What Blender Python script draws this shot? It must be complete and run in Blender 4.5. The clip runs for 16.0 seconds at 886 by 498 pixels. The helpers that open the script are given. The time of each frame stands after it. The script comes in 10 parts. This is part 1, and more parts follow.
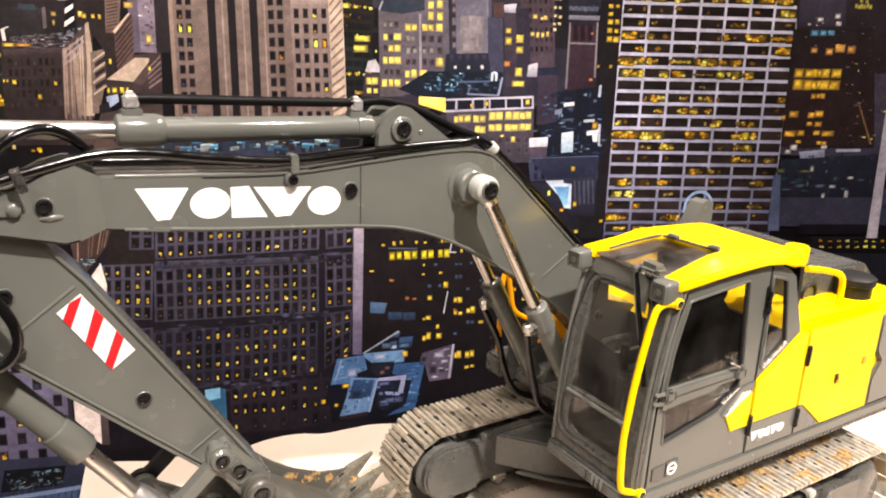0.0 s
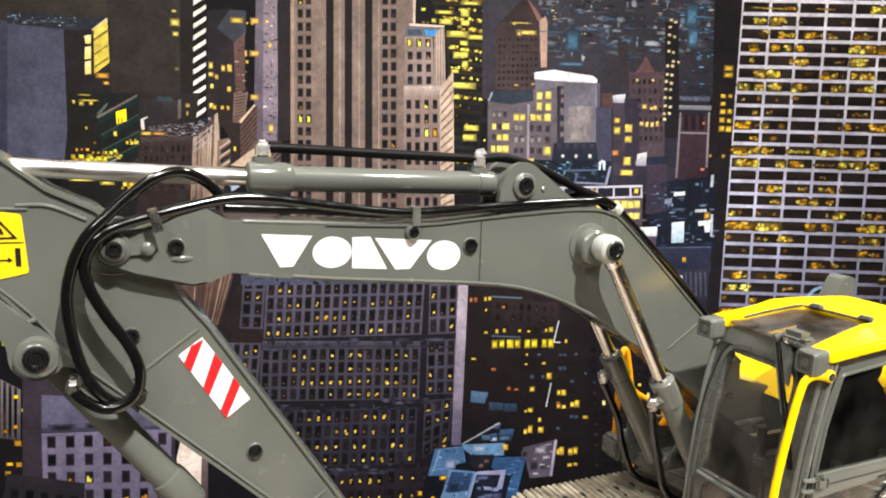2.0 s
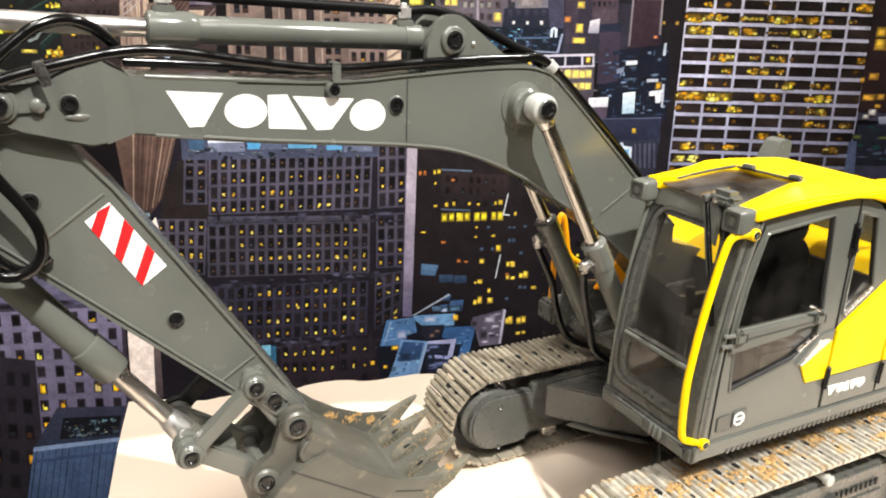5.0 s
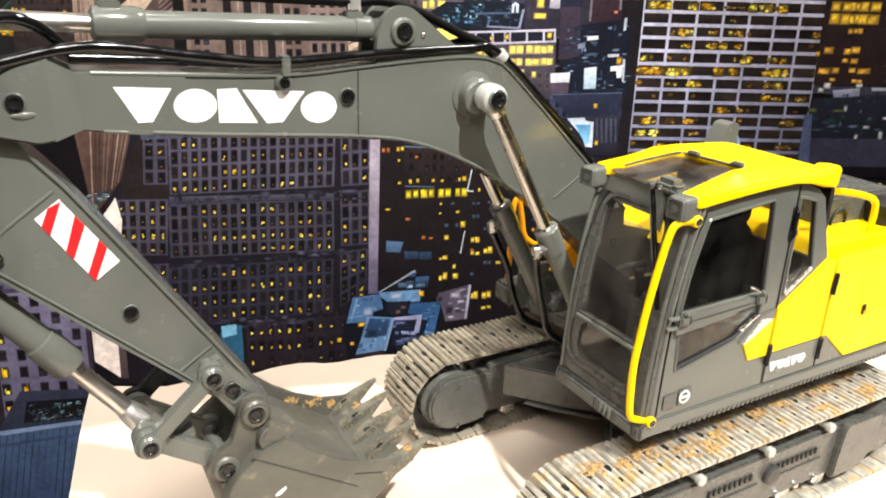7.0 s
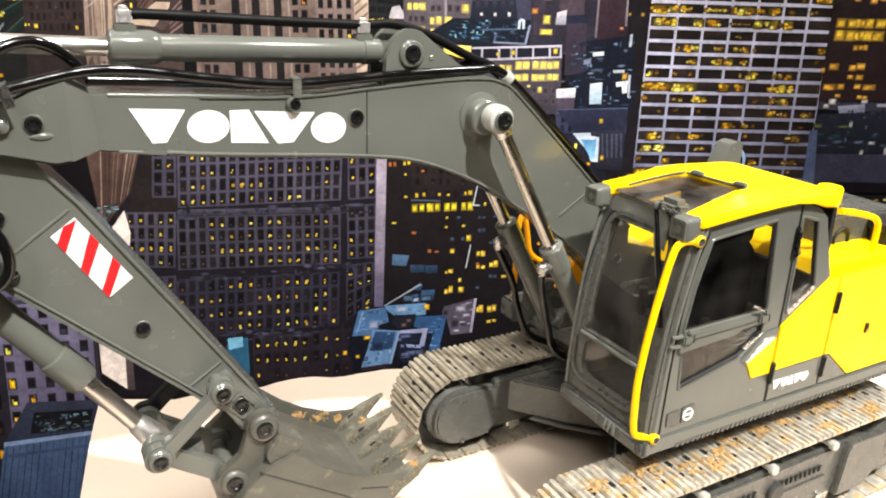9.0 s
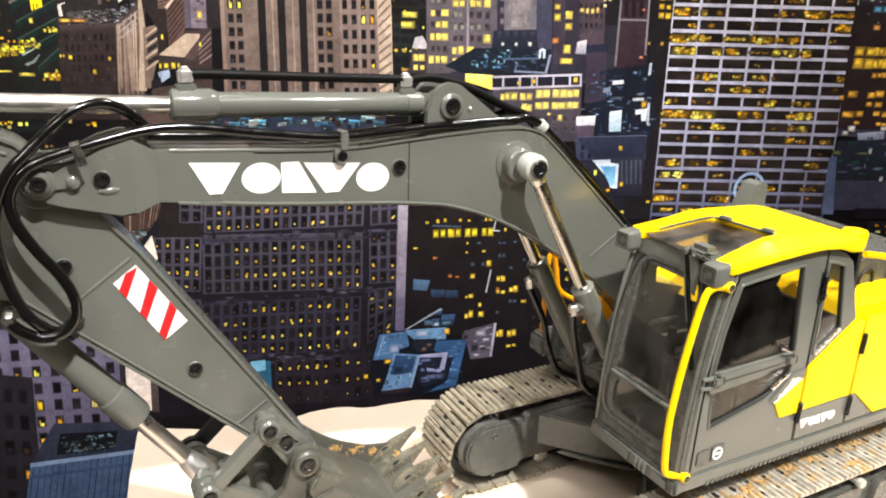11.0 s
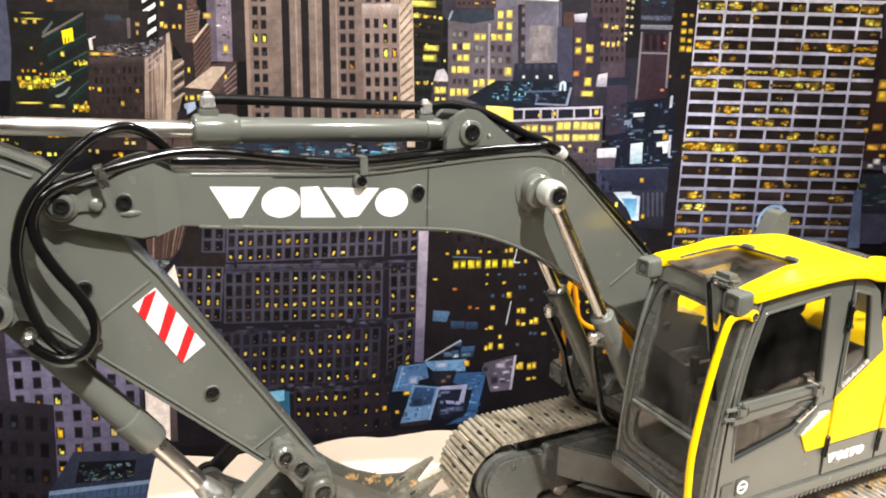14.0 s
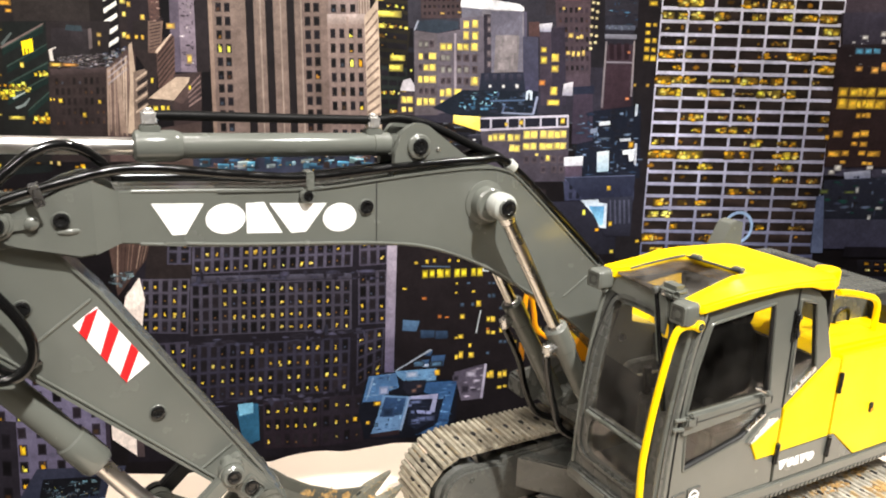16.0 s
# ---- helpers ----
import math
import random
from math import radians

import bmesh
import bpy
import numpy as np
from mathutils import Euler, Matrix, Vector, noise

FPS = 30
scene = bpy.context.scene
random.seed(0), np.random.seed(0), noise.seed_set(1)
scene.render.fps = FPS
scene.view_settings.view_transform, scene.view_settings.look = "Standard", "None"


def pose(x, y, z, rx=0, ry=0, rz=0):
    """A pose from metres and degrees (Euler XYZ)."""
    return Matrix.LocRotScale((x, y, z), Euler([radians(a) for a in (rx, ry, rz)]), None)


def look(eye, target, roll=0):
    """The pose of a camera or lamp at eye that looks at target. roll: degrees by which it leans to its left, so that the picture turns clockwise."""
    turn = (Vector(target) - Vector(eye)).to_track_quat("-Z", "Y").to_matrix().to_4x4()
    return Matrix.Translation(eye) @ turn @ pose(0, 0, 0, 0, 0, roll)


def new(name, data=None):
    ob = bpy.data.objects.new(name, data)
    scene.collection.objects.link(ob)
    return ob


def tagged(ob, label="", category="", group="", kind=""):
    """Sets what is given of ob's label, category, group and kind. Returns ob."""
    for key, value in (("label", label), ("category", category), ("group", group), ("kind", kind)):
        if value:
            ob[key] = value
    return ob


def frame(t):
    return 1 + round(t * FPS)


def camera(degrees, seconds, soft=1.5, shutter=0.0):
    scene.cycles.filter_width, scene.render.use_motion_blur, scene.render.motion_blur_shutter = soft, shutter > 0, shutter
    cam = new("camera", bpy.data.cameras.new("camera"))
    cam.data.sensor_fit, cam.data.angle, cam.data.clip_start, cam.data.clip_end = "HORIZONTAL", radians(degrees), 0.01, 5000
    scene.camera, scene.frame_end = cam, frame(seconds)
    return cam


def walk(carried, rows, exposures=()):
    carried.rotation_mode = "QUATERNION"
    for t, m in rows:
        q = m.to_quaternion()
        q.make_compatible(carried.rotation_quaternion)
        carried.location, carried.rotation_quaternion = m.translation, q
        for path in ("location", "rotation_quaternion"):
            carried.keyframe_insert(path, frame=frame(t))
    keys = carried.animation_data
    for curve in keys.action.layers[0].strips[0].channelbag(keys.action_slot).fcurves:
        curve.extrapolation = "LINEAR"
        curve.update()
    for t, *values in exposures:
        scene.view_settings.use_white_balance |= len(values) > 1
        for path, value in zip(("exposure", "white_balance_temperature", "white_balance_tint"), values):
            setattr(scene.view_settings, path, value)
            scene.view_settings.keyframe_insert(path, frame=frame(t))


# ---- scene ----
SOFT = 2.0
cam = camera(60.82, 16.0, soft=SOFT)
ROWS = [
    (0.0, -0.2590, -0.2319, 0.3180, -30.75, -16.94, -1.77),
    (0.5, -0.2641, -0.2280, 0.3160, -28.10, -14.22, -1.57),
    (1.0, -0.2684, -0.2225, 0.3172, -25.96, -11.83, -1.48),
    (1.5, -0.2735, -0.2157, 0.2993, -24.31, -10.39, -1.61),
    (2.0, -0.2646, -0.2211, 0.2960, -23.20, -9.72, -1.49),
    (2.5, -0.2587, -0.2163, 0.2827, -23.24, -9.61, -1.47),
    (3.0, -0.2541, -0.2164, 0.2825, -24.20, -9.60, -1.58),
    (3.5, -0.2531, -0.2200, 0.2840, -25.06, -9.70, -1.61),
    (4.0, -0.2550, -0.2165, 0.2838, -25.50, -12.54, -1.72),
    (4.5, -0.2527, -0.2171, 0.2879, -25.86, -16.58, -1.77),
    (4.7, -0.2504, -0.2174, 0.2865, -26.04, -17.74, -1.71),
    (6.8, -0.2423, -0.2231, 0.2966, -28.78, -21.03, -1.83),
    (7.0, -0.2428, -0.2241, 0.2968, -28.97, -20.96, -1.78),
    (7.5, -0.2466, -0.2228, 0.2974, -29.11, -20.85, -1.85),
    (8.0, -0.2443, -0.2259, 0.3008, -28.84, -20.70, -1.86),
    (8.2, -0.2445, -0.2265, 0.3002, -28.56, -20.59, -1.90),
    (10.3, -0.2538, -0.2281, 0.3097, -28.49, -19.43, -1.93),
    (10.5, -0.2596, -0.2280, 0.3120, -28.00, -19.52, -1.82),
    (11.0, -0.2608, -0.2305, 0.3177, -27.38, -18.70, -1.75),
    (11.5, -0.2653, -0.2278, 0.3155, -26.45, -17.77, -1.79),
    (12.0, -0.2621, -0.2300, 0.3156, -25.87, -17.24, -1.72),
    (12.5, -0.2613, -0.2288, 0.3141, -25.79, -16.91, -1.68),
    (13.0, -0.2646, -0.2285, 0.3151, -25.74, -16.61, -1.66),
    (13.5, -0.2625, -0.2291, 0.3134, -25.57, -16.41, -1.69),
    (14.0, -0.2596, -0.2309, 0.3140, -25.76, -16.24, -1.65),
    (14.5, -0.2543, -0.2343, 0.3162, -26.11, -16.06, -1.61),
    (15.0, -0.2566, -0.2336, 0.3178, -26.66, -15.91, -1.62),
    (15.5, -0.2506, -0.2352, 0.3173, -27.08, -15.78, -1.60),
    (16.0, -0.2474, -0.2354, 0.3172, -27.67, -15.62, -1.56),
]
# small hand-held camera in front of a model on a display table
walk(cam, [(t, pose(x, y, z, 90 + pitch, roll, yaw)) for t, x, y, z, yaw, pitch, roll in ROWS],
     [(0.0, 0.02, 6950, 20), (0.4, 0.05, 6500, 10), (16.0, 0.05, 6500, 10)])

# ---- world and lamps ----
world = bpy.data.worlds.new("hall")
world.use_nodes = True
scene.world = world
world.node_tree.nodes["Background"].inputs[0].default_value = (1.0, 0.96, 0.92, 1)
world.node_tree.nodes["Background"].inputs[1].default_value = 0.05


def lamp(name, kind, eye, target, power, colour, size=0.1, cone=60):
    data = bpy.data.lights.new(name, kind)
    data.energy, data.color = power, colour
    if kind == "AREA":
        data.shape, data.size = "DISK", size
    else:
        data.shadow_soft_size = size
    if kind == "SPOT":
        data.spot_size, data.spot_blend = radians(cone), 0.5
    ob = new(name, data)
    ob.matrix_world = look(eye, target)
    return ob


# track spot on the hall ceiling; the area lamps are added, unseen fill
lamp("spot_lamp", "SPOT", (0.07, -1.15, 2.0), (-0.02, 0.10, 0.10), 395, (1.0, 0.97, 0.92), 0.030, 50)
lamp("ceiling_fill", "AREA", (-0.6, -0.9, 2.05), (-0.4, -0.2, 0), 9, (1.0, 0.93, 0.86), 0.6)
lamp("ceiling_fill", "AREA", (-1.3, -1.4, 2.05), (-0.9, -0.7, 0), 44, (1.0, 0.93, 0.86), 0.8)
lamp("mural_fill", "AREA", (-0.75, 0.25, 2.05), (-0.35, 1.05, 0.0), 24.5 * 1.08, (1.0, 0.95, 0.90), 0.35)
lamp("mural_fill", "AREA", (1.05, -0.2, 2.05), (1.0, 0.80, 0.0), 24.5 * 1.95, (1.0, 0.95, 0.90), 0.35)


# ---- materials ----
def rgb(r, g, b):
    """Linear colour from the usual 0..255 values."""
    return tuple(((c / 255 + 0.055) / 1.055) ** 2.4 if c > 10 else c / 255 / 12.92 for c in (r, g, b)) + (1,)


def material(name, colour, rough=0.5, metal=0.0, grain=0.06, scale=60.0, bump=0.0, bump_scale=400.0, dirt=None, dirt_at=0.62, dirt_scale=14.0, coat=0.0, wear=0.0):
    m = bpy.data.materials.new(name)
    m.use_nodes = True
    nt = m.node_tree
    out = nt.nodes["Principled BSDF"]
    coord = nt.nodes.new("ShaderNodeNewGeometry")

    def noise_at(size, detail=4.0):
        n = nt.nodes.new("ShaderNodeTexNoise")
        n.inputs["Scale"].default_value, n.inputs["Detail"].default_value = size, detail
        nt.links.new(coord.outputs["Position"], n.inputs["Vector"])
        return n.outputs["Fac"]

    def ramp(src, a, b, lo=0.0, hi=1.0):
        r = nt.nodes.new("ShaderNodeMapRange")
        r.inputs[1].default_value, r.inputs[2].default_value, r.inputs[3].default_value, r.inputs[4].default_value = a, b, lo, hi
        nt.links.new(src, r.inputs[0])
        return r.outputs[0]

    def mixed(fac, a, b):
        x = nt.nodes.new("ShaderNodeMix")
        x.data_type = "RGBA"
        nt.links.new(fac, x.inputs[0])
        for s, v in ((x.inputs[6], a), (x.inputs[7], b)):
            if isinstance(v, tuple):
                s.default_value = v
            else:
                nt.links.new(v, s)
        return x.outputs[2]

    dark = tuple(c * (1 - 2 * grain) for c in colour[:3]) + (1,)
    light = tuple(min(1, c * (1 + grain)) for c in colour[:3]) + (1,)
    c = mixed(ramp(noise_at(scale, 6.0), 0.3, 0.7), dark, light)
    if dirt:
        c = mixed(ramp(noise_at(dirt_scale * 8, 6.0), dirt_at - 0.04, dirt_at + 0.05), c, dirt)
    if wear:
        c = mixed(ramp(noise_at(900.0, 3.0), 0.62, 0.7, 0.0, wear), c, (0.6, 0.58, 0.52, 1))
    nt.links.new(c, out.inputs["Base Color"])
    nt.links.new(ramp(noise_at(scale * 2.3), 0.3, 0.7, max(0.03, rough - 0.08), min(1, rough + 0.1)), out.inputs["Roughness"])
    out.inputs["Metallic"].default_value = metal
    out.inputs["Coat Weight"].default_value = coat
    if bump:
        b = nt.nodes.new("ShaderNodeBump")
        b.inputs["Strength"].default_value, b.inputs["Distance"].default_value = bump, 0.0004
        nt.links.new(noise_at(bump_scale, 5.0), b.inputs["Height"])
        nt.links.new(b.outputs[0], out.inputs["Normal"])
    return m


GREY = material("grey_enamel", rgb(99, 101, 95), 0.19, grain=0.05, scale=25, bump=0.06, bump_scale=900)
GREY_SATIN = material("grey_plastic", rgb(83, 84, 80), 0.26, grain=0.06, scale=40, bump=0.08, bump_scale=1200)
GREY_PALE = material("pale_grey_enamel", rgb(176, 178, 172), 0.22, grain=0.03, scale=40)
GREY_DARK = material("dark_grey_plastic", rgb(52, 53, 51), 0.5, grain=0.08, scale=50, bump=0.1, bump_scale=900)
GREY_WORN = material("worn_grey_steel", rgb(89, 88, 80), 0.42, grain=0.12, scale=45, bump=0.12, bump_scale=400, dirt=rgb(118, 113, 98), dirt_at=0.64, dirt_scale=11)
YELLOW = material("yellow_enamel", rgb(255, 214, 0), 0.42, grain=0.03, scale=20, bump=0.05, bump_scale=900)
YELLOW.node_tree.nodes["Principled BSDF"].inputs["Specular IOR Level"].default_value = 0.22
YELLOW_DEEP = material("amber_enamel", rgb(240, 160, 4), 0.4, grain=0.05, scale=40)
BLACK = material("black_rubber", rgb(13, 13, 13), 0.15, grain=0.1, scale=80)
MATT_BLACK = material("matt_black_rubber", rgb(12, 12, 12), 0.5, grain=0.15, scale=80)
MATT_BLACK.node_tree.nodes["Principled BSDF"].inputs["Specular IOR Level"].default_value = 0.12
NICKEL = material("satin_nickel", (0.82, 0.80, 0.77, 1), 0.48, 1.0, grain=0.04, scale=200)
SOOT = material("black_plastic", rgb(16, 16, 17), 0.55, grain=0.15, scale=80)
# CHROME and SATIN_ROD: what each rod mirrors is put into its base tone
CHROME = material("chrome", (0.40, 0.38, 0.35, 1), 0.22, 1.0, grain=0.03, scale=30)
SATIN_ROD = material("pale_chrome", (0.74, 0.70, 0.66, 1), 0.34, 1.0, grain=0.03, scale=30)
FOIL = material("bright_foil_trim", (0.90, 0.89, 0.87, 1), 0.24, 1.0, grain=0.06, scale=200, bump=0.5, bump_scale=420)
STEEL = material("bright_steel", (0.66, 0.65, 0.62, 1), 0.28, 1.0, grain=0.1, scale=200, bump=0.1)
BOLT = material("blackened_steel", (0.045, 0.045, 0.045, 1), 0.22, 0.8, grain=0.2, scale=300)
BOLT.node_tree.nodes["Principled BSDF"].inputs["Specular IOR Level"].default_value = 0.2
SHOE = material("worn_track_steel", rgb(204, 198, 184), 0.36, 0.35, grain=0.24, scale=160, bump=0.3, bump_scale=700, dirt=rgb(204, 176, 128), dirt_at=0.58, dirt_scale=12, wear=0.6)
# far track steel: darker base than the near one, with less wear
SHOE_FAR = material("darker_track_steel", rgb(172, 164, 146), 0.38, 0.35, grain=0.18, scale=160, bump=0.3, bump_scale=700, wear=0.3)
# shade between the grousers put into a darker colour, with ochre dirt
VALLEY_STEEL = material("darkened_valley_steel", rgb(112, 104, 90), 0.7, 0.0, grain=0.35, scale=240, bump=0.4, bump_scale=700, dirt=rgb(170, 138, 88), dirt_at=0.6, dirt_scale=14)
GREY_SANDY = material("sandy_worn_steel", rgb(104, 103, 92), 0.5, grain=0.25, scale=90, bump=0.2, bump_scale=500, dirt=rgb(150, 130, 96), dirt_at=0.60, dirt_scale=90)
MUD = material("dry_sand", rgb(182, 146, 92), 0.95, grain=0.25, scale=400, bump=0.8, bump_scale=900)
WHITE_INK = material("white_vinyl", rgb(246, 246, 242), 0.4, grain=0.02, scale=90)
RED_INK = material("red_vinyl", rgb(228, 32, 36), 0.4, grain=0.03, scale=90)
YELLOW_INK = material("yellow_vinyl", rgb(250, 214, 20), 0.4, grain=0.03, scale=90)
BLACK_INK = material("black_vinyl", rgb(28, 26, 22), 0.45, grain=0.05, scale=90)
PAPER = material("white_paper", rgb(226, 209, 190), 0.75, grain=0.03, scale=9, bump=0.12, bump_scale=120)
PLINTH = material("white_laminate", rgb(225, 222, 216), 0.5, grain=0.02, scale=12)
PLASTER = material("hall_plaster", rgb(150, 144, 136), 0.85, grain=0.04, scale=6, bump=0.2, bump_scale=60)
WALL_GREY = material("grey_wall_paint", rgb(112, 108, 104), 0.8, grain=0.04, scale=6, bump=0.05, bump_scale=200)
CARPET = material("hall_carpet", rgb(92, 88, 84), 0.95, grain=0.2, scale=80, bump=0.5, bump_scale=300)
SEAT = material("dark_upholstery", rgb(24, 23, 23), 0.6, grain=0.15, scale=120)
SEAT.node_tree.nodes["Principled BSDF"].inputs["Specular IOR Level"].default_value = 0.05


def glass(name, tint, gloss=0.08, rough=0.03, haze=0.06, edge_gloss=0.25):
    """A thin smoked pane: tinted, with a clear coat of gloss, smudges and painted-in soft reflections."""
    m = bpy.data.materials.new(name)
    m.use_nodes = True
    nt = m.node_tree
    nt.nodes.remove(nt.nodes["Principled BSDF"])
    see = nt.nodes.new("ShaderNodeBsdfTransparent")
    see.inputs[0].default_value = tint
    shine = nt.nodes.new("ShaderNodeBsdfGlossy")
    shine.inputs["Roughness"].default_value = rough
    # pale diffuse layer: smudges, plus soft reflections put into the colour
    veil = nt.nodes.new("ShaderNodeBsdfDiffuse")
    veil.inputs[0].default_value = (0.45, 0.43, 0.40, 1)
    geo = nt.nodes.new("ShaderNodeNewGeometry")
    n = nt.nodes.new("ShaderNodeTexNoise")
    n.inputs["Scale"].default_value, n.inputs["Detail"].default_value = 55, 6
    nt.links.new(geo.outputs["Position"], n.inputs["Vector"])
    r = nt.nodes.new("ShaderNodeMapRange")
    r.inputs[1].default_value, r.inputs[2].default_value, r.inputs[3].default_value, r.inputs[4].default_value = 0.35, 0.75, 0.0, haze * 2
    nt.links.new(n.outputs["Fac"], r.inputs[0])
    one = nt.nodes.new("ShaderNodeMixShader")
    nt.links.new(r.outputs[0], one.inputs[0])
    nt.links.new(see.outputs[0], one.inputs[1])
    nt.links.new(veil.outputs[0], one.inputs[2])
    edge = nt.nodes.new("ShaderNodeLayerWeight")
    power = nt.nodes.new("ShaderNodeMath")
    power.operation = "POWER"
    nt.links.new(edge.outputs["Facing"], power.inputs[0])
    power.inputs[1].default_value = 4.0
    fres = nt.nodes.new("ShaderNodeMapRange")
    fres.inputs[3].default_value, fres.inputs[4].default_value = gloss, edge_gloss
    nt.links.new(power.outputs[0], fres.inputs[0])
    two = nt.nodes.new("ShaderNodeMixShader")
    nt.links.new(fres.outputs[0], two.inputs[0])
    nt.links.new(one.outputs[0], two.inputs[1])
    nt.links.new(shine.outputs[0], two.inputs[2])
    nt.links.new(two.outputs[0], nt.nodes["Material Output"].inputs[0])
    return m


GLASS = glass("smoked_pane", (1.0, 0.98, 0.95, 1), 0.040, 0.03, 0.040, 0.28)
GLASS_SIDE = glass("dark_pane", (0.78, 0.76, 0.73, 1), 0.040, 0.03, 0.012, 0.30)
GLASS_ROOF = glass("smoked_hatch", (0.50, 0.46, 0.43, 1), 0.05, 0.05, 0.10)


def print_material():
    """Satin wall print: the ink colour of each patch, with fine blotches."""
    m = bpy.data.materials.new("printed_vinyl")
    m.use_nodes = True
    nt = m.node_tree
    p = nt.nodes["Principled BSDF"]
    ink = nt.nodes.new("ShaderNodeVertexColor")
    ink.layer_name = "ink"
    geo = nt.nodes.new("ShaderNodeNewGeometry")
    c = ink.outputs["Color"]
    for size, low, high in ((26.0, 0.78, 1.20), (120.0, 0.84, 1.16), (420.0, 0.84, 1.15)):
        n = nt.nodes.new("ShaderNodeTexNoise")
        n.inputs["Scale"].default_value, n.inputs["Detail"].default_value = size, 5
        nt.links.new(geo.outputs["Position"], n.inputs["Vector"])
        r = nt.nodes.new("ShaderNodeMapRange")
        r.inputs[1].default_value, r.inputs[2].default_value, r.inputs[3].default_value, r.inputs[4].default_value = 0.3, 0.7, low, high
        nt.links.new(n.outputs["Fac"], r.inputs[0])
        x = nt.nodes.new("ShaderNodeVectorMath")
        x.operation = "SCALE"
        nt.links.new(c, x.inputs[0])
        nt.links.new(r.outputs[0], x.inputs["Scale"])
        c = x.outputs[0]
    nt.links.new(c, p.inputs["Base Color"])
    p.inputs["Roughness"].default_value = 0.5
    p.inputs["Specular IOR Level"].default_value = 0.14
    return m


PRINT = print_material()


# ---- building helpers ----
def mesh_of(bm, name, mat, smooth=True):
    bmesh.ops.recalc_face_normals(bm, faces=bm.faces)
    me = bpy.data.meshes.new(name)
    bm.to_mesh(me)
    bm.free()
    me.materials.append(mat)
    if smooth:
        me.polygons.foreach_set("use_smooth", [True] * len(me.polygons))
        me.set_sharp_from_angle(angle=radians(35))
    return me


def part(name, bm, mat, parent, label=""):
    ob = new(name, mesh_of(bm, name, mat))
    ob.parent = parent
    return tagged(ob, label)


def thing(name, label, category, group="", kind="", at=(0, 0, 0)):
    ob = new(name)
    ob.empty_display_size = 0.02
    ob.location = at
    return tagged(ob, label, category, group, kind)


def rounded(pts, r, n=4):
    """The corners of an outline, rounded by r."""
    out = []
    for i, p in enumerate(pts):
        p, a, b = Vector(p), Vector(pts[i - 1]), Vector(pts[(i + 1) % len(pts)])
        rr = min(r, (a - p).length * 0.45, (b - p).length * 0.45)
        s, e = p + (a - p).normalized() * rr, p + (b - p).normalized() * rr
        for k in range(n + 1):
            u = k / n
            out.append(tuple((1 - u) ** 2 * s + 2 * u * (1 - u) * p + u * u * e))
    return out


def plate(outline, y0, y1, holes=(), bevel=0.0005, frame_of=None, bm=None):
    """A plate in the x-z plane from y0 to y1, with holes; frame_of turns (u, v, w) into a place."""
    from mathutils.geometry import tessellate_polygon
    own = bm is None
    bm = bm or bmesh.new()
    put = frame_of or (lambda u, v, w: (u, w, v))
    loops = [list(outline)] + [list(h) for h in holes]
    flat = [p for l in loops for p in l]
    tris = tessellate_polygon([[Vector((p[0], p[1], 0)) for p in l] for l in loops])
    front = [bm.verts.new(put(p[0], p[1], y0)) for p in flat]
    back = [bm.verts.new(put(p[0], p[1], y1)) for p in flat]
    if holes:
        for a, b, c in tris:
            bm.faces.new((front[a], front[b], front[c]))
            bm.faces.new((back[c], back[b], back[a]))
    else:
        bm.faces.new(front)
        bm.faces.new(back[::-1])
    i, rim = 0, []
    for l in loops:
        n = len(l)
        for k in range(n):
            a, b = i + k, i + (k + 1) % n
            bm.faces.new((front[a], back[a], back[b], front[b]))
            rim.append((front[a], front[b]))
            rim.append((back[a], back[b]))
        i += n
    if bevel and own:
        bmesh.ops.recalc_face_normals(bm, faces=bm.faces)
        edges = [bm.edges.get(p) for p in rim]
        bmesh.ops.bevel(bm, geom=[e for e in edges if e], offset=bevel, segments=2, affect="EDGES", clamp_overlap=True)
    return bm


def axis_matrix(a, b):
    a, b = Vector(a), Vector(b)
    return Matrix.Translation(a) @ (b - a).to_track_quat("Z", "Y").to_matrix().to_4x4(), (b - a).length


def turned(a, b, profile, seg=28, bm=None):
    """A turned piece from a to b: profile rows are (distance along, radius)."""
    bm = bm or bmesh.new()
    m, _ = axis_matrix(a, b)
    rings = []
    for d, r in profile:
        rings.append([bm.verts.new(m @ Vector((r * math.cos(2 * math.pi * k / seg), r * math.sin(2 * math.pi * k / seg), d))) for k in range(seg)])
    for p, q in zip(rings, rings[1:]):
        for k in range(seg):
            bm.faces.new((p[k], p[(k + 1) % seg], q[(k + 1) % seg], q[k]))
    bm.faces.new(rings[0][::-1])
    bm.faces.new(rings[-1])
    return bm


def rod(a, b, r, seg=24, edge=0.0004, bm=None):
    n = (Vector(b) - Vector(a)).length
    e = min(edge, r * 0.4, n * 0.3)
    return turned(a, b, [(0, r - e), (e, r), (n - e, r), (n, r - e)], seg, bm)


def curve_points(pts, steps=8):
    """A smooth line through the points."""
    p = [Vector(q) for q in pts]
    p = [2 * p[0] - p[1]] + p + [2 * p[-1] - p[-2]]
    out = []
    for i in range(1, len(p) - 2):
        for k in range(steps):
            u = k / steps
            a, b, c, d = p[i - 1:i + 3]
            out.append(0.5 * (2 * b + (c - a) * u + (2 * a - 5 * b + 4 * c - d) * u * u + (3 * b - a - 3 * c + d) * u ** 3))
    return out + [p[-2]]


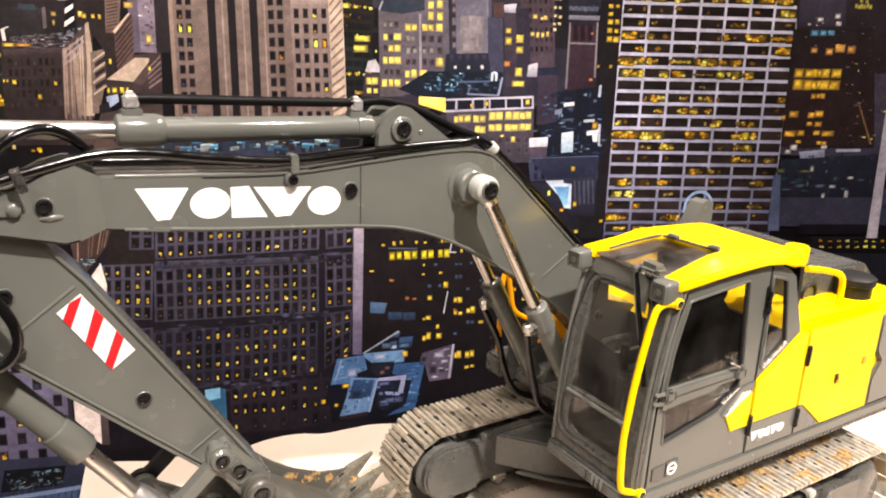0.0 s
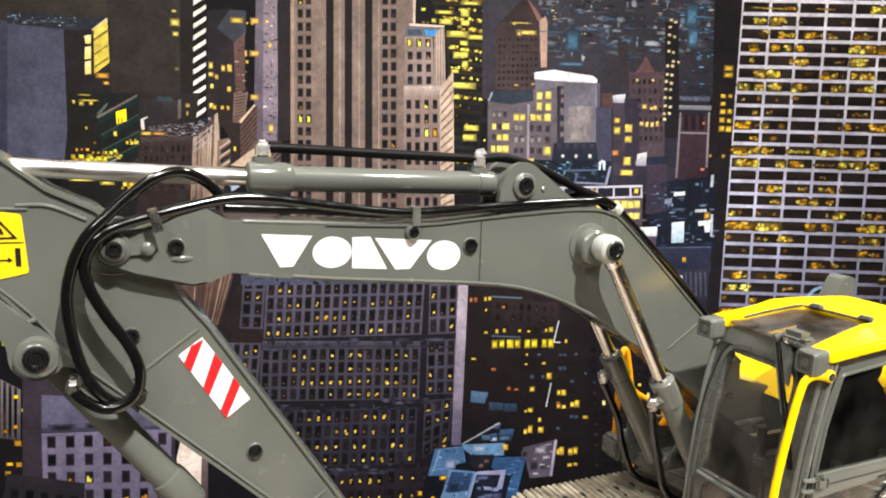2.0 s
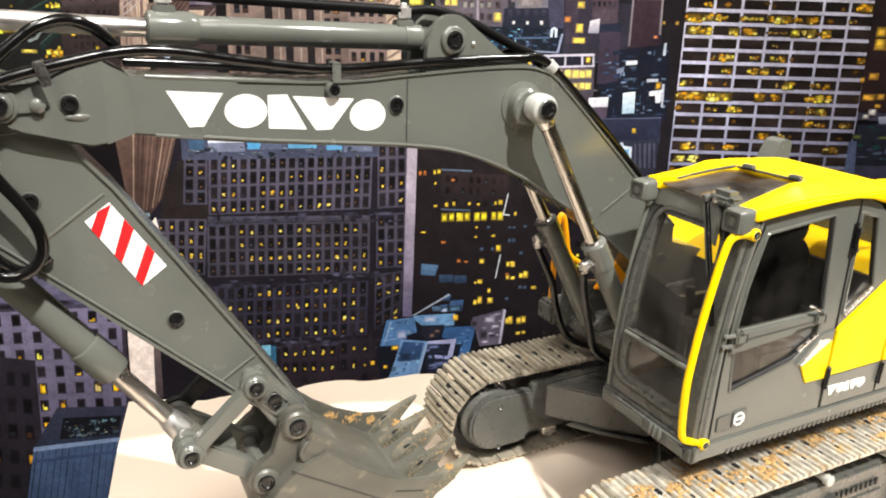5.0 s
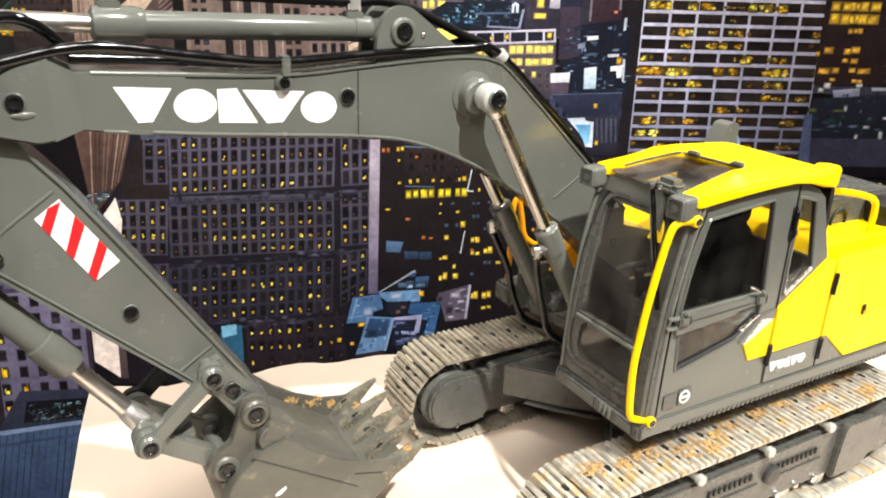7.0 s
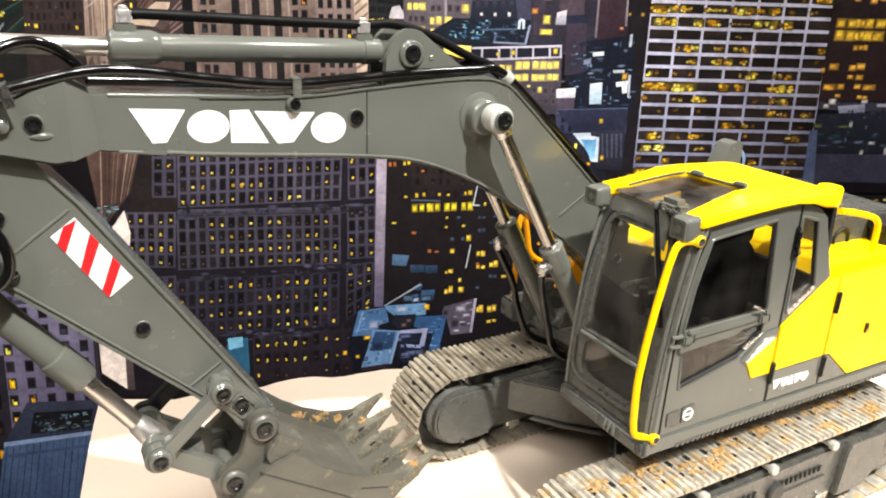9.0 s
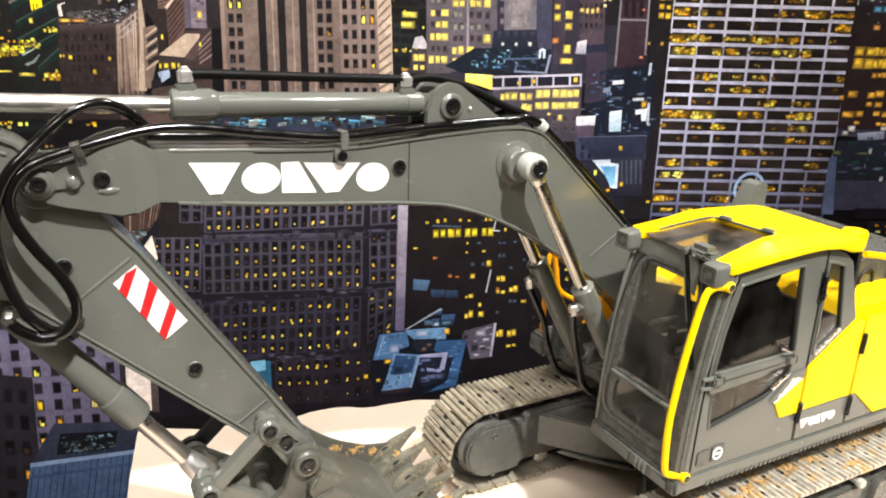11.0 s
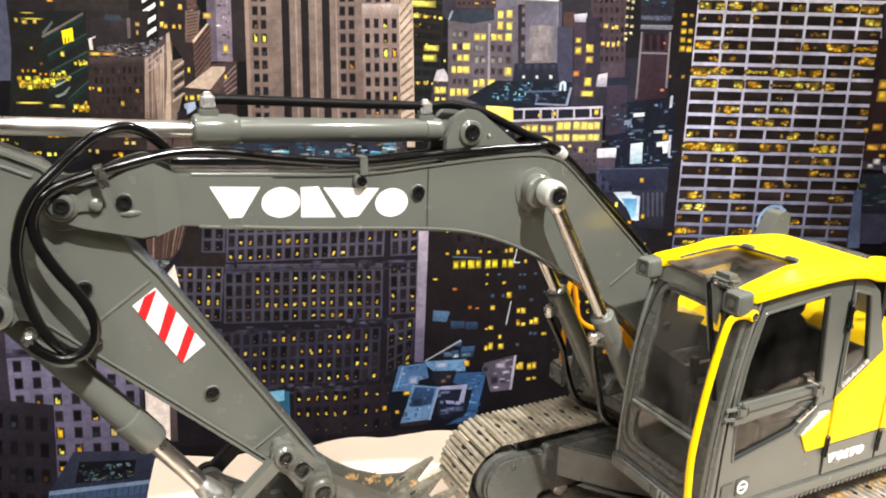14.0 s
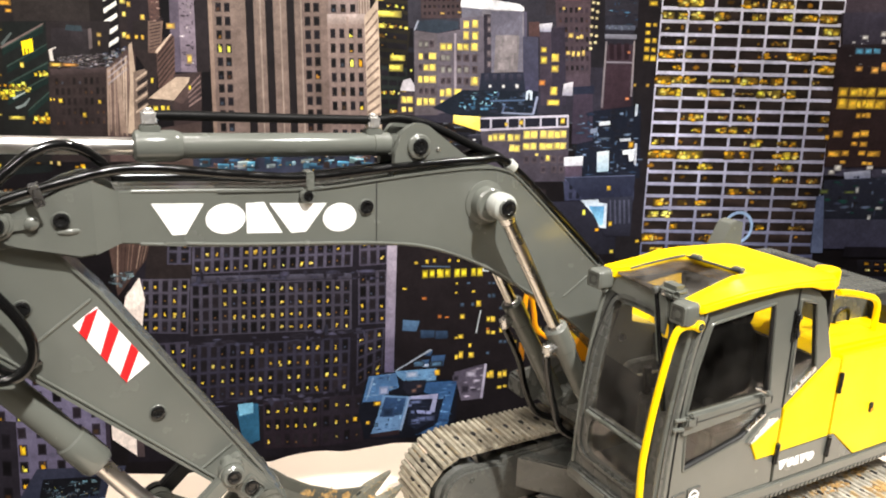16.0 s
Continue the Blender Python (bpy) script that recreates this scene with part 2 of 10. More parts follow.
def tube(pts, r, seg=14, steps=8, smooth=True, bm=None):
    bm = bm or bmesh.new()
    line = curve_points(pts, steps) if smooth else [Vector(q) for q in pts]
    up, rings = None, []
    for i, q in enumerate(line):
        t = (line[min(i + 1, len(line) - 1)] - line[max(i - 1, 0)]).normalized()
        up = t.orthogonal().normalized() if up is None else (up - t * up.dot(t)).normalized()
        side = t.cross(up)
        rings.append([bm.verts.new(q + r * (math.cos(2 * math.pi * k / seg) * up + math.sin(2 * math.pi * k / seg) * side)) for k in range(seg)])
    for p, q in zip(rings, rings[1:]):
        for k in range(seg):
            bm.faces.new((p[k], p[(k + 1) % seg], q[(k + 1) % seg], q[k]))
    bm.faces.new(rings[0][::-1])
    bm.faces.new(rings[-1])
    return bm


def box(x0, x1, y0, y1, z0, z1, bevel=0.0006, bm=None, m=None):
    own = bm is None
    bm = bm or bmesh.new()
    v = bmesh.ops.create_cube(bm, size=1)["verts"]
    for q in v:
        q.co = Vector((x0 + (q.co.x + 0.5) * (x1 - x0), y0 + (q.co.y + 0.5) * (y1 - y0), z0 + (q.co.z + 0.5) * (z1 - z0)))
        if m:
            q.co = m @ q.co
    if bevel and own:
        bmesh.ops.bevel(bm, geom=bm.edges[:], offset=bevel, segments=2, affect="EDGES", clamp_overlap=True)
    return bm


def arc(cx, cz, r, a0, a1, n=12):
    return [(cx + r * math.cos(radians(a0 + (a1 - a0) * k / n)), cz + r * math.sin(radians(a0 + (a1 - a0) * k / n))) for k in range(n + 1)]


def socket_bolt(x, y, z, r, parent, deep=0.0012, mat=None):
    """A cap screw seen from its head: countersunk rim, rounded head, hollow hexagon."""
    bm = turned((x, y + 0.001, z), (x, y - deep, z), [(0, r), (0.0006 + deep, r), (0.0009 + deep, r - 0.00015), (0.001 + deep, r - 0.0004), (0.001 + deep, r * 0.62), (0.0004 + deep, r * 0.50), (0.0003 + deep, r * 0.1)], 24)
    head = part("bolt", bm, mat or BOLT, parent)
    part("bolt_seat", turned((x, y + 0.0006, z), (x, y - 0.0004, z), [(0, r * 1.22), (0.0007, r * 1.22), (0.0010, r * 1.12), (0.0008, r * 1.0)], 28), GREY, parent)
    return head


# ---- the hall and the table ----
MURAL_YAW, MURAL_AWAY = -0.2792, 0.9762
HALL = Matrix.Rotation(MURAL_YAW, 4, "Z")


def slab(name, lo, hi, mat, label):
    bm = box(lo[0], hi[0], lo[1], hi[1], lo[2], hi[2], 0, m=HALL)
    return tagged(new(name, mesh_of(bm, name, mat)), label, kind="structure")


slab("floor", (-2.6, -3.0, -0.95), (3.4, MURAL_AWAY + 0.12, -0.85), CARPET, "grey carpeted hall floor")
slab("wall_north", (-2.6, MURAL_AWAY + 0.02, -0.85), (3.4, MURAL_AWAY + 0.12, 2.1), PLASTER, "plain plastered wall behind the mural")
slab("wall_south", (-2.6, -3.1, -0.85), (3.4, -3.0, 2.1), WALL_GREY, "plain grey painted hall wall")
slab("wall_west", (-2.7, -3.0, -0.85), (-2.6, MURAL_AWAY + 0.02, 2.1), WALL_GREY, "plain grey painted hall wall")
slab("wall_east", (3.4, -3.0, -0.85), (3.5, MURAL_AWAY + 0.02, 2.1), WALL_GREY, "plain grey painted hall wall")
slab("ceiling", (-2.7, -3.1, 2.1), (3.5, MURAL_AWAY + 0.12, 2.2), PLASTER, "plain white hall ceiling")

TABLE = Matrix.Translation((-0.229, 0.307, 0)) @ Matrix.Rotation(radians(-11.0), 4, "Z")


def paper_sheet():
    """White paper on the table, its back and left edges cut by hand in a wavy line."""
    bm = bmesh.new()
    nx, ny, wide, deep = 90, 40, 0.95, 0.40
    grid = []
    for j in range(ny + 1):
        row = []
        for i in range(nx + 1):
            u, v = i / nx, j / ny
            x, y = u * wide, -v * deep
            wave = 0.0022 * math.sin(x * 38 + 1.2) + 0.0013 * math.sin(x * 97 + 0.4) + 0.0006 * math.sin(x * 210) - 0.0045
            y += wave * max(0, 1 - v * 6)
            x += 0.0006 * math.sin(y * 40 + 0.5) * max(0, 1 - u * 8)
            z = 0.0012 * (math.sin(x * 46 + 2.0) + 0.6 * math.sin(x * 97)) * max(0, 1 - v * 8)
            row.append(bm.verts.new(TABLE @ Vector((x, y, z))))
        grid.append(row)
    for j in range(ny):
        for i in range(nx):
            bm.faces.new((grid[j][i], grid[j + 1][i], grid[j + 1][i + 1], grid[j][i + 1]))
    low = bmesh.ops.extrude_face_region(bm, geom=bm.faces[:])
    for v in low["geom"]:
        if isinstance(v, bmesh.types.BMVert):
            v.co.z -= 0.0012
    return bm


sheet = new("paper_sheet", mesh_of(paper_sheet(), "paper_sheet", PAPER))
tagged(sheet, "white paper sheet with a wavy cut edge on the table", "paper")
table = thing("display_table", "white laminate display table under the paper sheet", "table")
part("tabletop", box(0.012, 0.93, -0.390, -0.016, -0.030, -0.0026, 0.002, m=TABLE), PLINTH, table)
for lx in (0.05, 0.88):
    for ly in (-0.06, -0.345):
        part("leg", box(lx - 0.02, lx + 0.02, ly - 0.02, ly + 0.02, -0.85, -0.030, 0.002, m=TABLE), PLINTH, table)

# ---- the printed wall mural: a city at dusk seen from above ----
mural = thing("wall_mural", "printed wall mural of a city skyline at dusk with lit windows", "mural")
MURAL = HALL @ Matrix.Translation((0, MURAL_AWAY, 0))
NIGHT, SLATE, BROWN = (14, 12, 15), (60, 60, 72), (66, 50, 44)
LIT, AMBER, CREAM, TEAL = (255, 230, 84), (236, 170, 30), (252, 226, 140), (60, 122, 150)
FILM, films = 0.000008, []


def lerp2(q, u, v):
    """A place in a four-cornered patch: corners go top left, top right, bottom right, bottom left."""
    a, b, c, d = (Vector(p) for p in q)
    return (a * (1 - u) + b * u) * (1 - v) + (d * (1 - u) + c * u) * v


def vary(rng, c, amount):
    k = 1 + rng.uniform(-amount, amount)
    return tuple(min(255, max(0, x * k)) for x in c)


def printed(name, patches, label=""):
    """A printed motif: coloured patches in the mural's plane, in centimetres from its middle; each film of ink lies on those below it."""
    bm = bmesh.new()
    ink = bm.loops.layers.float_color.new("ink")
    rims = [q[3] if len(q) > 3 else q[0] for q in patches]
    rooms = np.array([[min(p[0] for p in q), min(p[1] for p in q), max(p[0] for p in q), max(p[1] for p in q)] for q in rims])
    whole = (rooms[:, 0].min(), rooms[:, 1].min(), rooms[:, 2].max(), rooms[:, 3].max())
    ground = 1 + max([top for r, top in films if r[0] < whole[2] and r[2] > whole[0] and r[1] < whole[3] and r[3] > whole[1]] or [0])
    levels = np.zeros(len(patches), int)
    for k, q in enumerate(patches):
        tied = len(q) > 2 and q[2]
        if tied:
            levels[k] = levels[k - 1]
        elif k:
            r = rooms[k] + (0.001, 0.001, -0.001, -0.001)
            over = (rooms[:k, 0] < r[2]) & (rooms[:k, 2] > r[0]) & (rooms[:k, 1] < r[3]) & (rooms[:k, 3] > r[1])
            levels[k] = levels[:k][over].max() + 1 if over.any() else 0
        lift = FILM * (ground + int(levels[k]))
        corners, colour = q[0], q[1]
        f = bm.faces.new([bm.verts.new(MURAL @ Vector((p[0] / 100, -lift, p[1] / 100))) for p in corners])
        cols = colour if isinstance(colour, list) else [colour] * len(corners)
        for l, c in zip(f.loops, cols):
            l[ink] = rgb(*c)
    films.append((whole, ground + int(levels.max())))
    me = bpy.data.meshes.new(name)
    bm.normal_update()
    bm.to_mesh(me)
    bm.free()
    me.materials.append(PRINT)
    ob = new(name, me)
    ob.parent = mural
    return tagged(ob, label)


def blend(a, b, k):
    return tuple(x * (1 - k) + y * k for x, y in zip(a, b))


def soft(out, pane, colour, ground, edge=0.24, keep=0.3):
    """A patch of colour with soft edges, as in a photograph printed large."""
    rim = blend(ground, colour, keep)
    outer = [lerp2(pane, u, v) for u, v in ((-0.06, -0.06), (1.06, -0.06), (1.06, 1.06), (-0.06, 1.06))]
    inner = [lerp2(pane, u, v) for u, v in ((edge, edge), (1 - edge, edge), (1 - edge, 1 - edge), (edge, 1 - edge))]
    out.append((inner, colour, False, outer))
    for k in range(4):
        n = (k + 1) % 4
        out.append(([outer[k], outer[n], inner[n], inner[k]], [rim, rim, colour, colour], True))


def blob(out, c, rx, ry, colour, ground):
    """A small glow with no hard edge."""
    rim = blend(ground, colour, 0.12)
    rng = random.Random(int(c[0] * 131) * 977 + int(c[1] * 113))
    turn = [(math.cos(k * math.pi / 4) * w, math.sin(k * math.pi / 4) * w) for k in range(8) for w in (rng.uniform(0.65, 1.15),)]
    outer, inner = [[c + Vector((rx * u * s, ry * v * s)) for u, v in turn] for s in (1.0, 0.42)]
    out.append((inner, colour, False, outer))
    for k in range(8):
        n = (k + 1) % 8
        out.append(([outer[k], outer[n], inner[n], inner[k]], [rim, rim, colour, colour], True))


def streaks(q, count, inks, size, seed, ground=(34, 32, 38), name="printed_far_detail"):
    """Far roofs and lights too small to tell apart: flat soft dabs, a few of them upright."""
    rng = random.Random(seed)
    out = []
    for _ in range(count):
        p = lerp2(q, rng.random(), rng.random())
        w, h = size * rng.uniform(0.15, 1.0), size * rng.uniform(0.06, 0.28)
        if rng.random() < 0.2:
            w, h = h, w * 0.7
        blob(out, p, w, h, vary(rng, rng.choice(inks), 0.3), ground)
    return tagged(printed(name, out), kind="stuff")


def dabs(spots, ink, seed, ground=(26, 21, 21), name="printed_window_glow"):
    """Smeared lit windows of the grid tower, each as (middle, height, width, height of the glow), broken into uneven dabs inside its storey."""
    rng = random.Random(seed)
    out = []
    for x, z, w, h in spots:
        for q, floors in GRID_TOWER:
            k = min(1, max(0, (x - q[0][0]) / (q[1][0] - q[0][0])))
            top, low = q[0][1] + (q[1][1] - q[0][1]) * k, q[3][1] + (q[2][1] - q[3][1]) * k
            if low <= z <= top:
                storey = (top - low) / floors
                z = min(top - 0.5 * storey, top - (math.floor((top - z) / storey) + 0.5) * storey) - 0.06 * storey
                h = min(h * 1.15, 0.60 * storey)
        soft(out, [(x - w * 0.58, z + h * 0.55), (x + w * 0.58, z + h * 0.55), (x + w * 0.58, z - h * 0.55), (x - w * 0.58, z - h * 0.55)], blend(ground, ink, 0.42), ground, 0.3, 0.15)
        for _ in range(max(3, round(w / h * 4.0))):
            c = Vector((x + w * rng.uniform(-0.52, 0.52), z + rng.uniform(-0.38, 0.38) * h))
            tone = rng.choice((ink, ink, blend(ink, (255, 244, 150), 0.6), blend(ink, (196, 120, 20), 0.5), blend(ink, ground, 0.55)))
            blob(out, c, h * rng.uniform(0.25, 0.8), h * rng.uniform(0.22, 0.42), vary(rng, tone, 0.12), blend(ground, ink, 0.2))
    return tagged(printed(name, out), kind="stuff")


def facade(q, ink, nx, ny, win=(0.5, 0.55), lit=0.2, dark=(16, 14, 18), glow=(LIT, AMBER, CREAM), seed=1, low=None, margin=0.04, mask=(), name="printed_facade", smear=0.0, jitter=0.1, bulbs=False):
    """A building front: base, then a grid of windows, some of them lit. A mask says which: . dark, l a dim strip, b bright, f wholly lit."""
    rng = random.Random(seed)
    low = low or tuple(c * 0.62 for c in ink)
    out = [(q, [vary(rng, ink, 0.08), vary(rng, ink, 0.08), vary(rng, low, 0.08), vary(rng, low, 0.08)])]
    warm = [rng.random() for _ in range(nx)]
    for j in range(ny):
        row = rng.random() * 1.1 + 0.45
        ground = blend(ink, low, (j + 0.5) / ny)
        run = 0
        for i in range(nx):
            u0, v0 = margin + (1 - 2 * margin) * (i + 0.5 - win[0] / 2) / nx, margin + (1 - 2 * margin) * (j + 0.5 - win[1] / 2) / ny
            du, dv = (1 - 2 * margin) * win[0] / nx, (1 - 2 * margin) * win[1] / ny
            u0 += rng.uniform(-jitter, jitter) * du * 0.3
            run = max(0, run - 1)
            if mask:
                state = mask[j][i]
            else:
                state = "." if not (rng.random() < lit * row * (0.6 + 0.8 * warm[i]) or (run and rng.random() < 0.6)) else rng.choice("lbbf")
            if state != "." and not run:
                run = 3
            pane = [lerp2(q, u0, v0), lerp2(q, u0 + du, v0), lerp2(q, u0 + du, v0 + dv), lerp2(q, u0, v0 + dv)]
            night = vary(rng, dark, 0.5)
            if smear:
                out.append((pane, [night, night, vary(rng, dark, 0.4), vary(rng, dark, 0.4)]))
                wide, high = (pane[1] - pane[0]).length, (pane[3] - pane[0]).length
                dim = (120, 84, 24)
                if state == "f" or (state == "b" and rng.random() < 0.3):
                    soft(out, [lerp2(pane, 0.05, 0.3), lerp2(pane, rng.uniform(0.6, 0.97), 0.3), lerp2(pane, rng.uniform(0.6, 0.97), 0.92), lerp2(pane, 0.05, 0.92)], vary(rng, dim, 0.3), night, 0.3, 0.1)
                for _ in range({".": rng.choice((0, 0, 0, 1)), "l": rng.randint(1, 3), "b": rng.randint(4, 6), "f": rng.randint(7, 10)}[state]):
                    hue = vary(rng, rng.choice(glow), 0.3) if state != "." and rng.random() < 0.8 else vary(rng, dim, 0.4)
                    blob(out, lerp2(pane, rng.uniform(0.08, 0.92), rng.uniform(0.32, 0.72)), wide * rng.uniform(0.06, 0.24), high * rng.uniform(0.16, 0.36), hue, night)
            else:
                soft(out, pane, night, ground, 0.14, 0.55)
                if bulbs:
                    wide, high = (pane[1] - pane[0]).length, (pane[3] - pane[0]).length
                    for _ in range({".": rng.choice((0, 1, 1)), "l": rng.randint(1, 3), "b": rng.randint(2, 3), "f": rng.randint(3, 5)}[state]):
                        hue = vary(rng, rng.choice(glow), 0.15) if state != "." else vary(rng, rng.choice(((96, 70, 36), (60, 66, 84), (84, 60, 40))), 0.3)
                        size = {".": 0.8, "l": 0.85, "b": 1.0, "f": 1.1}[state]
                        u, v, du, dv = rng.uniform(0.10, 0.40), rng.uniform(0.42, 0.72), size * rng.uniform(0.28, 0.52), size * rng.uniform(0.14, 0.26)
                        soft(out, [lerp2(pane, u, v), lerp2(pane, u + du, v + rng.uniform(-0.05, 0.05)), lerp2(pane, u + du, v + dv), lerp2(pane, u, v + dv)], hue, night, 0.25, 0.25)
                elif state != ".":
                    top, a, e = {"l": rng.uniform(0.6, 0.75), "b": rng.uniform(0.4, 0.58), "f": rng.uniform(0.08, 0.25)}[state], rng.uniform(0.08, 0.3), rng.uniform(0.7, 0.92)
                    hue = vary(rng, rng.choice(glow), 0.12) if state != "l" else vary(rng, rng.choice(((190, 140, 30), (150, 104, 40), (232, 190, 50))), 0.25)
                    cut = rng.uniform(0.35, 0.65)
                    for a, e in ((a, cut), (cut - 0.04, e)):
                        up = min(0.85, max(0.02, top + rng.uniform(-0.2, 0.2)))
                        bit = [lerp2(pane, a, up), lerp2(pane, e, up), lerp2(pane, e, 0.97), lerp2(pane, a, 0.97)]
                        soft(out, bit, vary(rng, hue, 0.2), night, 0.22, 0.3)
                    if state == "b" and rng.random() < 0.5:
                        bit = [lerp2(pane, a, 0.06), lerp2(pane, e, 0.06), lerp2(pane, e, top - 0.05), lerp2(pane, a, top - 0.05)]
                        soft(out, bit, vary(rng, (120, 84, 30), 0.4), night, 0.25, 0.2)
                elif rng.random() < 0.35:
                    bit = [lerp2(pane, 0.1, 0.5), lerp2(pane, 0.8, 0.5), lerp2(pane, 0.8, 0.95), lerp2(pane, 0.1, 0.95)]
                    soft(out, bit, blend(night, rng.choice(((70, 84, 100), (84, 60, 34), (50, 54, 66), (90, 56, 30))), 0.6), night, 0.3, 0.2)
    return printed(name, out)


def glows(panes, ink, ground=(22, 19, 22), seed=1, name="printed_window_glow"):
    """Single lit windows, each as (left, top, width, height)."""
    rng = random.Random(seed)
    out = []
    for x, z, w, h in panes:
        soft(out, [(x, z), (x + w, z), (x + w, z - h), (x, z - h)], vary(rng, blend(ink, ground, 0.3), 0.15), ground, 0.22, 0.35)
        for _ in range(2):
            u, v, k = rng.uniform(0.0, 0.45), rng.uniform(0.0, 0.45), rng.uniform(0.4, 0.55)
            soft(out, [(x + u * w, z - v * h), (x + (u + k) * w, z - v * h), (x + (u + k) * w, z - (v + k) * h), (x + u * w, z - (v + k) * h)], vary(rng, ink, 0.08), blend(ink, ground, 0.3), 0.25, 0.3)
    return tagged(printed(name, out), kind="stuff")


def bands(q, count, inks, share=0.5, slant=0.0, seed=1, name="printed_band"):
    """Bands across a patch, such as flutes, ledges or lit floors."""
    rng = random.Random(seed)
    for k in range(count):
        v0, v1 = k / count, (k + share) / count
        c = vary(rng, rng.choice(inks), 0.1)
        printed(name, [([lerp2(q, 0, v0), lerp2(q, 1, v0 - slant / count), lerp2(q, 1, v1 - slant / count), lerp2(q, 0, v1)], c)])


def patch(q, ink, name="printed_patch", low=None):
    return printed(name, [(q, [ink, ink, low or ink, low or ink] if len(q) == 4 else ink)])


def lights(q, count, inks, size, seed, name="printed_window_glow", ground=(20, 17, 19)):
    """Small lit windows over a dark patch, in loose rows and pairs."""
    rng = random.Random(seed)
    out = []
    while len(out) < count * 5:
        u, v = rng.random(), (rng.randint(0, 17) + 0.1 * rng.random()) / 18
        c = rng.choice(inks)
        for k in range(rng.choice((1, 1, 2, 3))):
            w, h = size * rng.uniform(0.5, 1.1), size * rng.uniform(0.5, 1.0)
            p = lerp2(q, u, v) + Vector((k * size * 1.5, 0))
            soft(out, [p, p + Vector((w, 0.0)), p + Vector((w, -h)), p + Vector((0, -h))], vary(rng, c, 0.35), ground, 0.3, 0.25)
    return tagged(printed(name, out), kind="stuff")


def clutter(q, count, inks, size, seed, name="printed_roof_clutter"):
    """Roof plant, parapets and small far houses: lit tops, dark flanks, a few windows."""
    rng = random.Random(seed)
    out = []
    spots = sorted((rng.random() for _ in range(int(count * 2.2))))
    for v in spots:
        p, w, h = lerp2(q, rng.random(), v), size * rng.uniform(0.12, 0.7), size * rng.uniform(0.06, 0.42)
        t = rng.uniform(-0.12, 0.12)
        c = vary(rng, rng.choice(inks), 0.45)
        if rng.random() < 0.2:
            line = blend(c, (206, 216, 224), rng.uniform(0.1, 0.6))
            lean = rng.choice((0.0, 0.0, 0.1, -0.1))
            out.append(([p, p + Vector((w * 0.9, w * lean * 0.5)), p + Vector((w * 0.9, w * lean * 0.5 - size * 0.05)), p + Vector((0, -size * 0.05))], [line, blend(line, c, 0.5), blend(line, c, 0.5), line]))
            continue
        dim = blend(c, (16, 15, 18), 0.55)
        body = [p, p + Vector((w, w * t)), p + Vector((w * 0.97, w * t - h)), p + Vector((-w * 0.03, -h))]
        out.append((body, [dim, blend(dim, c, 0.3), blend(dim, (10, 10, 12), 0.5), dim]))
        if rng.random() < 0.55:
            roof = [p + Vector((w * 0.08, h * 0.16)), p + Vector((w * 1.06, w * t + h * 0.12)), p + Vector((w, w * t)), p]
            out.append((roof, [c, vary(rng, c, 0.2), blend(c, dim, 0.4), c]))
        for _ in range(rng.choice((0, 1, 2, 4))):
            a, bb = rng.uniform(0.05, 0.8), rng.uniform(0.15, 0.75)
            g = rng.choice(((226, 180, 50), (120, 130, 140), (30, 28, 32), (190, 200, 214)))
            soft(out, [lerp2(body, a, bb), lerp2(body, a + 0.14, bb), lerp2(body, a + 0.14, bb + 0.16), lerp2(body, a, bb + 0.16)], vary(rng, g, 0.4), dim, 0.25, 0.3)
    return tagged(printed(name, out), kind="stuff")


patch([(-95, 66), (155, 66), (155, -105), (-95, -105)], NIGHT, 'printed_ground', (20, 16, 18))
lights([(-71.2, 45.7), (73.8, 52.2), (82.1, -9.1), (-74.9, -7.3)], 320, (LIT, AMBER, TEAL, (150, 110, 70)), 0.5, 3)
clutter([(-0.6, 48.9), (45.9, 50.9), (49.9, 10.2), (0.6, 9.9)], 120, (SLATE, BROWN, (40, 44, 62), (28, 30, 40)), 4.5, 4)
patch([(-80.0, 54.0), (-55.5, 54.0), (-55.8, 41.0), (-80.0, 41.0)], (60, 56, 50), 'printed_far_block', (52, 48, 44))
patch([(-63.0, 42.2), (-56.2, 43.9), (-56.8, 20.4), (-63.3, 20.3)], (30, 32, 32), 'printed_block', (26, 28, 26))
glows([(-58.09, 35.83, 1.63, 0.80), (-61.28, 32.29, 2.16, 0.28), (-61.24, 31.60, 2.13, 1.06), (-62.16, 31.40, 0.63, 0.67)], (240, 176, 40))
facade([(-63.1, 30.0), (-59.0, 30.4), (-52.2, 32.2), (-63.5, 22.1)], (26, 32, 30), 5, 7, (0.8, 0.55), 0.3, seed=12, smear=1, glow=(LIT, AMBER, (60, 90, 80)))
bands([(-59.1, 29.2), (-52.2, 32.5), (-52.5, 24.1), (-62.9, 20.3)], 5, ((40, 48, 44), (52, 58, 56)), 0.3, 0, seed=9)
glows([(-55.75, 30.20, 1.60, 2.06), (-58.52, 23.80, 1.50, 0.68), (-62.46, 22.83, 3.03, 0.38), (-53.13, 25.87, 0.46, 1.23)], (236, 206, 40))
patch([(-55.9, 49.7), (-42.9, 50.3), (-43.4, 31.6), (-56.3, 31.6)], (50, 45, 43), 'printed_tower', (44, 39, 38))
patch([(-44.9, 50.2), (-42.9, 50.3), (-43.4, 31.6), (-45.4, 31.5)], (36, 32, 31), 'printed_tower_flank', (30, 26, 26))
glows([(-46.57, 44.02, 1.41, 1.13), (-46.29, 42.08, 0.91, 0.74), (-46.27, 45.30, 0.66, 0.31)], (250, 232, 110))
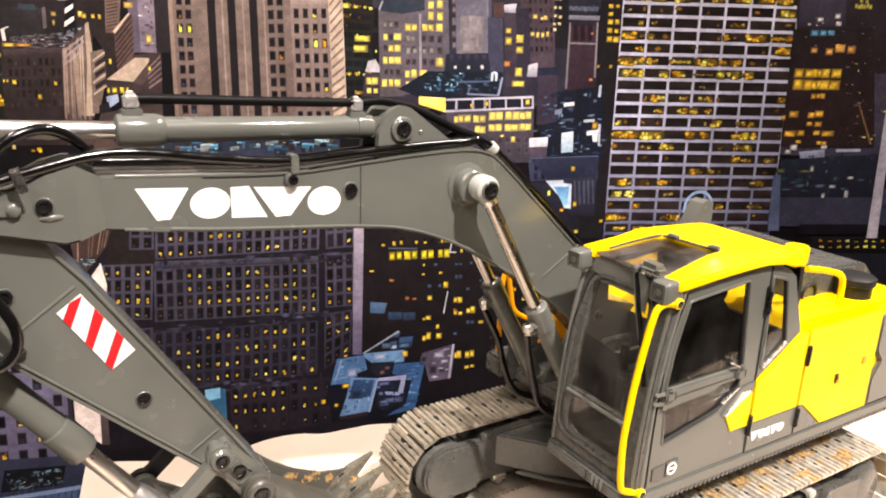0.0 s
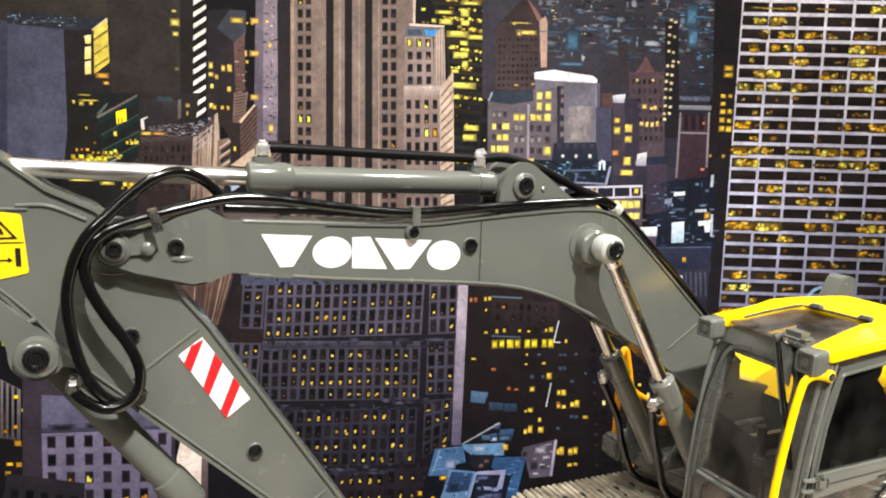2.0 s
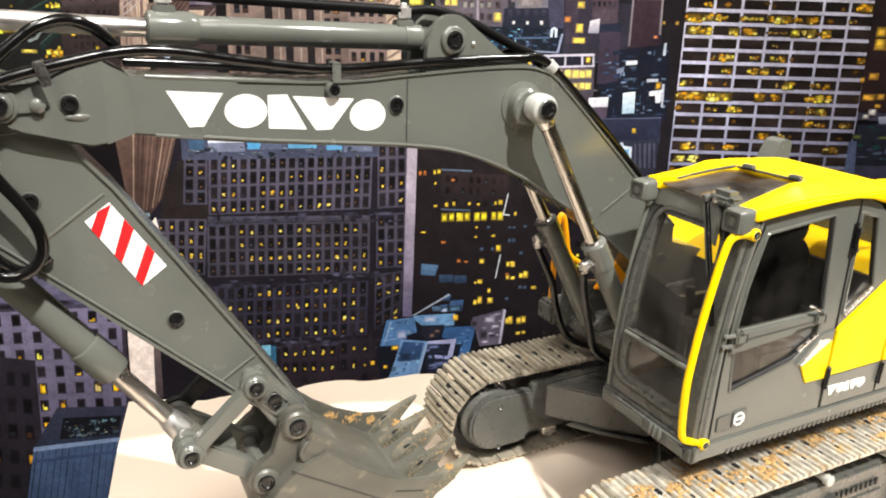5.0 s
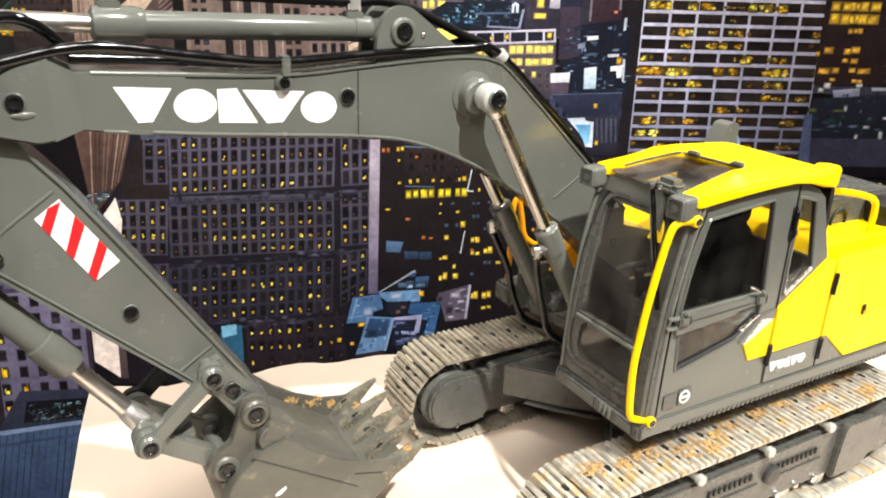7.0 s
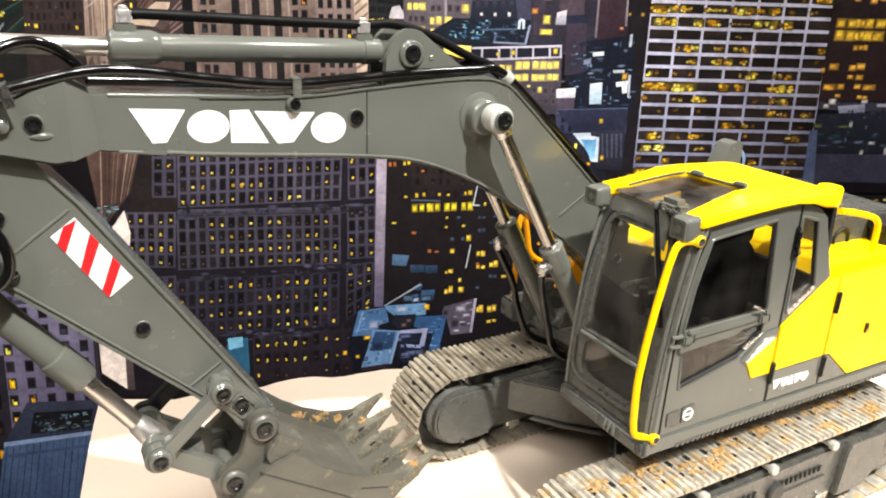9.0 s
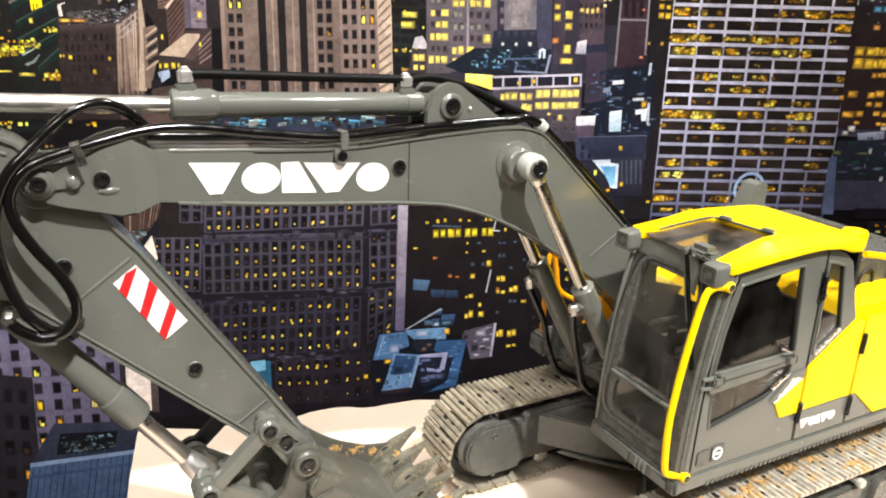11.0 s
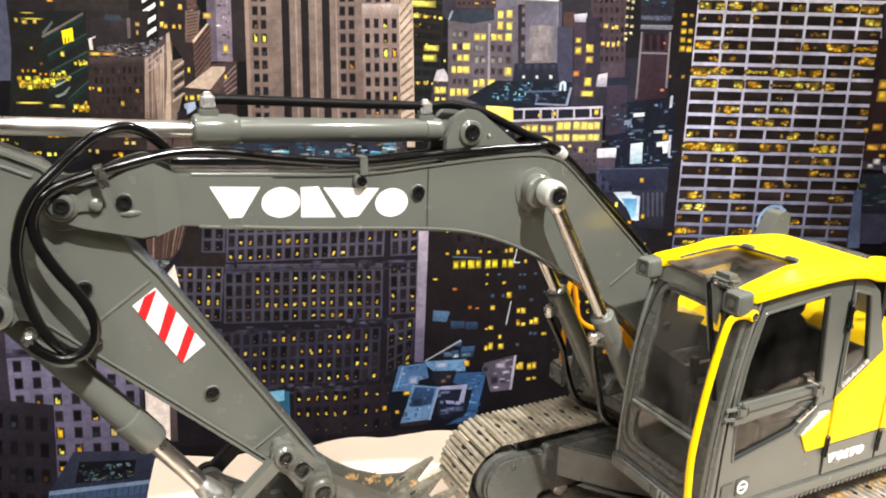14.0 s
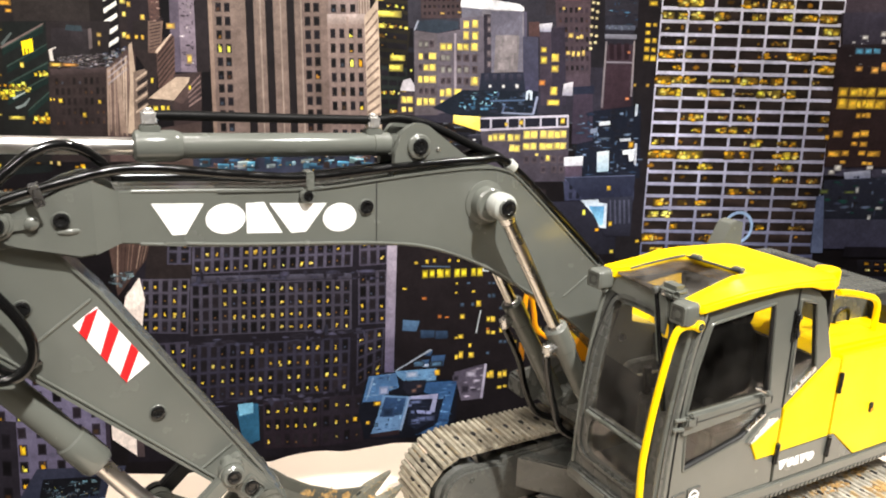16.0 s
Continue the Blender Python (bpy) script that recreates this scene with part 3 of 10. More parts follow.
glows([(-46.21, 36.75, 0.83, 0.66), (-45.01, 31.38, 0.76, 0.86)], (120, 112, 80))
patch([(-52.0, 31.7), (-45.5, 32.1), (-45.7, 26.5), (-51.6, 26.4)], (48, 40, 44), 'printed_block', (38, 30, 32))
patch([(-41.0, 45.4), (-37.2, 46.0), (-37.4, 27.1), (-41.4, 28.4)], (34, 32, 36), 'printed_block', (40, 32, 32))
glows([(-40.94, 37.63, 0.67, 1.02), (-39.56, 37.50, 0.51, 0.68), (-38.60, 37.54, 0.59, 0.86), (-40.98, 36.06, 0.77, 0.67), (-40.77, 34.23, 0.51, 0.69), (-38.58, 34.30, 0.51, 0.69), (-41.02, 31.23, 0.68, 0.78), (-39.62, 31.18, 0.42, 0.70), (-38.65, 31.21, 0.33, 0.62)], (250, 226, 110))
stripe_tower = [(-42.9, 49.5), (-40.8, 49.6), (-41.4, 29.3), (-43.5, 29.2)]
printed('printed_stripes', [(stripe_tower, (20, 18, 20))] + [([lerp2(stripe_tower, 0, v / 11.6 + 0.045), lerp2(stripe_tower, 0.9, v / 11.6 - 0.012), lerp2(stripe_tower, 0.9, v / 11.6 + 0.020), lerp2(stripe_tower, 0, v / 11.6 + 0.082)], (232, 228, 220)) for v in range(12)])
patch([(-33.5, 47.6), (-32.2, 47.7), (-32.5, 25.5), (-34.2, 25.4)], (104, 94, 106), 'printed_tower', (80, 72, 86))
patch([(-32.3, 47.7), (-30.2, 47.8), (-30.3, 25.5), (-32.7, 25.5)], (132, 120, 130), 'printed_tower', (112, 100, 112))
streaks([(-32.2, 47.3), (-30.3, 47.4), (-30.4, 26.3), (-32.5, 26.3)], 90, ((206, 194, 196), (74, 64, 74), (90, 80, 92), (176, 162, 166), (60, 52, 60)), 0.55, 221)
glows([(-31.68, 41.01, 0.60, 0.81), (-31.77, 28.14, 0.76, 1.32), (-32.02, 44.38, 0.46, 0.43)], (236, 196, 90), (100, 88, 98))
glows([(-34.32, 44.62, 1.27, 0.84), (-34.56, 39.61, 1.43, 0.86), (-35.43, 39.69, 0.43, 0.97), (-34.49, 32.77, 1.22, 0.81)], (246, 196, 84), (70, 60, 70))
patch([(-30.0, 47.8), (-27.4, 47.9), (-27.4, 25.6), (-30.4, 25.5)], (34, 30, 34), 'printed_block', (40, 34, 36))
patch([(-39.5, 43.3), (-37.0, 41.1), (-36.8, 28.5), (-40.3, 28.4)], (40, 34, 38), 'printed_block', (36, 30, 32))
patch([(-39.5, 42.9), (-37.5, 45.7), (-35.0, 45.7), (-35.1, 42.0), (-37.0, 40.8)], (56, 60, 68), 'printed_roof')
patch([(-37.0, 40.7), (-35.3, 42.3), (-35.4, 29.3), (-36.8, 28.9)], (98, 74, 68), 'printed_flank', (66, 50, 48))
patch([(-36.1, 28.5), (-33.7, 30.6), (-34.2, 25.4), (-36.3, 25.4)], (86, 62, 56), 'printed_flank', (62, 46, 44))
streaks([(-36.9, 40.4), (-35.3, 42.0), (-35.0, 26.2), (-36.3, 25.8)], 70, ((140, 108, 98), (60, 44, 44), (118, 90, 82), (44, 34, 36), (160, 130, 118)), 0.6, 222)
glows([(-37.42, 44.57, 1.95, 0.82), (-39.01, 37.22, 0.58, 0.97), (-38.06, 37.29, 0.66, 1.04), (-39.99, 35.74, 0.51, 0.75), (-38.18, 33.89, 0.60, 0.75), (-39.19, 31.01, 0.59, 0.83), (-38.09, 30.97, 0.45, 0.69)], (250, 206, 84), (44, 38, 42))
patch([(-72.5, 42.5), (-67.2, 42.4), (-62.4, 41.8), (-62.7, 22.0), (-74.7, 21.7)], (72, 74, 92), 'printed_tower', (54, 55, 72))
patch([(-73.2, 42.9), (-70.4, 42.6), (-71.8, 21.8), (-74.7, 21.7)], (64, 66, 84), 'printed_tower', (50, 50, 66))
patch([(-62.3, 41.5), (-58.8, 42.2), (-55.6, 43.6), (-56.3, 21.3), (-62.8, 21.2)], (36, 32, 33), 'printed_block', (28, 26, 27))
patch([(-70.3, 43.8), (-65.6, 44.1), (-59.1, 43.5), (-56.0, 43.7), (-58.4, 41.9), (-62.3, 41.7), (-70.4, 42.3)], (44, 48, 56), 'printed_roof')
streaks([(-70.3, 43.7), (-60.5, 43.5), (-60.6, 42.3), (-70.4, 42.4)], 60, ((70, 90, 110), (150, 170, 186), (36, 40, 50), (206, 206, 210), (96, 110, 126)), 0.6, 223)
patch([(-58.0, 41.9), (-55.9, 43.7), (-55.9, 37.0), (-58.2, 35.2)], (236, 214, 96), 'printed_glass_tower', (214, 190, 70))
patch([(-58.1, 40.5), (-55.8, 42.1), (-55.8, 41.7), (-58.1, 40.1)], (120, 104, 50), 'printed_floor_line')
patch([(-58.2, 38.2), (-55.9, 39.8), (-56.0, 39.5), (-58.2, 37.9)], (120, 104, 50), 'printed_floor_line')
patch([(-58.3, 36.3), (-56.0, 37.9), (-56.0, 37.5), (-58.4, 35.9)], (120, 104, 50), 'printed_floor_line')
patch([(-59.4, 40.9), (-58.4, 41.1), (-58.5, 39.8), (-59.3, 39.7)], (250, 238, 170), 'printed_lit_bay', (240, 216, 120))
patch([(-59.4, 39.2), (-58.5, 39.4), (-58.6, 37.5), (-59.5, 37.4)], (250, 238, 170), 'printed_lit_bay', (240, 216, 120))
patch([(-59.5, 37.0), (-58.6, 37.2), (-58.7, 35.2), (-59.6, 35.1)], (250, 238, 170), 'printed_lit_bay', (240, 216, 120))
patch([(-58.3, 41.9), (-56.0, 43.7), (-55.9, 43.4), (-58.2, 41.7)], (214, 206, 170), 'printed_parapet')
glows([(-58.00, 35.39, 1.90, 0.78), (-56.94, 34.13, 0.87, 0.51)], (240, 170, 60), (40, 36, 34))
glows([(-60.37, 32.06, 1.70, 0.33), (-60.38, 31.18, 2.05, 0.95), (-61.45, 31.22, 0.48, 0.68), (-62.32, 30.97, 0.56, 0.52)], (246, 196, 60), (34, 30, 30))
facade([(-62.4, 28.1), (-50.8, 30.8), (-53.0, 9.8), (-65.3, 9.0)], (26, 32, 30), 5, 10, (0.92, 0.6), 0.5, seed=17, smear=1, dark=(16, 16, 16), low=(18, 22, 22), glow=(LIT, LIT, AMBER), mask=('l...b', '..b..', 'b...l', '.l.f.', 'fb...', '.lb.l', '....b', 'fl.b.', 'b..l.', '.b...'))
patch([(-62.3, 32.2), (-57.3, 32.3), (-59.4, 11.4), (-63.5, 11.4)], (30, 29, 27), 'printed_block', (24, 23, 22))
patch([(-57.5, 32.3), (-50.0, 32.6), (-52.8, 11.4), (-59.6, 11.4)], (25, 28, 27), 'printed_block', (26, 26, 25))
patch([(-57.9, 28.6), (-52.0, 32.0), (-52.0, 31.8), (-57.9, 28.3)], (50, 66, 60), 'printed_ledge')
patch([(-58.0, 28.3), (-52.0, 31.7), (-52.1, 30.9), (-58.0, 27.4)], (22, 36, 33), 'printed_ledge')
patch([(-57.6, 26.0), (-51.6, 29.4), (-51.6, 29.2), (-57.6, 25.7)], (50, 66, 60), 'printed_ledge')
patch([(-57.6, 25.6), (-51.6, 29.1), (-51.7, 28.3), (-57.7, 24.8)], (22, 36, 33), 'printed_ledge')
patch([(-57.7, 23.5), (-51.7, 26.8), (-51.7, 26.5), (-57.7, 23.2)], (50, 66, 60), 'printed_ledge')
patch([(-57.7, 23.1), (-51.7, 26.4), (-51.8, 25.6), (-57.8, 22.3)], (22, 36, 33), 'printed_ledge')
patch([(-58.0, 21.3), (-51.7, 24.8), (-51.8, 24.5), (-58.0, 21.0)], (50, 66, 60), 'printed_ledge')
patch([(-58.0, 20.9), (-51.8, 24.4), (-51.9, 23.6), (-58.1, 20.1)], (22, 36, 33), 'printed_ledge')
patch([(-55.4, 19.4), (-51.8, 22.6), (-51.8, 22.3), (-55.4, 19.2)], (50, 66, 60), 'printed_ledge')
patch([(-55.4, 19.1), (-51.8, 22.2), (-51.9, 21.4), (-55.5, 18.2)], (22, 36, 33), 'printed_ledge')
patch([(-58.2, 28.7), (-51.9, 32.3), (-52.0, 32.0), (-58.1, 28.4)], (112, 96, 92), 'printed_parapet')
patch([(-58.1, 29.2), (-56.5, 30.9), (-56.4, 30.6), (-57.9, 28.7)], (84, 92, 90), 'printed_ledge')
patch([(-57.5, 21.2), (-55.2, 22.3), (-55.3, 22.1), (-57.2, 21.0)], (150, 162, 158), 'printed_ledge')
patch([(-57.2, 19.8), (-56.0, 20.3), (-55.0, 21.3), (-54.9, 21.1), (-55.7, 20.0), (-56.9, 19.5)], (110, 120, 118), 'printed_ledge')
patch([(-55.3, 29.5), (-53.7, 30.0), (-53.7, 28.1), (-55.2, 27.5)], (250, 216, 30), 'printed_window_glow')
patch([(-55.0, 28.5), (-54.8, 28.5), (-54.8, 27.6), (-55.0, 27.6)], (90, 74, 20), 'printed_window_bar')
patch([(-54.5, 28.5), (-54.3, 28.5), (-54.4, 27.6), (-54.5, 27.6)], (90, 74, 20), 'printed_window_bar')
glows([(-60.78, 32.05, 1.84, 0.18), (-60.73, 31.25, 2.94, 0.23), (-61.67, 31.14, 0.40, 0.55), (-60.69, 30.93, 0.71, 0.62), (-59.20, 30.98, 0.56, 0.55), (-62.74, 18.83, 3.50, 0.30), (-58.11, 18.46, 2.06, 0.49), (-59.98, 27.06, 0.34, 0.40), (-55.76, 26.51, 0.55, 0.82)], (246, 222, 90))
lights([(-62.4, 22.7), (-58.7, 22.8), (-58.9, 21.3), (-62.5, 21.2)], 46, (LIT, (246, 214, 60), (180, 140, 30)), 0.75, 120)
lights([(-58.0, 23.6), (-55.2, 23.8), (-55.4, 22.7), (-58.0, 22.3)], 18, (LIT, (246, 214, 60), (120, 100, 40)), 0.6, 121)
lights([(-54.1, 25.1), (-52.3, 25.8), (-52.4, 24.6), (-54.1, 24.0)], 12, (LIT, (200, 170, 40)), 0.5, 122)
lights([(-54.8, 18.6), (-52.0, 19.3), (-52.1, 17.9), (-55.0, 17.4)], 26, (LIT, (246, 214, 60), (200, 150, 30)), 0.65, 123)
lights([(-62.1, 25.0), (-58.8, 25.1), (-59.0, 23.1), (-62.4, 23.0)], 7, (AMBER, (140, 110, 40)), 0.5, 124)
patch([(-51.6, 32.5), (-42.5, 32.8), (-43.4, 26.3), (-51.9, 26.1)], (40, 35, 36), 'printed_block', (34, 30, 31))
patch([(-50.9, 31.6), (-45.4, 31.6), (-45.8, 27.8), (-51.3, 27.8)], (46, 41, 44), 'printed_block', (40, 36, 38))
patch([(-45.8, 31.6), (-45.3, 31.7), (-45.4, 28.8), (-45.9, 28.6)], (96, 86, 86), 'printed_parapet')
patch([(-48.8, 32.1), (-46.7, 32.0), (-46.6, 31.2), (-49.0, 31.3)], (46, 56, 62), 'printed_roof')
glows([(-44.65, 31.10, 0.68, 0.64), (-44.58, 29.95, 0.34, 0.82)], (206, 170, 90))
patch([(-51.9, 26.1), (-43.0, 26.8), (-43.9, 11.4), (-52.9, 11.4)], (46, 38, 37), 'printed_block', (38, 31, 31))
facade([(-51.6, 24.8), (-43.5, 25.1), (-44.0, 16.8), (-52.1, 16.5)], (45, 37, 36), 9, 5, (0.5, 0.62), 0.0, seed=19, dark=(34, 27, 27), low=(40, 33, 33))
patch([(-51.7, 25.6), (-43.6, 26.0), (-43.2, 25.1), (-51.6, 24.6)], (70, 58, 58), 'printed_cornice', (48, 40, 40))
clutter([(-50.7, 27.6), (-43.4, 28.1), (-43.1, 26.1), (-50.8, 25.8)], 70, ((96, 84, 84), (150, 140, 140), (70, 60, 60), (120, 112, 120), (52, 44, 46)), 1.3, 7)
clutter([(-44.2, 28.3), (-40.4, 29.2), (-41.0, 26.7), (-43.6, 26.0)], 40, ((90, 98, 128), (150, 170, 200), (60, 66, 92), (180, 176, 180), (96, 80, 76)), 1.2, 8)
glows([(-51.58, 26.52, 1.57, 0.54)], (252, 206, 90))
glows([(-49.88, 26.48, 2.09, 0.45)], (226, 160, 80))
patch([(-51.6, 28.4), (-50.5, 28.9), (-50.5, 28.7), (-51.1, 28.4), (-51.0, 26.8), (-51.5, 26.8)], (206, 198, 190), 'printed_parapet')
glows([(-50.96, 21.22, 0.59, 0.68), (-52.18, 21.29, 0.27, 0.51), (-45.26, 20.97, 0.38, 0.51), (-47.68, 19.11, 0.52, 0.77), (-51.70, 21.21, 0.21, 0.34)], (240, 200, 60))
patch([(-43.8, 25.8), (-40.4, 28.9), (-39.6, 25.5), (-40.6, 11.4), (-44.3, 11.4)], (70, 56, 54), 'printed_flank', (60, 48, 46))
patch([(-43.6, 25.8), (-43.3, 26.0), (-44.1, 14.4), (-44.3, 15.9)], (150, 128, 114), 'printed_streak', (122, 104, 93))
patch([(-43.3, 25.9), (-43.0, 26.1), (-43.6, 16.5), (-43.9, 15.9)], (150, 128, 114), 'printed_streak', (122, 104, 93))
patch([(-42.9, 26.2), (-42.6, 26.4), (-43.5, 14.6), (-43.6, 15.9)], (108, 88, 82), 'printed_streak', (88, 72, 67))
patch([(-42.6, 26.4), (-42.3, 26.7), (-43.1, 14.7), (-43.3, 15.9)], (150, 128, 114), 'printed_streak', (122, 104, 93))
patch([(-42.2, 26.7), (-42.0, 27.0), (-42.8, 14.5), (-43.0, 15.9)], (132, 110, 100), 'printed_streak', (108, 90, 82))
patch([(-41.9, 26.4), (-41.7, 26.6), (-42.5, 13.6), (-42.6, 15.9)], (108, 88, 82), 'printed_streak', (88, 72, 67))
patch([(-41.5, 27.3), (-41.3, 27.6), (-42.1, 14.4), (-42.3, 15.9)], (150, 128, 114), 'printed_streak', (122, 104, 93))
patch([(-41.3, 26.4), (-41.0, 26.7), (-41.7, 16.3), (-41.9, 15.9)], (178, 156, 138), 'printed_streak', (145, 127, 113))
patch([(-40.9, 27.5), (-40.6, 27.8), (-41.4, 15.0), (-41.6, 15.9)], (178, 156, 138), 'printed_streak', (145, 127, 113))
patch([(-40.5, 27.9), (-40.2, 28.2), (-41.0, 15.6), (-41.3, 15.9)], (108, 88, 82), 'printed_streak', (88, 72, 67))
patch([(-40.2, 27.6), (-39.9, 27.8), (-40.8, 13.8), (-40.9, 15.9)], (150, 128, 114), 'printed_streak', (122, 104, 93))
patch([(-39.9, 27.6), (-39.6, 27.8), (-40.3, 16.6), (-40.6, 15.9)], (178, 156, 138), 'printed_streak', (145, 127, 113))
patch([(-39.5, 28.9), (-39.2, 29.2), (-40.0, 16.9), (-40.3, 15.9)], (62, 48, 48), 'printed_streak', (50, 39, 39))
patch([(-40.2, 29.4), (-39.7, 29.8), (-39.6, 28.1), (-39.5, 25.4), (-40.1, 15.9), (-41.3, 15.9), (-40.4, 23.8)], (166, 146, 128), 'printed_flank', (152, 130, 114))
patch([(-42.3, 25.3), (-41.8, 25.7), (-41.5, 15.9), (-42.4, 15.9)], (150, 130, 116), 'printed_flank', (132, 112, 100))
patch([(-43.5, 25.4), (-40.5, 27.9), (-40.5, 27.6), (-43.5, 25.2)], (150, 140, 140), 'printed_ledge')
patch([(-43.5, 24.6), (-40.5, 27.1), (-40.5, 26.8), (-43.6, 24.3)], (150, 140, 140), 'printed_ledge')
patch([(-43.6, 23.6), (-40.6, 26.0), (-40.6, 25.8), (-43.6, 23.3)], (150, 140, 140), 'printed_ledge')
patch([(-39.8, 25.4), (-37.9, 25.9), (-37.7, 24.0), (-37.8, 22.0), (-39.4, 16.3), (-40.3, 16.3)], (110, 94, 84), 'printed_flank', (140, 120, 106))
patch([(-39.4, 23.8), (-37.8, 24.9), (-37.9, 24.1), (-39.3, 23.2)], (40, 34, 34), 'printed_loggia')
patch([(-39.5, 22.3), (-37.9, 23.4), (-38.0, 22.6), (-39.4, 21.6)], (40, 34, 34), 'printed_loggia')
patch([(-39.6, 20.5), (-38.0, 21.6), (-38.1, 20.8), (-39.5, 19.8)], (40, 34, 34), 'printed_loggia')
patch([(-39.5, 24.3), (-37.6, 25.8), (-37.6, 25.4), (-39.6, 24.0)], (176, 156, 138), 'printed_ledge')
patch([(-39.6, 22.8), (-37.7, 24.2), (-37.7, 23.9), (-39.7, 22.4)], (176, 156, 138), 'printed_ledge')
patch([(-39.8, 21.1), (-37.8, 22.5), (-37.8, 22.1), (-39.8, 20.7)], (176, 156, 138), 'printed_ledge')
patch([(-39.9, 19.3), (-37.9, 20.7), (-37.9, 20.4), (-39.9, 19.0)], (176, 156, 138), 'printed_ledge')
patch([(-39.3, 32.9), (-36.8, 33.0), (-37.2, 28.3), (-39.4, 28.1)], (36, 31, 31), 'printed_block')
glows([(-40.47, 30.98, 0.61, 0.73), (-39.23, 30.93, 0.54, 0.65), (-38.23, 30.88, 0.37, 0.66)], (240, 190, 70))
patch([(-39.5, 28.6), (-35.9, 28.7), (-36.7, 21.3), (-38.0, 21.3), (-37.8, 25.4)], (40, 33, 33), 'printed_block')
patch([(-37.1, 33.0), (-34.9, 33.1), (-35.6, 28.2), (-37.4, 28.3)], (112, 92, 82), 'printed_flank', (96, 76, 68))
bands([(-36.9, 32.8), (-35.3, 32.9), (-35.7, 28.5), (-37.2, 28.3)], 9, ((70, 56, 52), (62, 48, 46)), 0.4, 0.5, seed=21)
patch([(-36.2, 28.5), (-33.9, 31.1), (-33.4, 30.8), (-33.7, 24.8), (-36.3, 22.0)], (86, 66, 60), 'printed_flank', (62, 48, 46))
bands([(-36.1, 28.0), (-33.6, 30.6), (-33.7, 25.0), (-36.3, 22.2)], 7, ((52, 40, 38), (46, 36, 36)), 0.45, 0.5, seed=22)
patch([(-36.4, 28.5), (-34.0, 31.2), (-33.8, 31.1), (-36.1, 28.2)], (196, 172, 152), 'printed_parapet')
patch([(-33.9, 25.1), (-29.7, 25.6), (-30.4, 11.5), (-34.7, 11.5)], (58, 47, 47), 'printed_block', (48, 38, 38))
patch([(-37.9, 21.4), (-33.6, 24.7), (-31.5, 24.7), (-31.7, 24.0), (-34.1, 21.1)], (172, 152, 134), 'printed_roof', (152, 132, 116))
patch([(-38.0, 21.3), (-34.1, 21.1), (-34.2, 19.6), (-37.9, 18.8)], (48, 40, 40), 'printed_block')
patch([(-34.1, 21.1), (-31.7, 23.8), (-31.4, 22.4), (-32.9, 20.5)], (70, 56, 54), 'printed_block')
bands([(-31.9, 23.1), (-29.9, 25.2), (-29.9, 20.9), (-31.9, 19.6)], 5, ((130, 108, 104), (108, 88, 86)), 0.4, 0, seed=23)
glows([(-37.95, 20.21, 0.37, 0.87), (-37.26, 20.22, 0.71, 0.87), (-36.06, 20.24, 0.55, 0.87), (-35.20, 20.25, 0.38, 0.87), (-37.32, 24.48, 0.37, 0.77), (-31.73, 23.46, 0.31, 0.69)], (250, 216, 70))
patch([(-38.2, 18.8), (-36.5, 19.2), (-36.4, 18.1), (-38.0, 17.0)], (150, 164, 186), 'printed_roof')
patch([(-39.3, 17.5), (-37.9, 18.1), (-37.7, 16.7), (-39.4, 16.3)], (30, 28, 32), 'printed_block')
patch([(-39.2, 16.3), (-30.1, 17.8), (-30.4, 10.5), (-41.1, 9.6)], (64, 52, 50), 'printed_block', (80, 64, 58))
lights([(-63.3, 14.7), (-40.7, 14.9), (-40.2, 10.3), (-63.8, 10.3)], 16, (LIT, AMBER, (230, 200, 120)), 0.7, 125)
patch([(-28.1, 52.7), (-22.7, 53.0), (-22.7, 9.8), (-28.4, 9.7)], (124, 108, 99), 'printed_tower', (100, 84, 79))
patch([(-28.1, 52.7), (-27.5, 52.8), (-27.8, 9.7), (-28.4, 9.7)], (156, 134, 120), 'printed_tower_edge', (120, 100, 90))
facade([(-27.2, 52.8), (-24.7, 52.9), (-24.8, 9.7), (-27.5, 9.7)], (122, 106, 97), 2, 21, (0.6, 0.6), 0.0, seed=21, glow=(LIT, CREAM), low=(98, 82, 77), margin=0.0, mask=tuple('ff' if k == 11 else 'l.' if k in (2, 10) else '..' for k in range(21)))
patch([(-23.6, 53.0), (-13.8, 53.4), (-13.3, 9.8), (-23.6, 9.7)], (126, 110, 101), 'printed_tower', (102, 86, 80))
patch([(-22.6, 53.0), (-21.4, 53.1), (-21.4, 9.8), (-22.6, 9.8)], (26, 22, 24), 'printed_rib_shadow')
patch([(-19.7, 53.2), (-18.5, 53.2), (-18.3, 9.8), (-19.5, 9.8)], (26, 22, 24), 'printed_rib_shadow')
patch([(-16.5, 53.3), (-15.3, 53.4), (-14.9, 9.8), (-16.1, 9.8)], (26, 22, 24), 'printed_rib_shadow')
patch([(-20.6, 53.1), (-20.3, 53.1), (-20.2, 9.8), (-20.4, 9.8)], (142, 126, 116), 'printed_rib')
patch([(-17.5, 53.3), (-17.3, 53.3), (-17.0, 9.8), (-17.2, 9.8)], (142, 126, 116), 'printed_rib')
patch([(-14.4, 53.4), (-14.2, 53.4), (-13.6, 9.8), (-13.9, 9.8)], (142, 126, 116), 'printed_rib')
patch([(-14.2, 53.4), (-9.7, 53.7), (-8.9, 9.8), (-13.6, 9.8)], (118, 102, 94), 'printed_tower', (98, 82, 77))
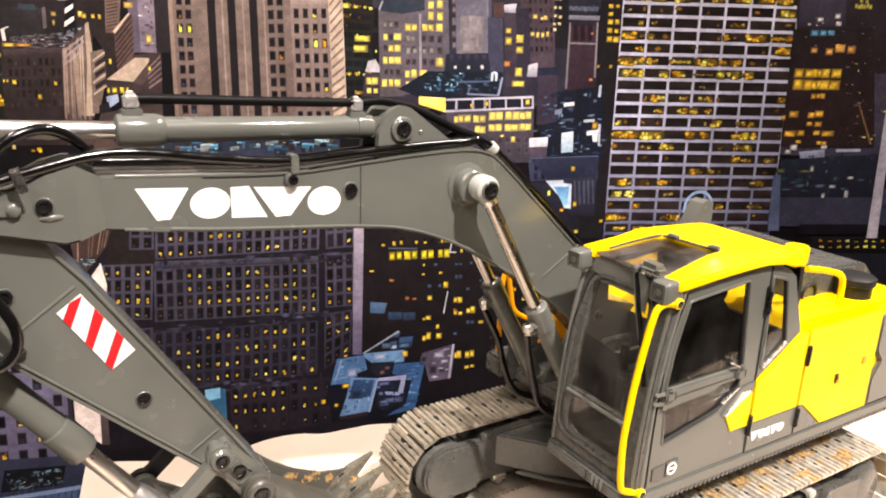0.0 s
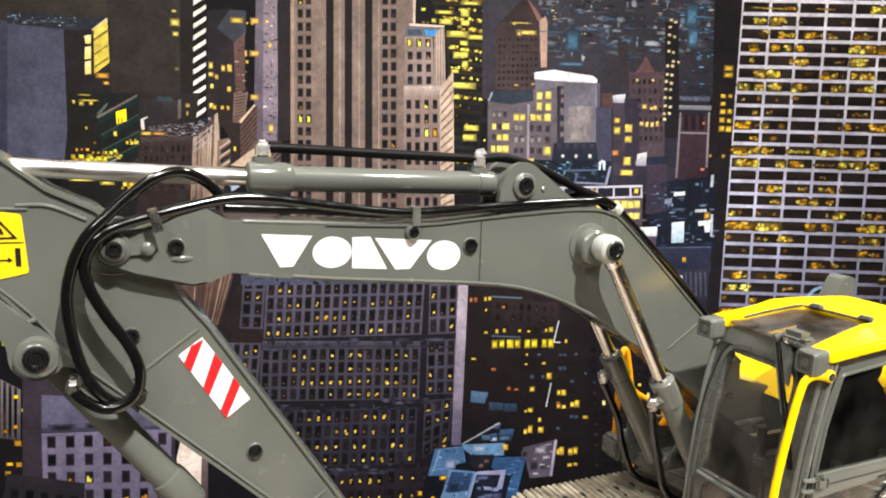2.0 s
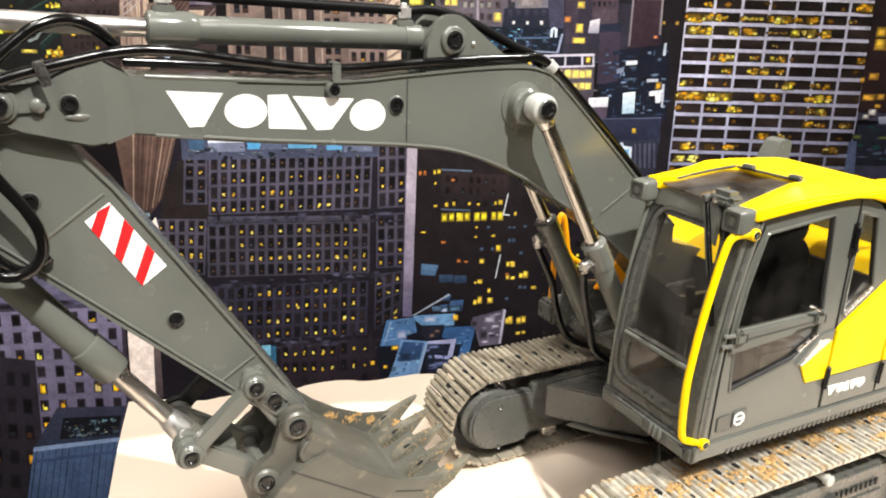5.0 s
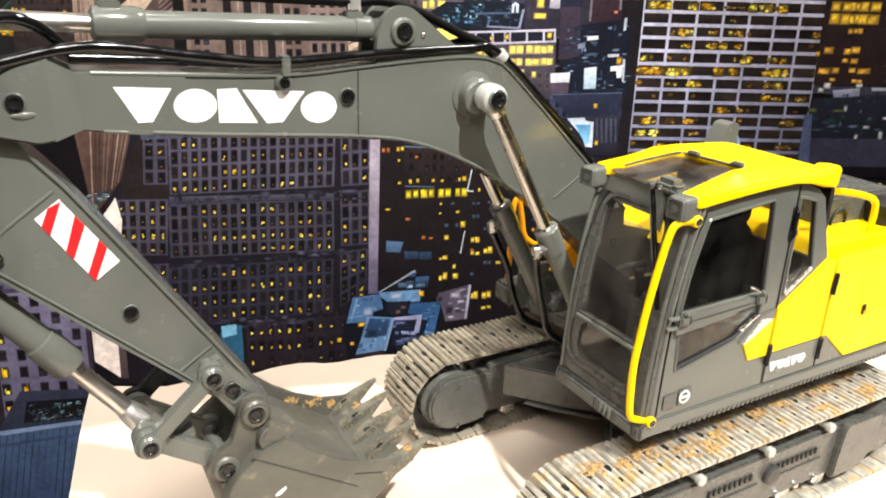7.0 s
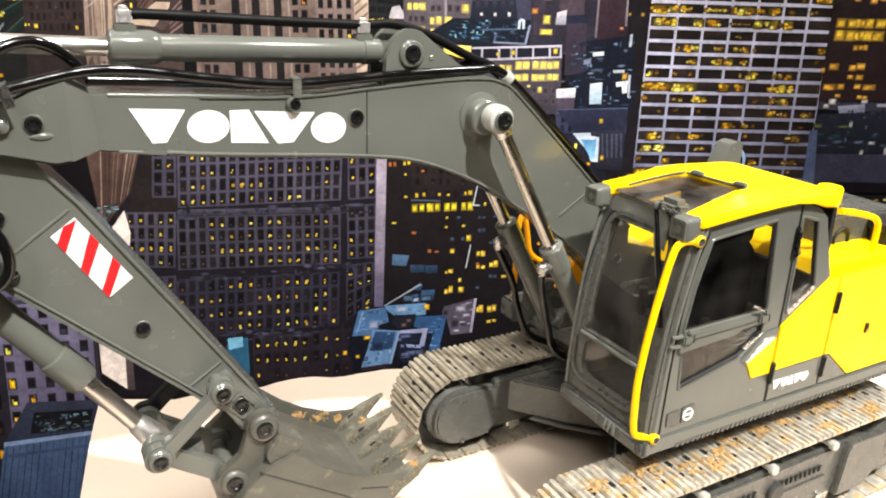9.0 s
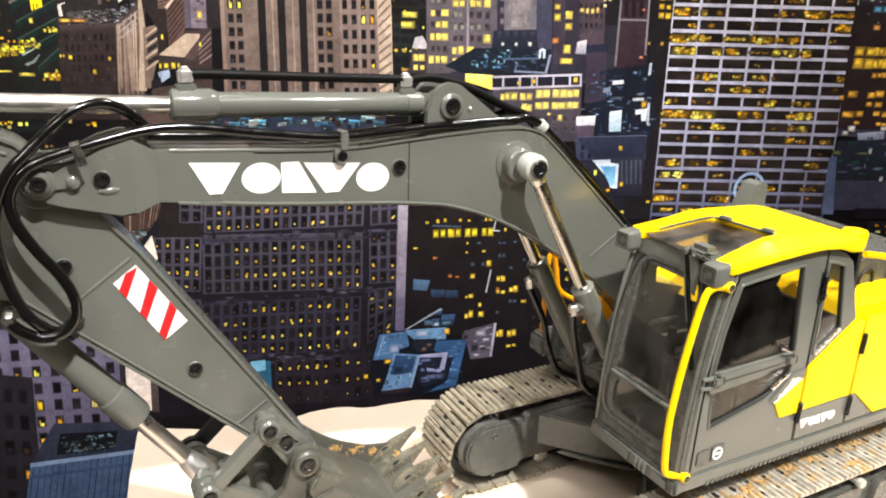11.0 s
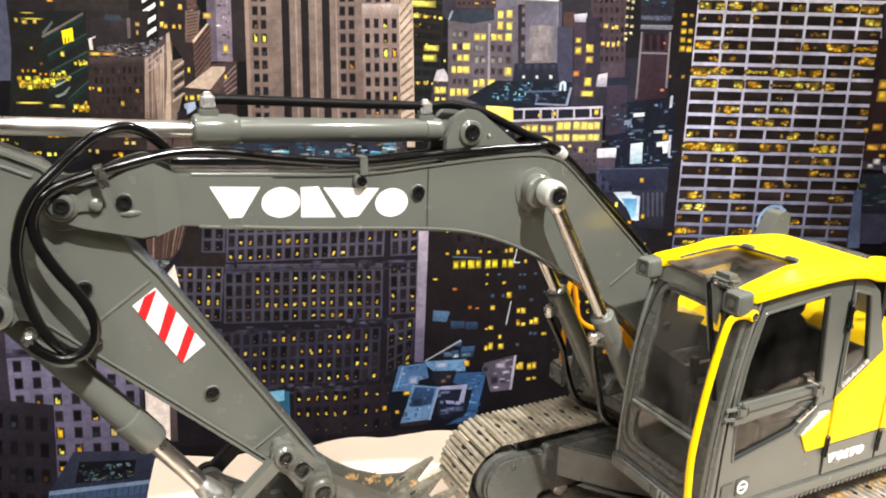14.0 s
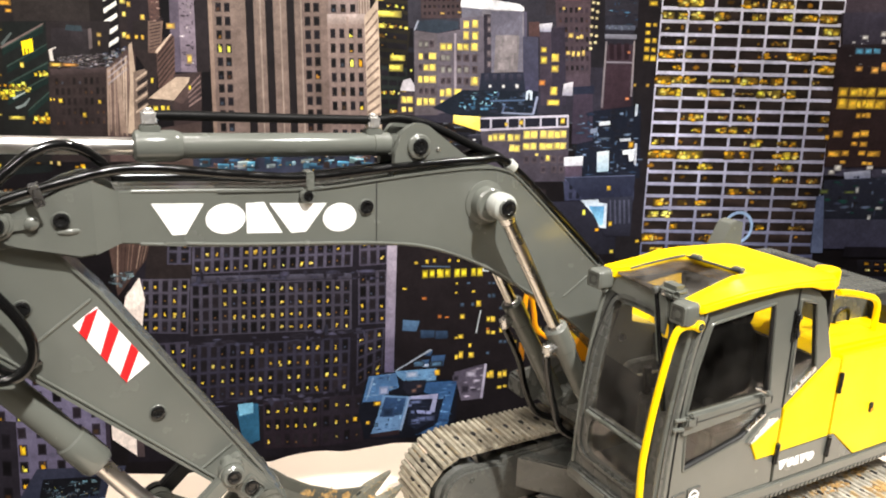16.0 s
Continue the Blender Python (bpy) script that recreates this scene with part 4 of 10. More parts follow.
facade([(-14.0, 53.4), (-11.3, 53.6), (-10.6, 9.8), (-13.5, 9.8)], (118, 102, 94), 2, 21, (0.6, 0.62), 0.0, seed=22, glow=(LIT, CREAM), low=(98, 82, 77), margin=0.0, mask=tuple('.l' if k == 13 else '..' for k in range(21)))
patch([(-10.3, 53.5), (-8.7, 53.5), (-8.5, 44.4), (-10.2, 44.4)], (122, 106, 98), 'printed_tower', (116, 100, 94))
patch([(-8.9, 53.5), (-8.4, 53.5), (-8.3, 44.5), (-8.7, 44.5)], (206, 186, 168), 'printed_tower_edge', (190, 168, 152))
facade([(-8.9, 52.8), (3.2, 53.4), (3.6, 42.8), (-2.3, 43.5)], (44, 38, 24), 4, 6, (0.98, 0.62), 1.0, seed=26, smear=1, glow=(LIT, LIT, (246, 226, 90)), name='printed_lit_slab', mask=('bffb', 'lbfb', '.fbb', '.bfl', 'bfbf', '.bff'))
facade([(-3.2, 42.9), (4.0, 42.1), (3.0, 27.2), (-2.0, 27.5)], (38, 34, 26), 3, 9, (0.96, 0.62), 0.8, seed=27, smear=1, glow=(LIT, LIT, (246, 226, 90)), mask=('ffb', '.bl', 'bf.', '.bl', 'l..', 'ffb', 'b..', '...', '.l.'))
facade([(-1.8, 27.1), (3.0, 26.8), (3.3, 18.6), (-1.6, 18.6)], (30, 36, 34), 3, 5, (0.9, 0.6), 0.4, seed=30, smear=1)
glows([(-0.94, 48.67, 3.19, 0.56), (-5.05, 47.08, 2.79, 0.58), (-0.90, 47.44, 1.34, 1.19), (-5.66, 45.73, 0.75, 0.67), (-4.37, 45.70, 2.06, 0.80), (-0.84, 45.67, 1.33, 0.84), (-3.03, 43.89, 3.39, 0.94), (0.35, 43.40, 3.03, 0.69), (-0.93, 42.45, 1.33, 0.75), (-2.00, 40.62, 1.15, 1.04), (-0.88, 40.66, 1.34, 0.85), (-0.46, 39.23, 0.97, 1.05), (-2.43, 35.72, 4.19, 0.97), (-1.99, 33.72, 1.34, 0.70), (0.24, 28.79, 2.33, 0.87), (0.10, 27.30, 2.14, 1.08)], (255, 236, 96))
glows([(-2.30, 37.90, 1.34, 0.68), (-7.44, 47.33, 0.74, 0.50)], (255, 236, 96))
facade([(-10.0, 42.9), (-5.4, 43.0), (-5.0, 34.8), (-9.8, 34.6)], (128, 113, 108), 3, 4, (0.5, 0.58), 0.0, seed=23, glow=(CREAM, LIT), low=(122, 106, 102), margin=0.02, mask=('ffb', '..l', '...', '...'))
patch([(-5.2, 44.5), (-3.6, 44.5), (-3.1, 35.0), (-5.0, 34.8)], (176, 158, 144), 'printed_flank', (160, 142, 130))
for k in range(4):
    patch([(-5.1 + k * 0.42, 44.3), (-4.95 + k * 0.42, 44.3), (-4.75 + k * 0.45, 35.0), (-4.9 + k * 0.45, 35.0)], (112, 94, 88), 'printed_flute')
patch([(-10.0, 44.0), (-9.3, 44.6), (-3.6, 44.5), (-5.2, 43.6), (-5.2, 42.9), (-10.0, 42.7)], (96, 92, 98), 'printed_roof')
patch([(-9.3, 44.8), (-3.5, 44.7), (-3.6, 44.4), (-9.3, 44.4)], (206, 190, 176), 'printed_parapet')
patch([(-9.6, 43.9), (-7.4, 43.9), (-7.2, 43.0), (-9.5, 42.9)], (60, 72, 84), 'printed_roof')
patch([(-6.9, 43.9), (-4.7, 44.0), (-5.0, 43.0), (-6.5, 43.0)], (64, 140, 206), 'printed_roof')
facade([(-10.0, 33.5), (-4.0, 33.7), (-3.4, 12.0), (-9.6, 12.0)], (124, 107, 101), 4, 9, (0.5, 0.58), 0.0, seed=24, low=(104, 88, 84), margin=0.02, mask=('..b.', '..l.', '..ff', '....', '....', '...l', '.l..', '....', '....'))
patch([(-10.0, 34.9), (-3.4, 35.1), (-3.4, 33.6), (-10.0, 33.3)], (168, 152, 146), 'printed_cornice', (132, 116, 110))
patch([(-7.0, 34.6), (-6.6, 34.6), (-6.3, 12.0), (-6.7, 12.0)], (138, 120, 112), 'printed_pier', (112, 96, 90))
patch([(-4.1, 34.8), (-3.0, 36.0), (-1.9, 37.6), (-1.0, 12.0), (-3.3, 12.0)], (178, 158, 140), 'printed_flank', (150, 130, 116))
for k in range(15):
    patch([(-3.9 + k * 0.04, 33.6 - k * 1.4), (-2.0 + k * 0.055, 36.0 - k * 1.5), (-2.0 + k * 0.055, 35.5 - k * 1.5), (-3.9 + k * 0.04, 33.1 - k * 1.4)], (116, 98, 88), 'printed_flute')
patch([(3.2, 52.5), (45.6, 54.6), (49.1, 18.3), (4.5, 17.7)], (45, 41, 49), 'printed_block', (43, 41, 52))
facade([(31.7, 8.2), (45.2, 8.6), (45.4, 4.4), (32.3, 4.0)], (77, 83, 108), 12, 2, (0.4, 0.7), 0.05, seed=43)
patch([(29.9, 3.7), (45.0, 3.8), (45.9, -6.4), (35.2, -6.7)], (36, 36, 48), 'printed_block', (24, 24, 32))
lights([(32.0, 4.5), (46.3, 4.4), (47.5, -6.4), (38.5, -6.2)], 9, (LIT, AMBER), 1.0, 44)
patch([(40.5, 49.5), (46.1, 49.7), (49.0, -7.6), (43.1, -7.4)], (28, 24, 26), 'printed_shade', (24, 22, 25))
patch([(2.5, 50.0), (45.3, 52.0), (47.0, 34.4), (3.1, 33.1)], (54, 52, 60), 'printed_far_quarter', (46, 44, 52))
streaks([(11.9, 49.9), (45.4, 51.5), (46.4, 41.4), (12.4, 40.2)], 110, ((84, 92, 108), (110, 118, 128), (66, 64, 74), (56, 78, 98), (130, 136, 142)), 2.4, 200, (52, 51, 59))
streaks([(11.9, 49.9), (45.4, 51.5), (46.4, 41.4), (12.4, 40.2)], 170, ((70, 104, 130), (44, 66, 88), (90, 130, 156), (60, 54, 62), (120, 112, 116), (30, 28, 34)), 1.1, 201)
streaks([(14.1, 49.0), (44.3, 50.4), (44.9, 44.0), (14.4, 42.9)], 26, ((250, 206, 80), (240, 180, 60), (250, 232, 170)), 0.45, 202)
patch([(5.0, 44.6), (5.6, 45.6), (11.6, 45.7), (12.1, 44.9), (12.7, 35.0), (5.2, 34.7)], (58, 46, 46), 'printed_block', (64, 52, 54))
patch([(5.6, 45.6), (9.2, 49.3), (10.7, 48.6), (12.1, 45.7)], (44, 36, 36), 'printed_gable', (52, 42, 42))
patch([(9.8, 49.8), (11.6, 47.9), (12.7, 46.4), (12.1, 45.9), (11.3, 47.2)], (120, 84, 78), 'printed_flank', (150, 112, 100))
patch([(12.2, 46.1), (13.2, 46.9), (13.6, 45.9), (13.8, 38.7), (12.8, 38.6)], (168, 140, 126), 'printed_flank', (123, 101, 97))
facade([(5.2, 43.5), (12.2, 43.8), (12.7, 35.1), (5.3, 34.8)], (56, 45, 46), 9, 8, (0.5, 0.42), 0.0, seed=211, dark=(34, 28, 32), low=(62, 50, 52), margin=0.02)
glows([(7.44, 45.74, 3.37, 0.22), (8.47, 44.53, 3.29, 0.79), (7.77, 45.58, 0.55, 0.29), (8.59, 44.23, 0.68, 0.69)], (246, 214, 110))
glows([(8.35, 35.79, 0.78, 0.34), (11.25, 36.04, 0.67, 0.35)], (200, 160, 90))
glows([(16.92, 44.77, 2.18, 3.35), (18.45, 47.93, 1.35, 0.46), (12.44, 44.49, 3.84, 0.16), (26.63, 45.55, 5.37, 0.04), (23.04, 47.01, 2.25, 0.26), (15.98, 39.58, 3.92, 0.49), (25.87, 42.25, 1.76, 0.99)], (70, 110, 136), (36, 36, 44))
patch([(25.8, 43.3), (27.5, 43.4), (28.3, 36.0), (26.6, 35.9)], (49, 44, 49), 'printed_block')
patch([(28.1, 38.4), (34.4, 38.6), (35.6, 23.0), (29.9, 22.9)], (76, 61, 67), 'printed_block', (72, 61, 71))
patch([(29.4, 38.4), (30.2, 39.8), (30.9, 41.1), (31.9, 39.6), (32.9, 38.5)], (94, 70, 70), 'printed_spire')
facade([(28.4, 37.8), (34.3, 38.0), (35.4, 26.4), (29.6, 26.2)], (73, 60, 65), 6, 7, (0.5, 0.5), 0.0, seed=212, dark=(45, 37, 43), low=(70, 59, 67), margin=0.02)
glows([(30.84, 33.09, 0.86, 0.74), (32.25, 32.69, 0.61, 0.52), (32.93, 32.87, 0.62, 0.63), (30.65, 30.15, 0.74, 0.64), (31.69, 30.12, 0.52, 0.86), (32.61, 30.14, 0.53, 0.86), (33.53, 30.28, 0.53, 0.87), (29.44, 37.29, 0.49, 0.41), (32.27, 37.36, 0.43, 0.37)], (250, 214, 110), (60, 50, 54))
patch([(33.9, 46.8), (36.3, 46.9), (37.9, 27.5), (35.4, 27.5)], (30, 27, 31), 'printed_shaft', (29, 27, 32))
glows([(34.64, 47.43, 0.66, 0.50), (34.56, 46.24, 0.55, 0.45), (34.55, 44.93, 0.55, 0.45), (35.49, 44.65, 0.55, 0.45), (34.53, 43.66, 0.56, 0.45), (34.64, 42.29, 0.56, 0.46), (35.46, 42.06, 0.56, 0.46), (35.58, 40.62, 0.55, 0.46), (36.57, 40.52, 0.43, 0.41), (34.60, 39.87, 0.56, 0.52), (35.55, 39.87, 0.50, 0.46), (34.72, 38.45, 0.55, 0.46), (35.53, 38.32, 0.56, 0.46), (34.58, 37.30, 0.56, 0.52), (35.52, 37.00, 0.56, 0.52), (34.62, 35.98, 0.56, 0.47), (35.44, 35.90, 0.56, 0.47), (34.62, 34.58, 0.55, 0.48), (35.49, 34.49, 0.56, 0.47), (34.73, 33.17, 0.55, 0.47), (35.66, 33.03, 0.57, 0.47), (34.66, 31.81, 0.56, 0.48), (35.58, 31.89, 0.56, 0.48), (34.73, 30.91, 0.56, 0.53), (35.44, 47.04, 0.60, 0.39)], (250, 232, 176), (30, 26, 29))
patch([(37.2, 36.2), (42.6, 36.4), (44.1, 19.8), (38.5, 19.7)], (41, 40, 49), 'printed_block', (37, 34, 41))
patch([(38.0, 31.4), (43.0, 31.5), (43.6, 19.8), (37.9, 19.7)], (61, 46, 54), 'printed_tower', (48, 35, 43))
patch([(37.5, 34.6), (43.0, 34.7), (43.0, 33.9), (37.5, 33.9)], (94, 101, 119), 'printed_cornice', (72, 76, 91))
patch([(37.5, 33.1), (43.4, 33.2), (43.4, 32.4), (37.5, 32.4)], (145, 145, 157), 'printed_cornice', (106, 105, 116))
glows([(37.96, 34.54, 0.51, 0.64), (39.12, 34.52, 0.52, 0.64), (40.29, 34.50, 0.53, 0.64), (41.58, 34.54, 0.52, 0.64)], (110, 120, 136), (46, 46, 56))
patch([(38.4, 31.6), (39.2, 31.6), (39.5, 28.9), (38.7, 28.9)], (39, 26, 32), 'printed_recess', (35, 23, 30))
patch([(39.8, 31.6), (40.6, 31.7), (40.9, 28.9), (40.1, 28.9)], (39, 26, 32), 'printed_recess', (35, 23, 30))
patch([(41.2, 31.7), (42.1, 31.7), (42.3, 29.0), (41.5, 28.9)], (39, 26, 32), 'printed_recess', (35, 23, 30))
patch([(38.1, 28.6), (43.2, 28.6), (43.2, 28.3), (38.1, 28.3)], (127, 122, 132), 'printed_cornice')
patch([(37.7, 31.9), (38.0, 31.9), (38.2, 20.6), (37.8, 20.6)], (138, 131, 134), 'printed_pier', (106, 99, 106))
patch([(42.9, 32.1), (43.2, 32.1), (43.6, 22.6), (43.2, 22.6)], (150, 140, 140), 'printed_pier', (123, 116, 124))
glows([(41.94, 30.38, 0.51, 0.42), (42.28, 22.46, 0.76, 0.50)], (240, 150, 100), (50, 38, 42))
streaks([(38.0, 50.6), (42.6, 50.8), (44.6, 34.9), (38.2, 34.6)], 60, ((70, 110, 140), (110, 160, 190), (40, 54, 76), (30, 32, 42)), 0.9, 203)
glows([(37.49, 49.79, 2.03, 3.58), (38.11, 45.89, 1.76, 3.11), (39.08, 47.98, 3.48, 0.27), (39.98, 41.50, 0.88, 0.82)], (84, 128, 160), (38, 40, 50))
patch([(42.3, 51.3), (47.4, 51.5), (50.0, -3.6), (46.0, -3.6)], (32, 28, 30), 'printed_shade', (27, 24, 28))
glows([(45.12, 40.07, 1.62, 0.91), (45.17, 38.91, 1.61, 0.86), (44.93, 35.18, 0.89, 0.63), (46.29, 35.20, 0.76, 0.58), (44.99, 33.87, 0.89, 0.63), (45.01, 32.67, 0.97, 0.86), (46.35, 32.68, 0.90, 0.81), (45.03, 31.24, 0.97, 0.86), (46.41, 31.11, 0.84, 0.76), (45.07, 29.80, 1.04, 0.97), (46.41, 29.78, 0.99, 0.98)], (252, 206, 60), (32, 28, 30))
glows([(43.62, 24.87, 0.52, 0.55), (46.00, 24.92, 0.66, 0.66)], (190, 150, 60), (32, 28, 30))
patch([(15.3, 36.6), (22.6, 36.5), (23.4, 24.4), (16.1, 24.3)], (115, 111, 119), 'printed_gable_wall', (127, 122, 127))
patch([(11.9, 36.8), (15.4, 36.5), (16.1, 24.3), (12.6, 24.2)], (100, 98, 110), 'printed_block', (88, 84, 92))
patch([(11.8, 37.8), (15.2, 38.3), (21.9, 37.5), (22.7, 36.9), (22.6, 36.4), (15.4, 36.5), (11.8, 36.7)], (222, 222, 226), 'printed_roof')
patch([(22.6, 36.5), (23.2, 36.3), (23.9, 24.5), (23.4, 24.4)], (76, 72, 88), 'printed_flank')
patch([(1.8, 22.9), (4.3, 22.9), (4.5, 19.0), (1.4, 19.0)], (56, 49, 55), 'printed_low_block', (50, 43, 48))
patch([(1.9, 23.1), (2.4, 24.8), (3.6, 25.1), (4.3, 24.0), (4.3, 23.0)], (186, 180, 186), 'printed_roof', (120, 115, 128))
patch([(4.1, 32.8), (7.9, 32.4), (8.5, 19.1), (4.4, 19.0)], (90, 83, 88), 'printed_block', (78, 71, 76))
patch([(4.1, 32.9), (4.7, 34.3), (7.8, 34.6), (11.5, 34.4), (11.5, 33.3), (7.9, 32.4)], (43, 51, 62), 'printed_roof')
patch([(4.0, 32.8), (4.6, 34.4), (4.9, 34.3), (4.3, 32.9)], (141, 146, 160), 'printed_parapet')
patch([(7.9, 32.4), (12.2, 33.2), (12.9, 20.1), (8.4, 19.3)], (90, 84, 92), 'printed_block', (81, 73, 82))
patch([(11.7, 35.0), (15.7, 35.4), (16.4, 23.2), (12.5, 20.4)], (93, 87, 97), 'printed_block', (82, 76, 85))
patch([(10.8, 32.5), (11.2, 32.5), (11.6, 20.4), (11.2, 20.4)], (138, 129, 138), 'printed_pier')
glows([(4.86, 31.17, 0.73, 1.06), (5.78, 31.20, 0.72, 1.06), (6.74, 31.23, 0.73, 1.07), (8.49, 30.91, 0.74, 1.02), (9.46, 30.93, 0.74, 1.02), (11.27, 30.98, 0.75, 1.02), (12.43, 31.02, 0.75, 1.03), (4.93, 29.23, 0.73, 1.07), (5.85, 29.26, 0.73, 1.08), (6.81, 29.28, 0.74, 1.07), (8.58, 29.04, 0.74, 1.03), (9.55, 29.07, 0.74, 1.04), (11.36, 29.11, 0.75, 1.03), (12.53, 29.14, 0.75, 1.04), (4.99, 27.45, 0.73, 1.08), (5.91, 27.47, 0.74, 1.08), (6.88, 27.49, 0.74, 1.08), (8.65, 27.25, 0.75, 1.05), (9.63, 27.27, 0.75, 1.04), (11.45, 27.31, 0.76, 1.05), (12.62, 27.34, 0.76, 1.05), (5.06, 25.52, 0.73, 1.09), (5.98, 25.54, 0.74, 1.10), (6.96, 25.56, 0.74, 1.10), (8.74, 25.30, 0.75, 1.05), (9.72, 25.32, 0.75, 1.05), (11.55, 25.36, 0.76, 1.06), (12.72, 25.39, 0.77, 1.06), (5.13, 23.57, 0.73, 1.11), (6.06, 23.59, 0.74, 1.11), (7.03, 23.60, 0.75, 1.10), (8.82, 23.34, 0.75, 1.06), (9.81, 23.36, 0.75, 1.06), (11.64, 23.39, 0.77, 1.06), (12.83, 23.42, 0.77, 1.08), (5.19, 21.87, 0.74, 1.11), (6.12, 21.89, 0.74, 1.12), (7.10, 21.90, 0.75, 1.11), (8.90, 21.64, 0.75, 1.08), (9.88, 21.65, 0.76, 1.07), (11.73, 21.68, 0.77, 1.08), (12.92, 21.70, 0.77, 1.08), (12.41, 34.51, 0.80, 1.09), (13.75, 34.55, 0.80, 1.09), (12.50, 32.79, 0.80, 1.10), (13.84, 32.83, 0.81, 1.10), (12.60, 30.89, 0.80, 1.11), (13.95, 30.93, 0.81, 1.12), (12.69, 29.10, 0.81, 1.12), (14.05, 29.14, 0.82, 1.13), (12.79, 27.21, 0.82, 1.14), (14.16, 27.24, 0.82, 1.14), (12.89, 25.34, 0.82, 1.14), (14.26, 25.37, 0.83, 1.15)], (40, 34, 40), (100, 88, 90))
glows([(8.50, 30.86, 1.02, 1.10), (9.63, 30.90, 0.88, 1.11), (11.44, 30.86, 0.89, 1.02), (12.46, 30.89, 0.89, 1.03), (13.80, 31.01, 1.10, 1.19), (12.36, 34.55, 0.89, 1.17), (13.83, 34.68, 1.00, 1.17), (12.40, 32.88, 0.90, 1.27), (13.93, 32.88, 1.01, 1.27), (4.91, 29.17, 0.68, 0.94), (6.70, 29.30, 1.14, 1.02), (5.82, 27.40, 0.82, 0.95), (6.79, 27.47, 1.01, 1.03), (4.88, 25.49, 0.73, 1.05), (5.89, 25.51, 0.83, 1.04), (6.86, 25.58, 1.03, 1.14), (13.97, 25.46, 1.22, 1.33), (8.70, 23.34, 0.71, 1.06), (9.64, 23.49, 1.00, 1.24), (11.14, 23.48, 1.20, 1.25), (4.77, 21.89, 0.83, 1.16), (5.88, 21.90, 0.75, 1.16), (6.89, 21.92, 0.98, 1.16), (8.83, 21.55, 0.71, 1.08), (9.77, 21.61, 0.90, 0.99), (11.33, 21.67, 1.00, 0.98), (2.09, 22.11, 0.87, 1.06), (3.09, 22.13, 0.91, 1.06), (2.23, 20.41, 0.68, 0.80), (3.35, 20.34, 0.67, 0.72)], (254, 226, 96), (96, 84, 84))
glows([(4.84, 31.11, 0.68, 0.93), (5.80, 31.13, 0.68, 0.93), (8.74, 29.00, 0.69, 0.86), (9.55, 28.98, 0.74, 0.95), (8.73, 27.07, 0.69, 0.95), (9.90, 26.97, 0.69, 0.78), (11.54, 26.92, 0.70, 0.79), (12.75, 27.12, 0.71, 0.87)], (130, 128, 120), (70, 64, 68))
patch([(15.7, 35.7), (17.1, 35.7), (17.9, 23.2), (16.4, 23.2)], (38, 34, 43), 'printed_shade_wall', (48, 45, 55))
glows([(16.39, 35.45, 0.63, 1.18), (16.49, 33.86, 0.63, 1.02), (16.56, 32.05, 0.63, 1.12), (16.61, 29.95, 0.69, 1.04), (16.71, 28.10, 0.62, 0.88)], (120, 108, 112), (50, 44, 50))
patch([(16.9, 36.2), (22.4, 36.3), (23.1, 26.1), (17.5, 26.0)], (93, 90, 103), 'printed_gable_wall', (110, 107, 120))
glows([(18.15, 32.09, 3.74, 5.66), (18.13, 28.80, 2.57, 2.62), (19.55, 32.35, 2.09, 2.58)], (134, 126, 128), (117, 110, 113))
patch([(22.7, 32.4), (25.4, 32.3), (26.1, 22.6), (23.3, 23.1)], (67, 67, 85), 'printed_block', (57, 56, 76))
patch([(23.6, 34.7), (25.5, 34.8), (25.7, 32.4), (23.8, 32.4)], (81, 59, 58), 'printed_block')
patch([(25.6, 33.3), (30.0, 34.4), (31.3, 21.1), (26.6, 20.9)], (63, 54, 65), 'printed_block', (57, 50, 62))
patch([(25.5, 34.4), (27.8, 34.7), (27.7, 33.2), (25.7, 33.2)], (206, 204, 210), 'printed_roof', (136, 136, 155))
patch([(27.6, 33.9), (30.1, 34.0), (31.3, 21.0), (28.8, 20.9)], (43, 38, 49), 'printed_block', (49, 45, 58))
glows([(26.07, 30.68, 0.99, 0.86), (26.10, 29.17, 1.13, 1.23), (28.13, 29.58, 1.19, 1.23), (28.20, 27.65, 1.18, 1.06), (28.23, 24.05, 1.21, 1.35), (27.83, 21.84, 2.07, 0.90)], (254, 222, 84), (66, 54, 60))
glows([(26.12, 25.20, 1.05, 0.89)], (240, 150, 70), (66, 54, 60))
patch([(15.7, 26.2), (23.1, 26.5), (23.7, 23.3), (15.4, 23.0)], (35, 38, 52), 'printed_roof', (28, 32, 43))
patch([(16.3, 26.0), (17.0, 26.1), (17.1, 24.9), (16.3, 24.8)], (55, 54, 68), 'printed_stack', (35, 35, 48))
patch([(17.7, 26.0), (18.4, 26.1), (18.5, 25.0), (17.8, 24.9)], (55, 54, 68), 'printed_stack', (35, 35, 48))
patch([(19.1, 26.1), (19.9, 26.2), (20.0, 25.0), (19.2, 24.9)], (55, 54, 68), 'printed_stack', (35, 35, 48))
patch([(20.6, 26.1), (21.3, 26.2), (21.4, 25.0), (20.6, 24.9)], (55, 54, 68), 'printed_stack', (35, 35, 48))
patch([(22.0, 26.1), (22.8, 26.2), (22.9, 25.1), (22.1, 24.9)], (55, 54, 68), 'printed_stack', (35, 35, 48))
glows([(17.09, 24.30, 0.51, 0.53), (19.43, 24.35, 0.53, 0.63), (21.89, 24.39, 0.54, 0.62)], (226, 224, 220), (40, 40, 50))
patch([(7.5, 20.3), (12.5, 23.3), (26.0, 23.3), (26.1, 19.0), (11.3, 18.9)], (20, 26, 36), 'printed_roof', (18, 22, 32))
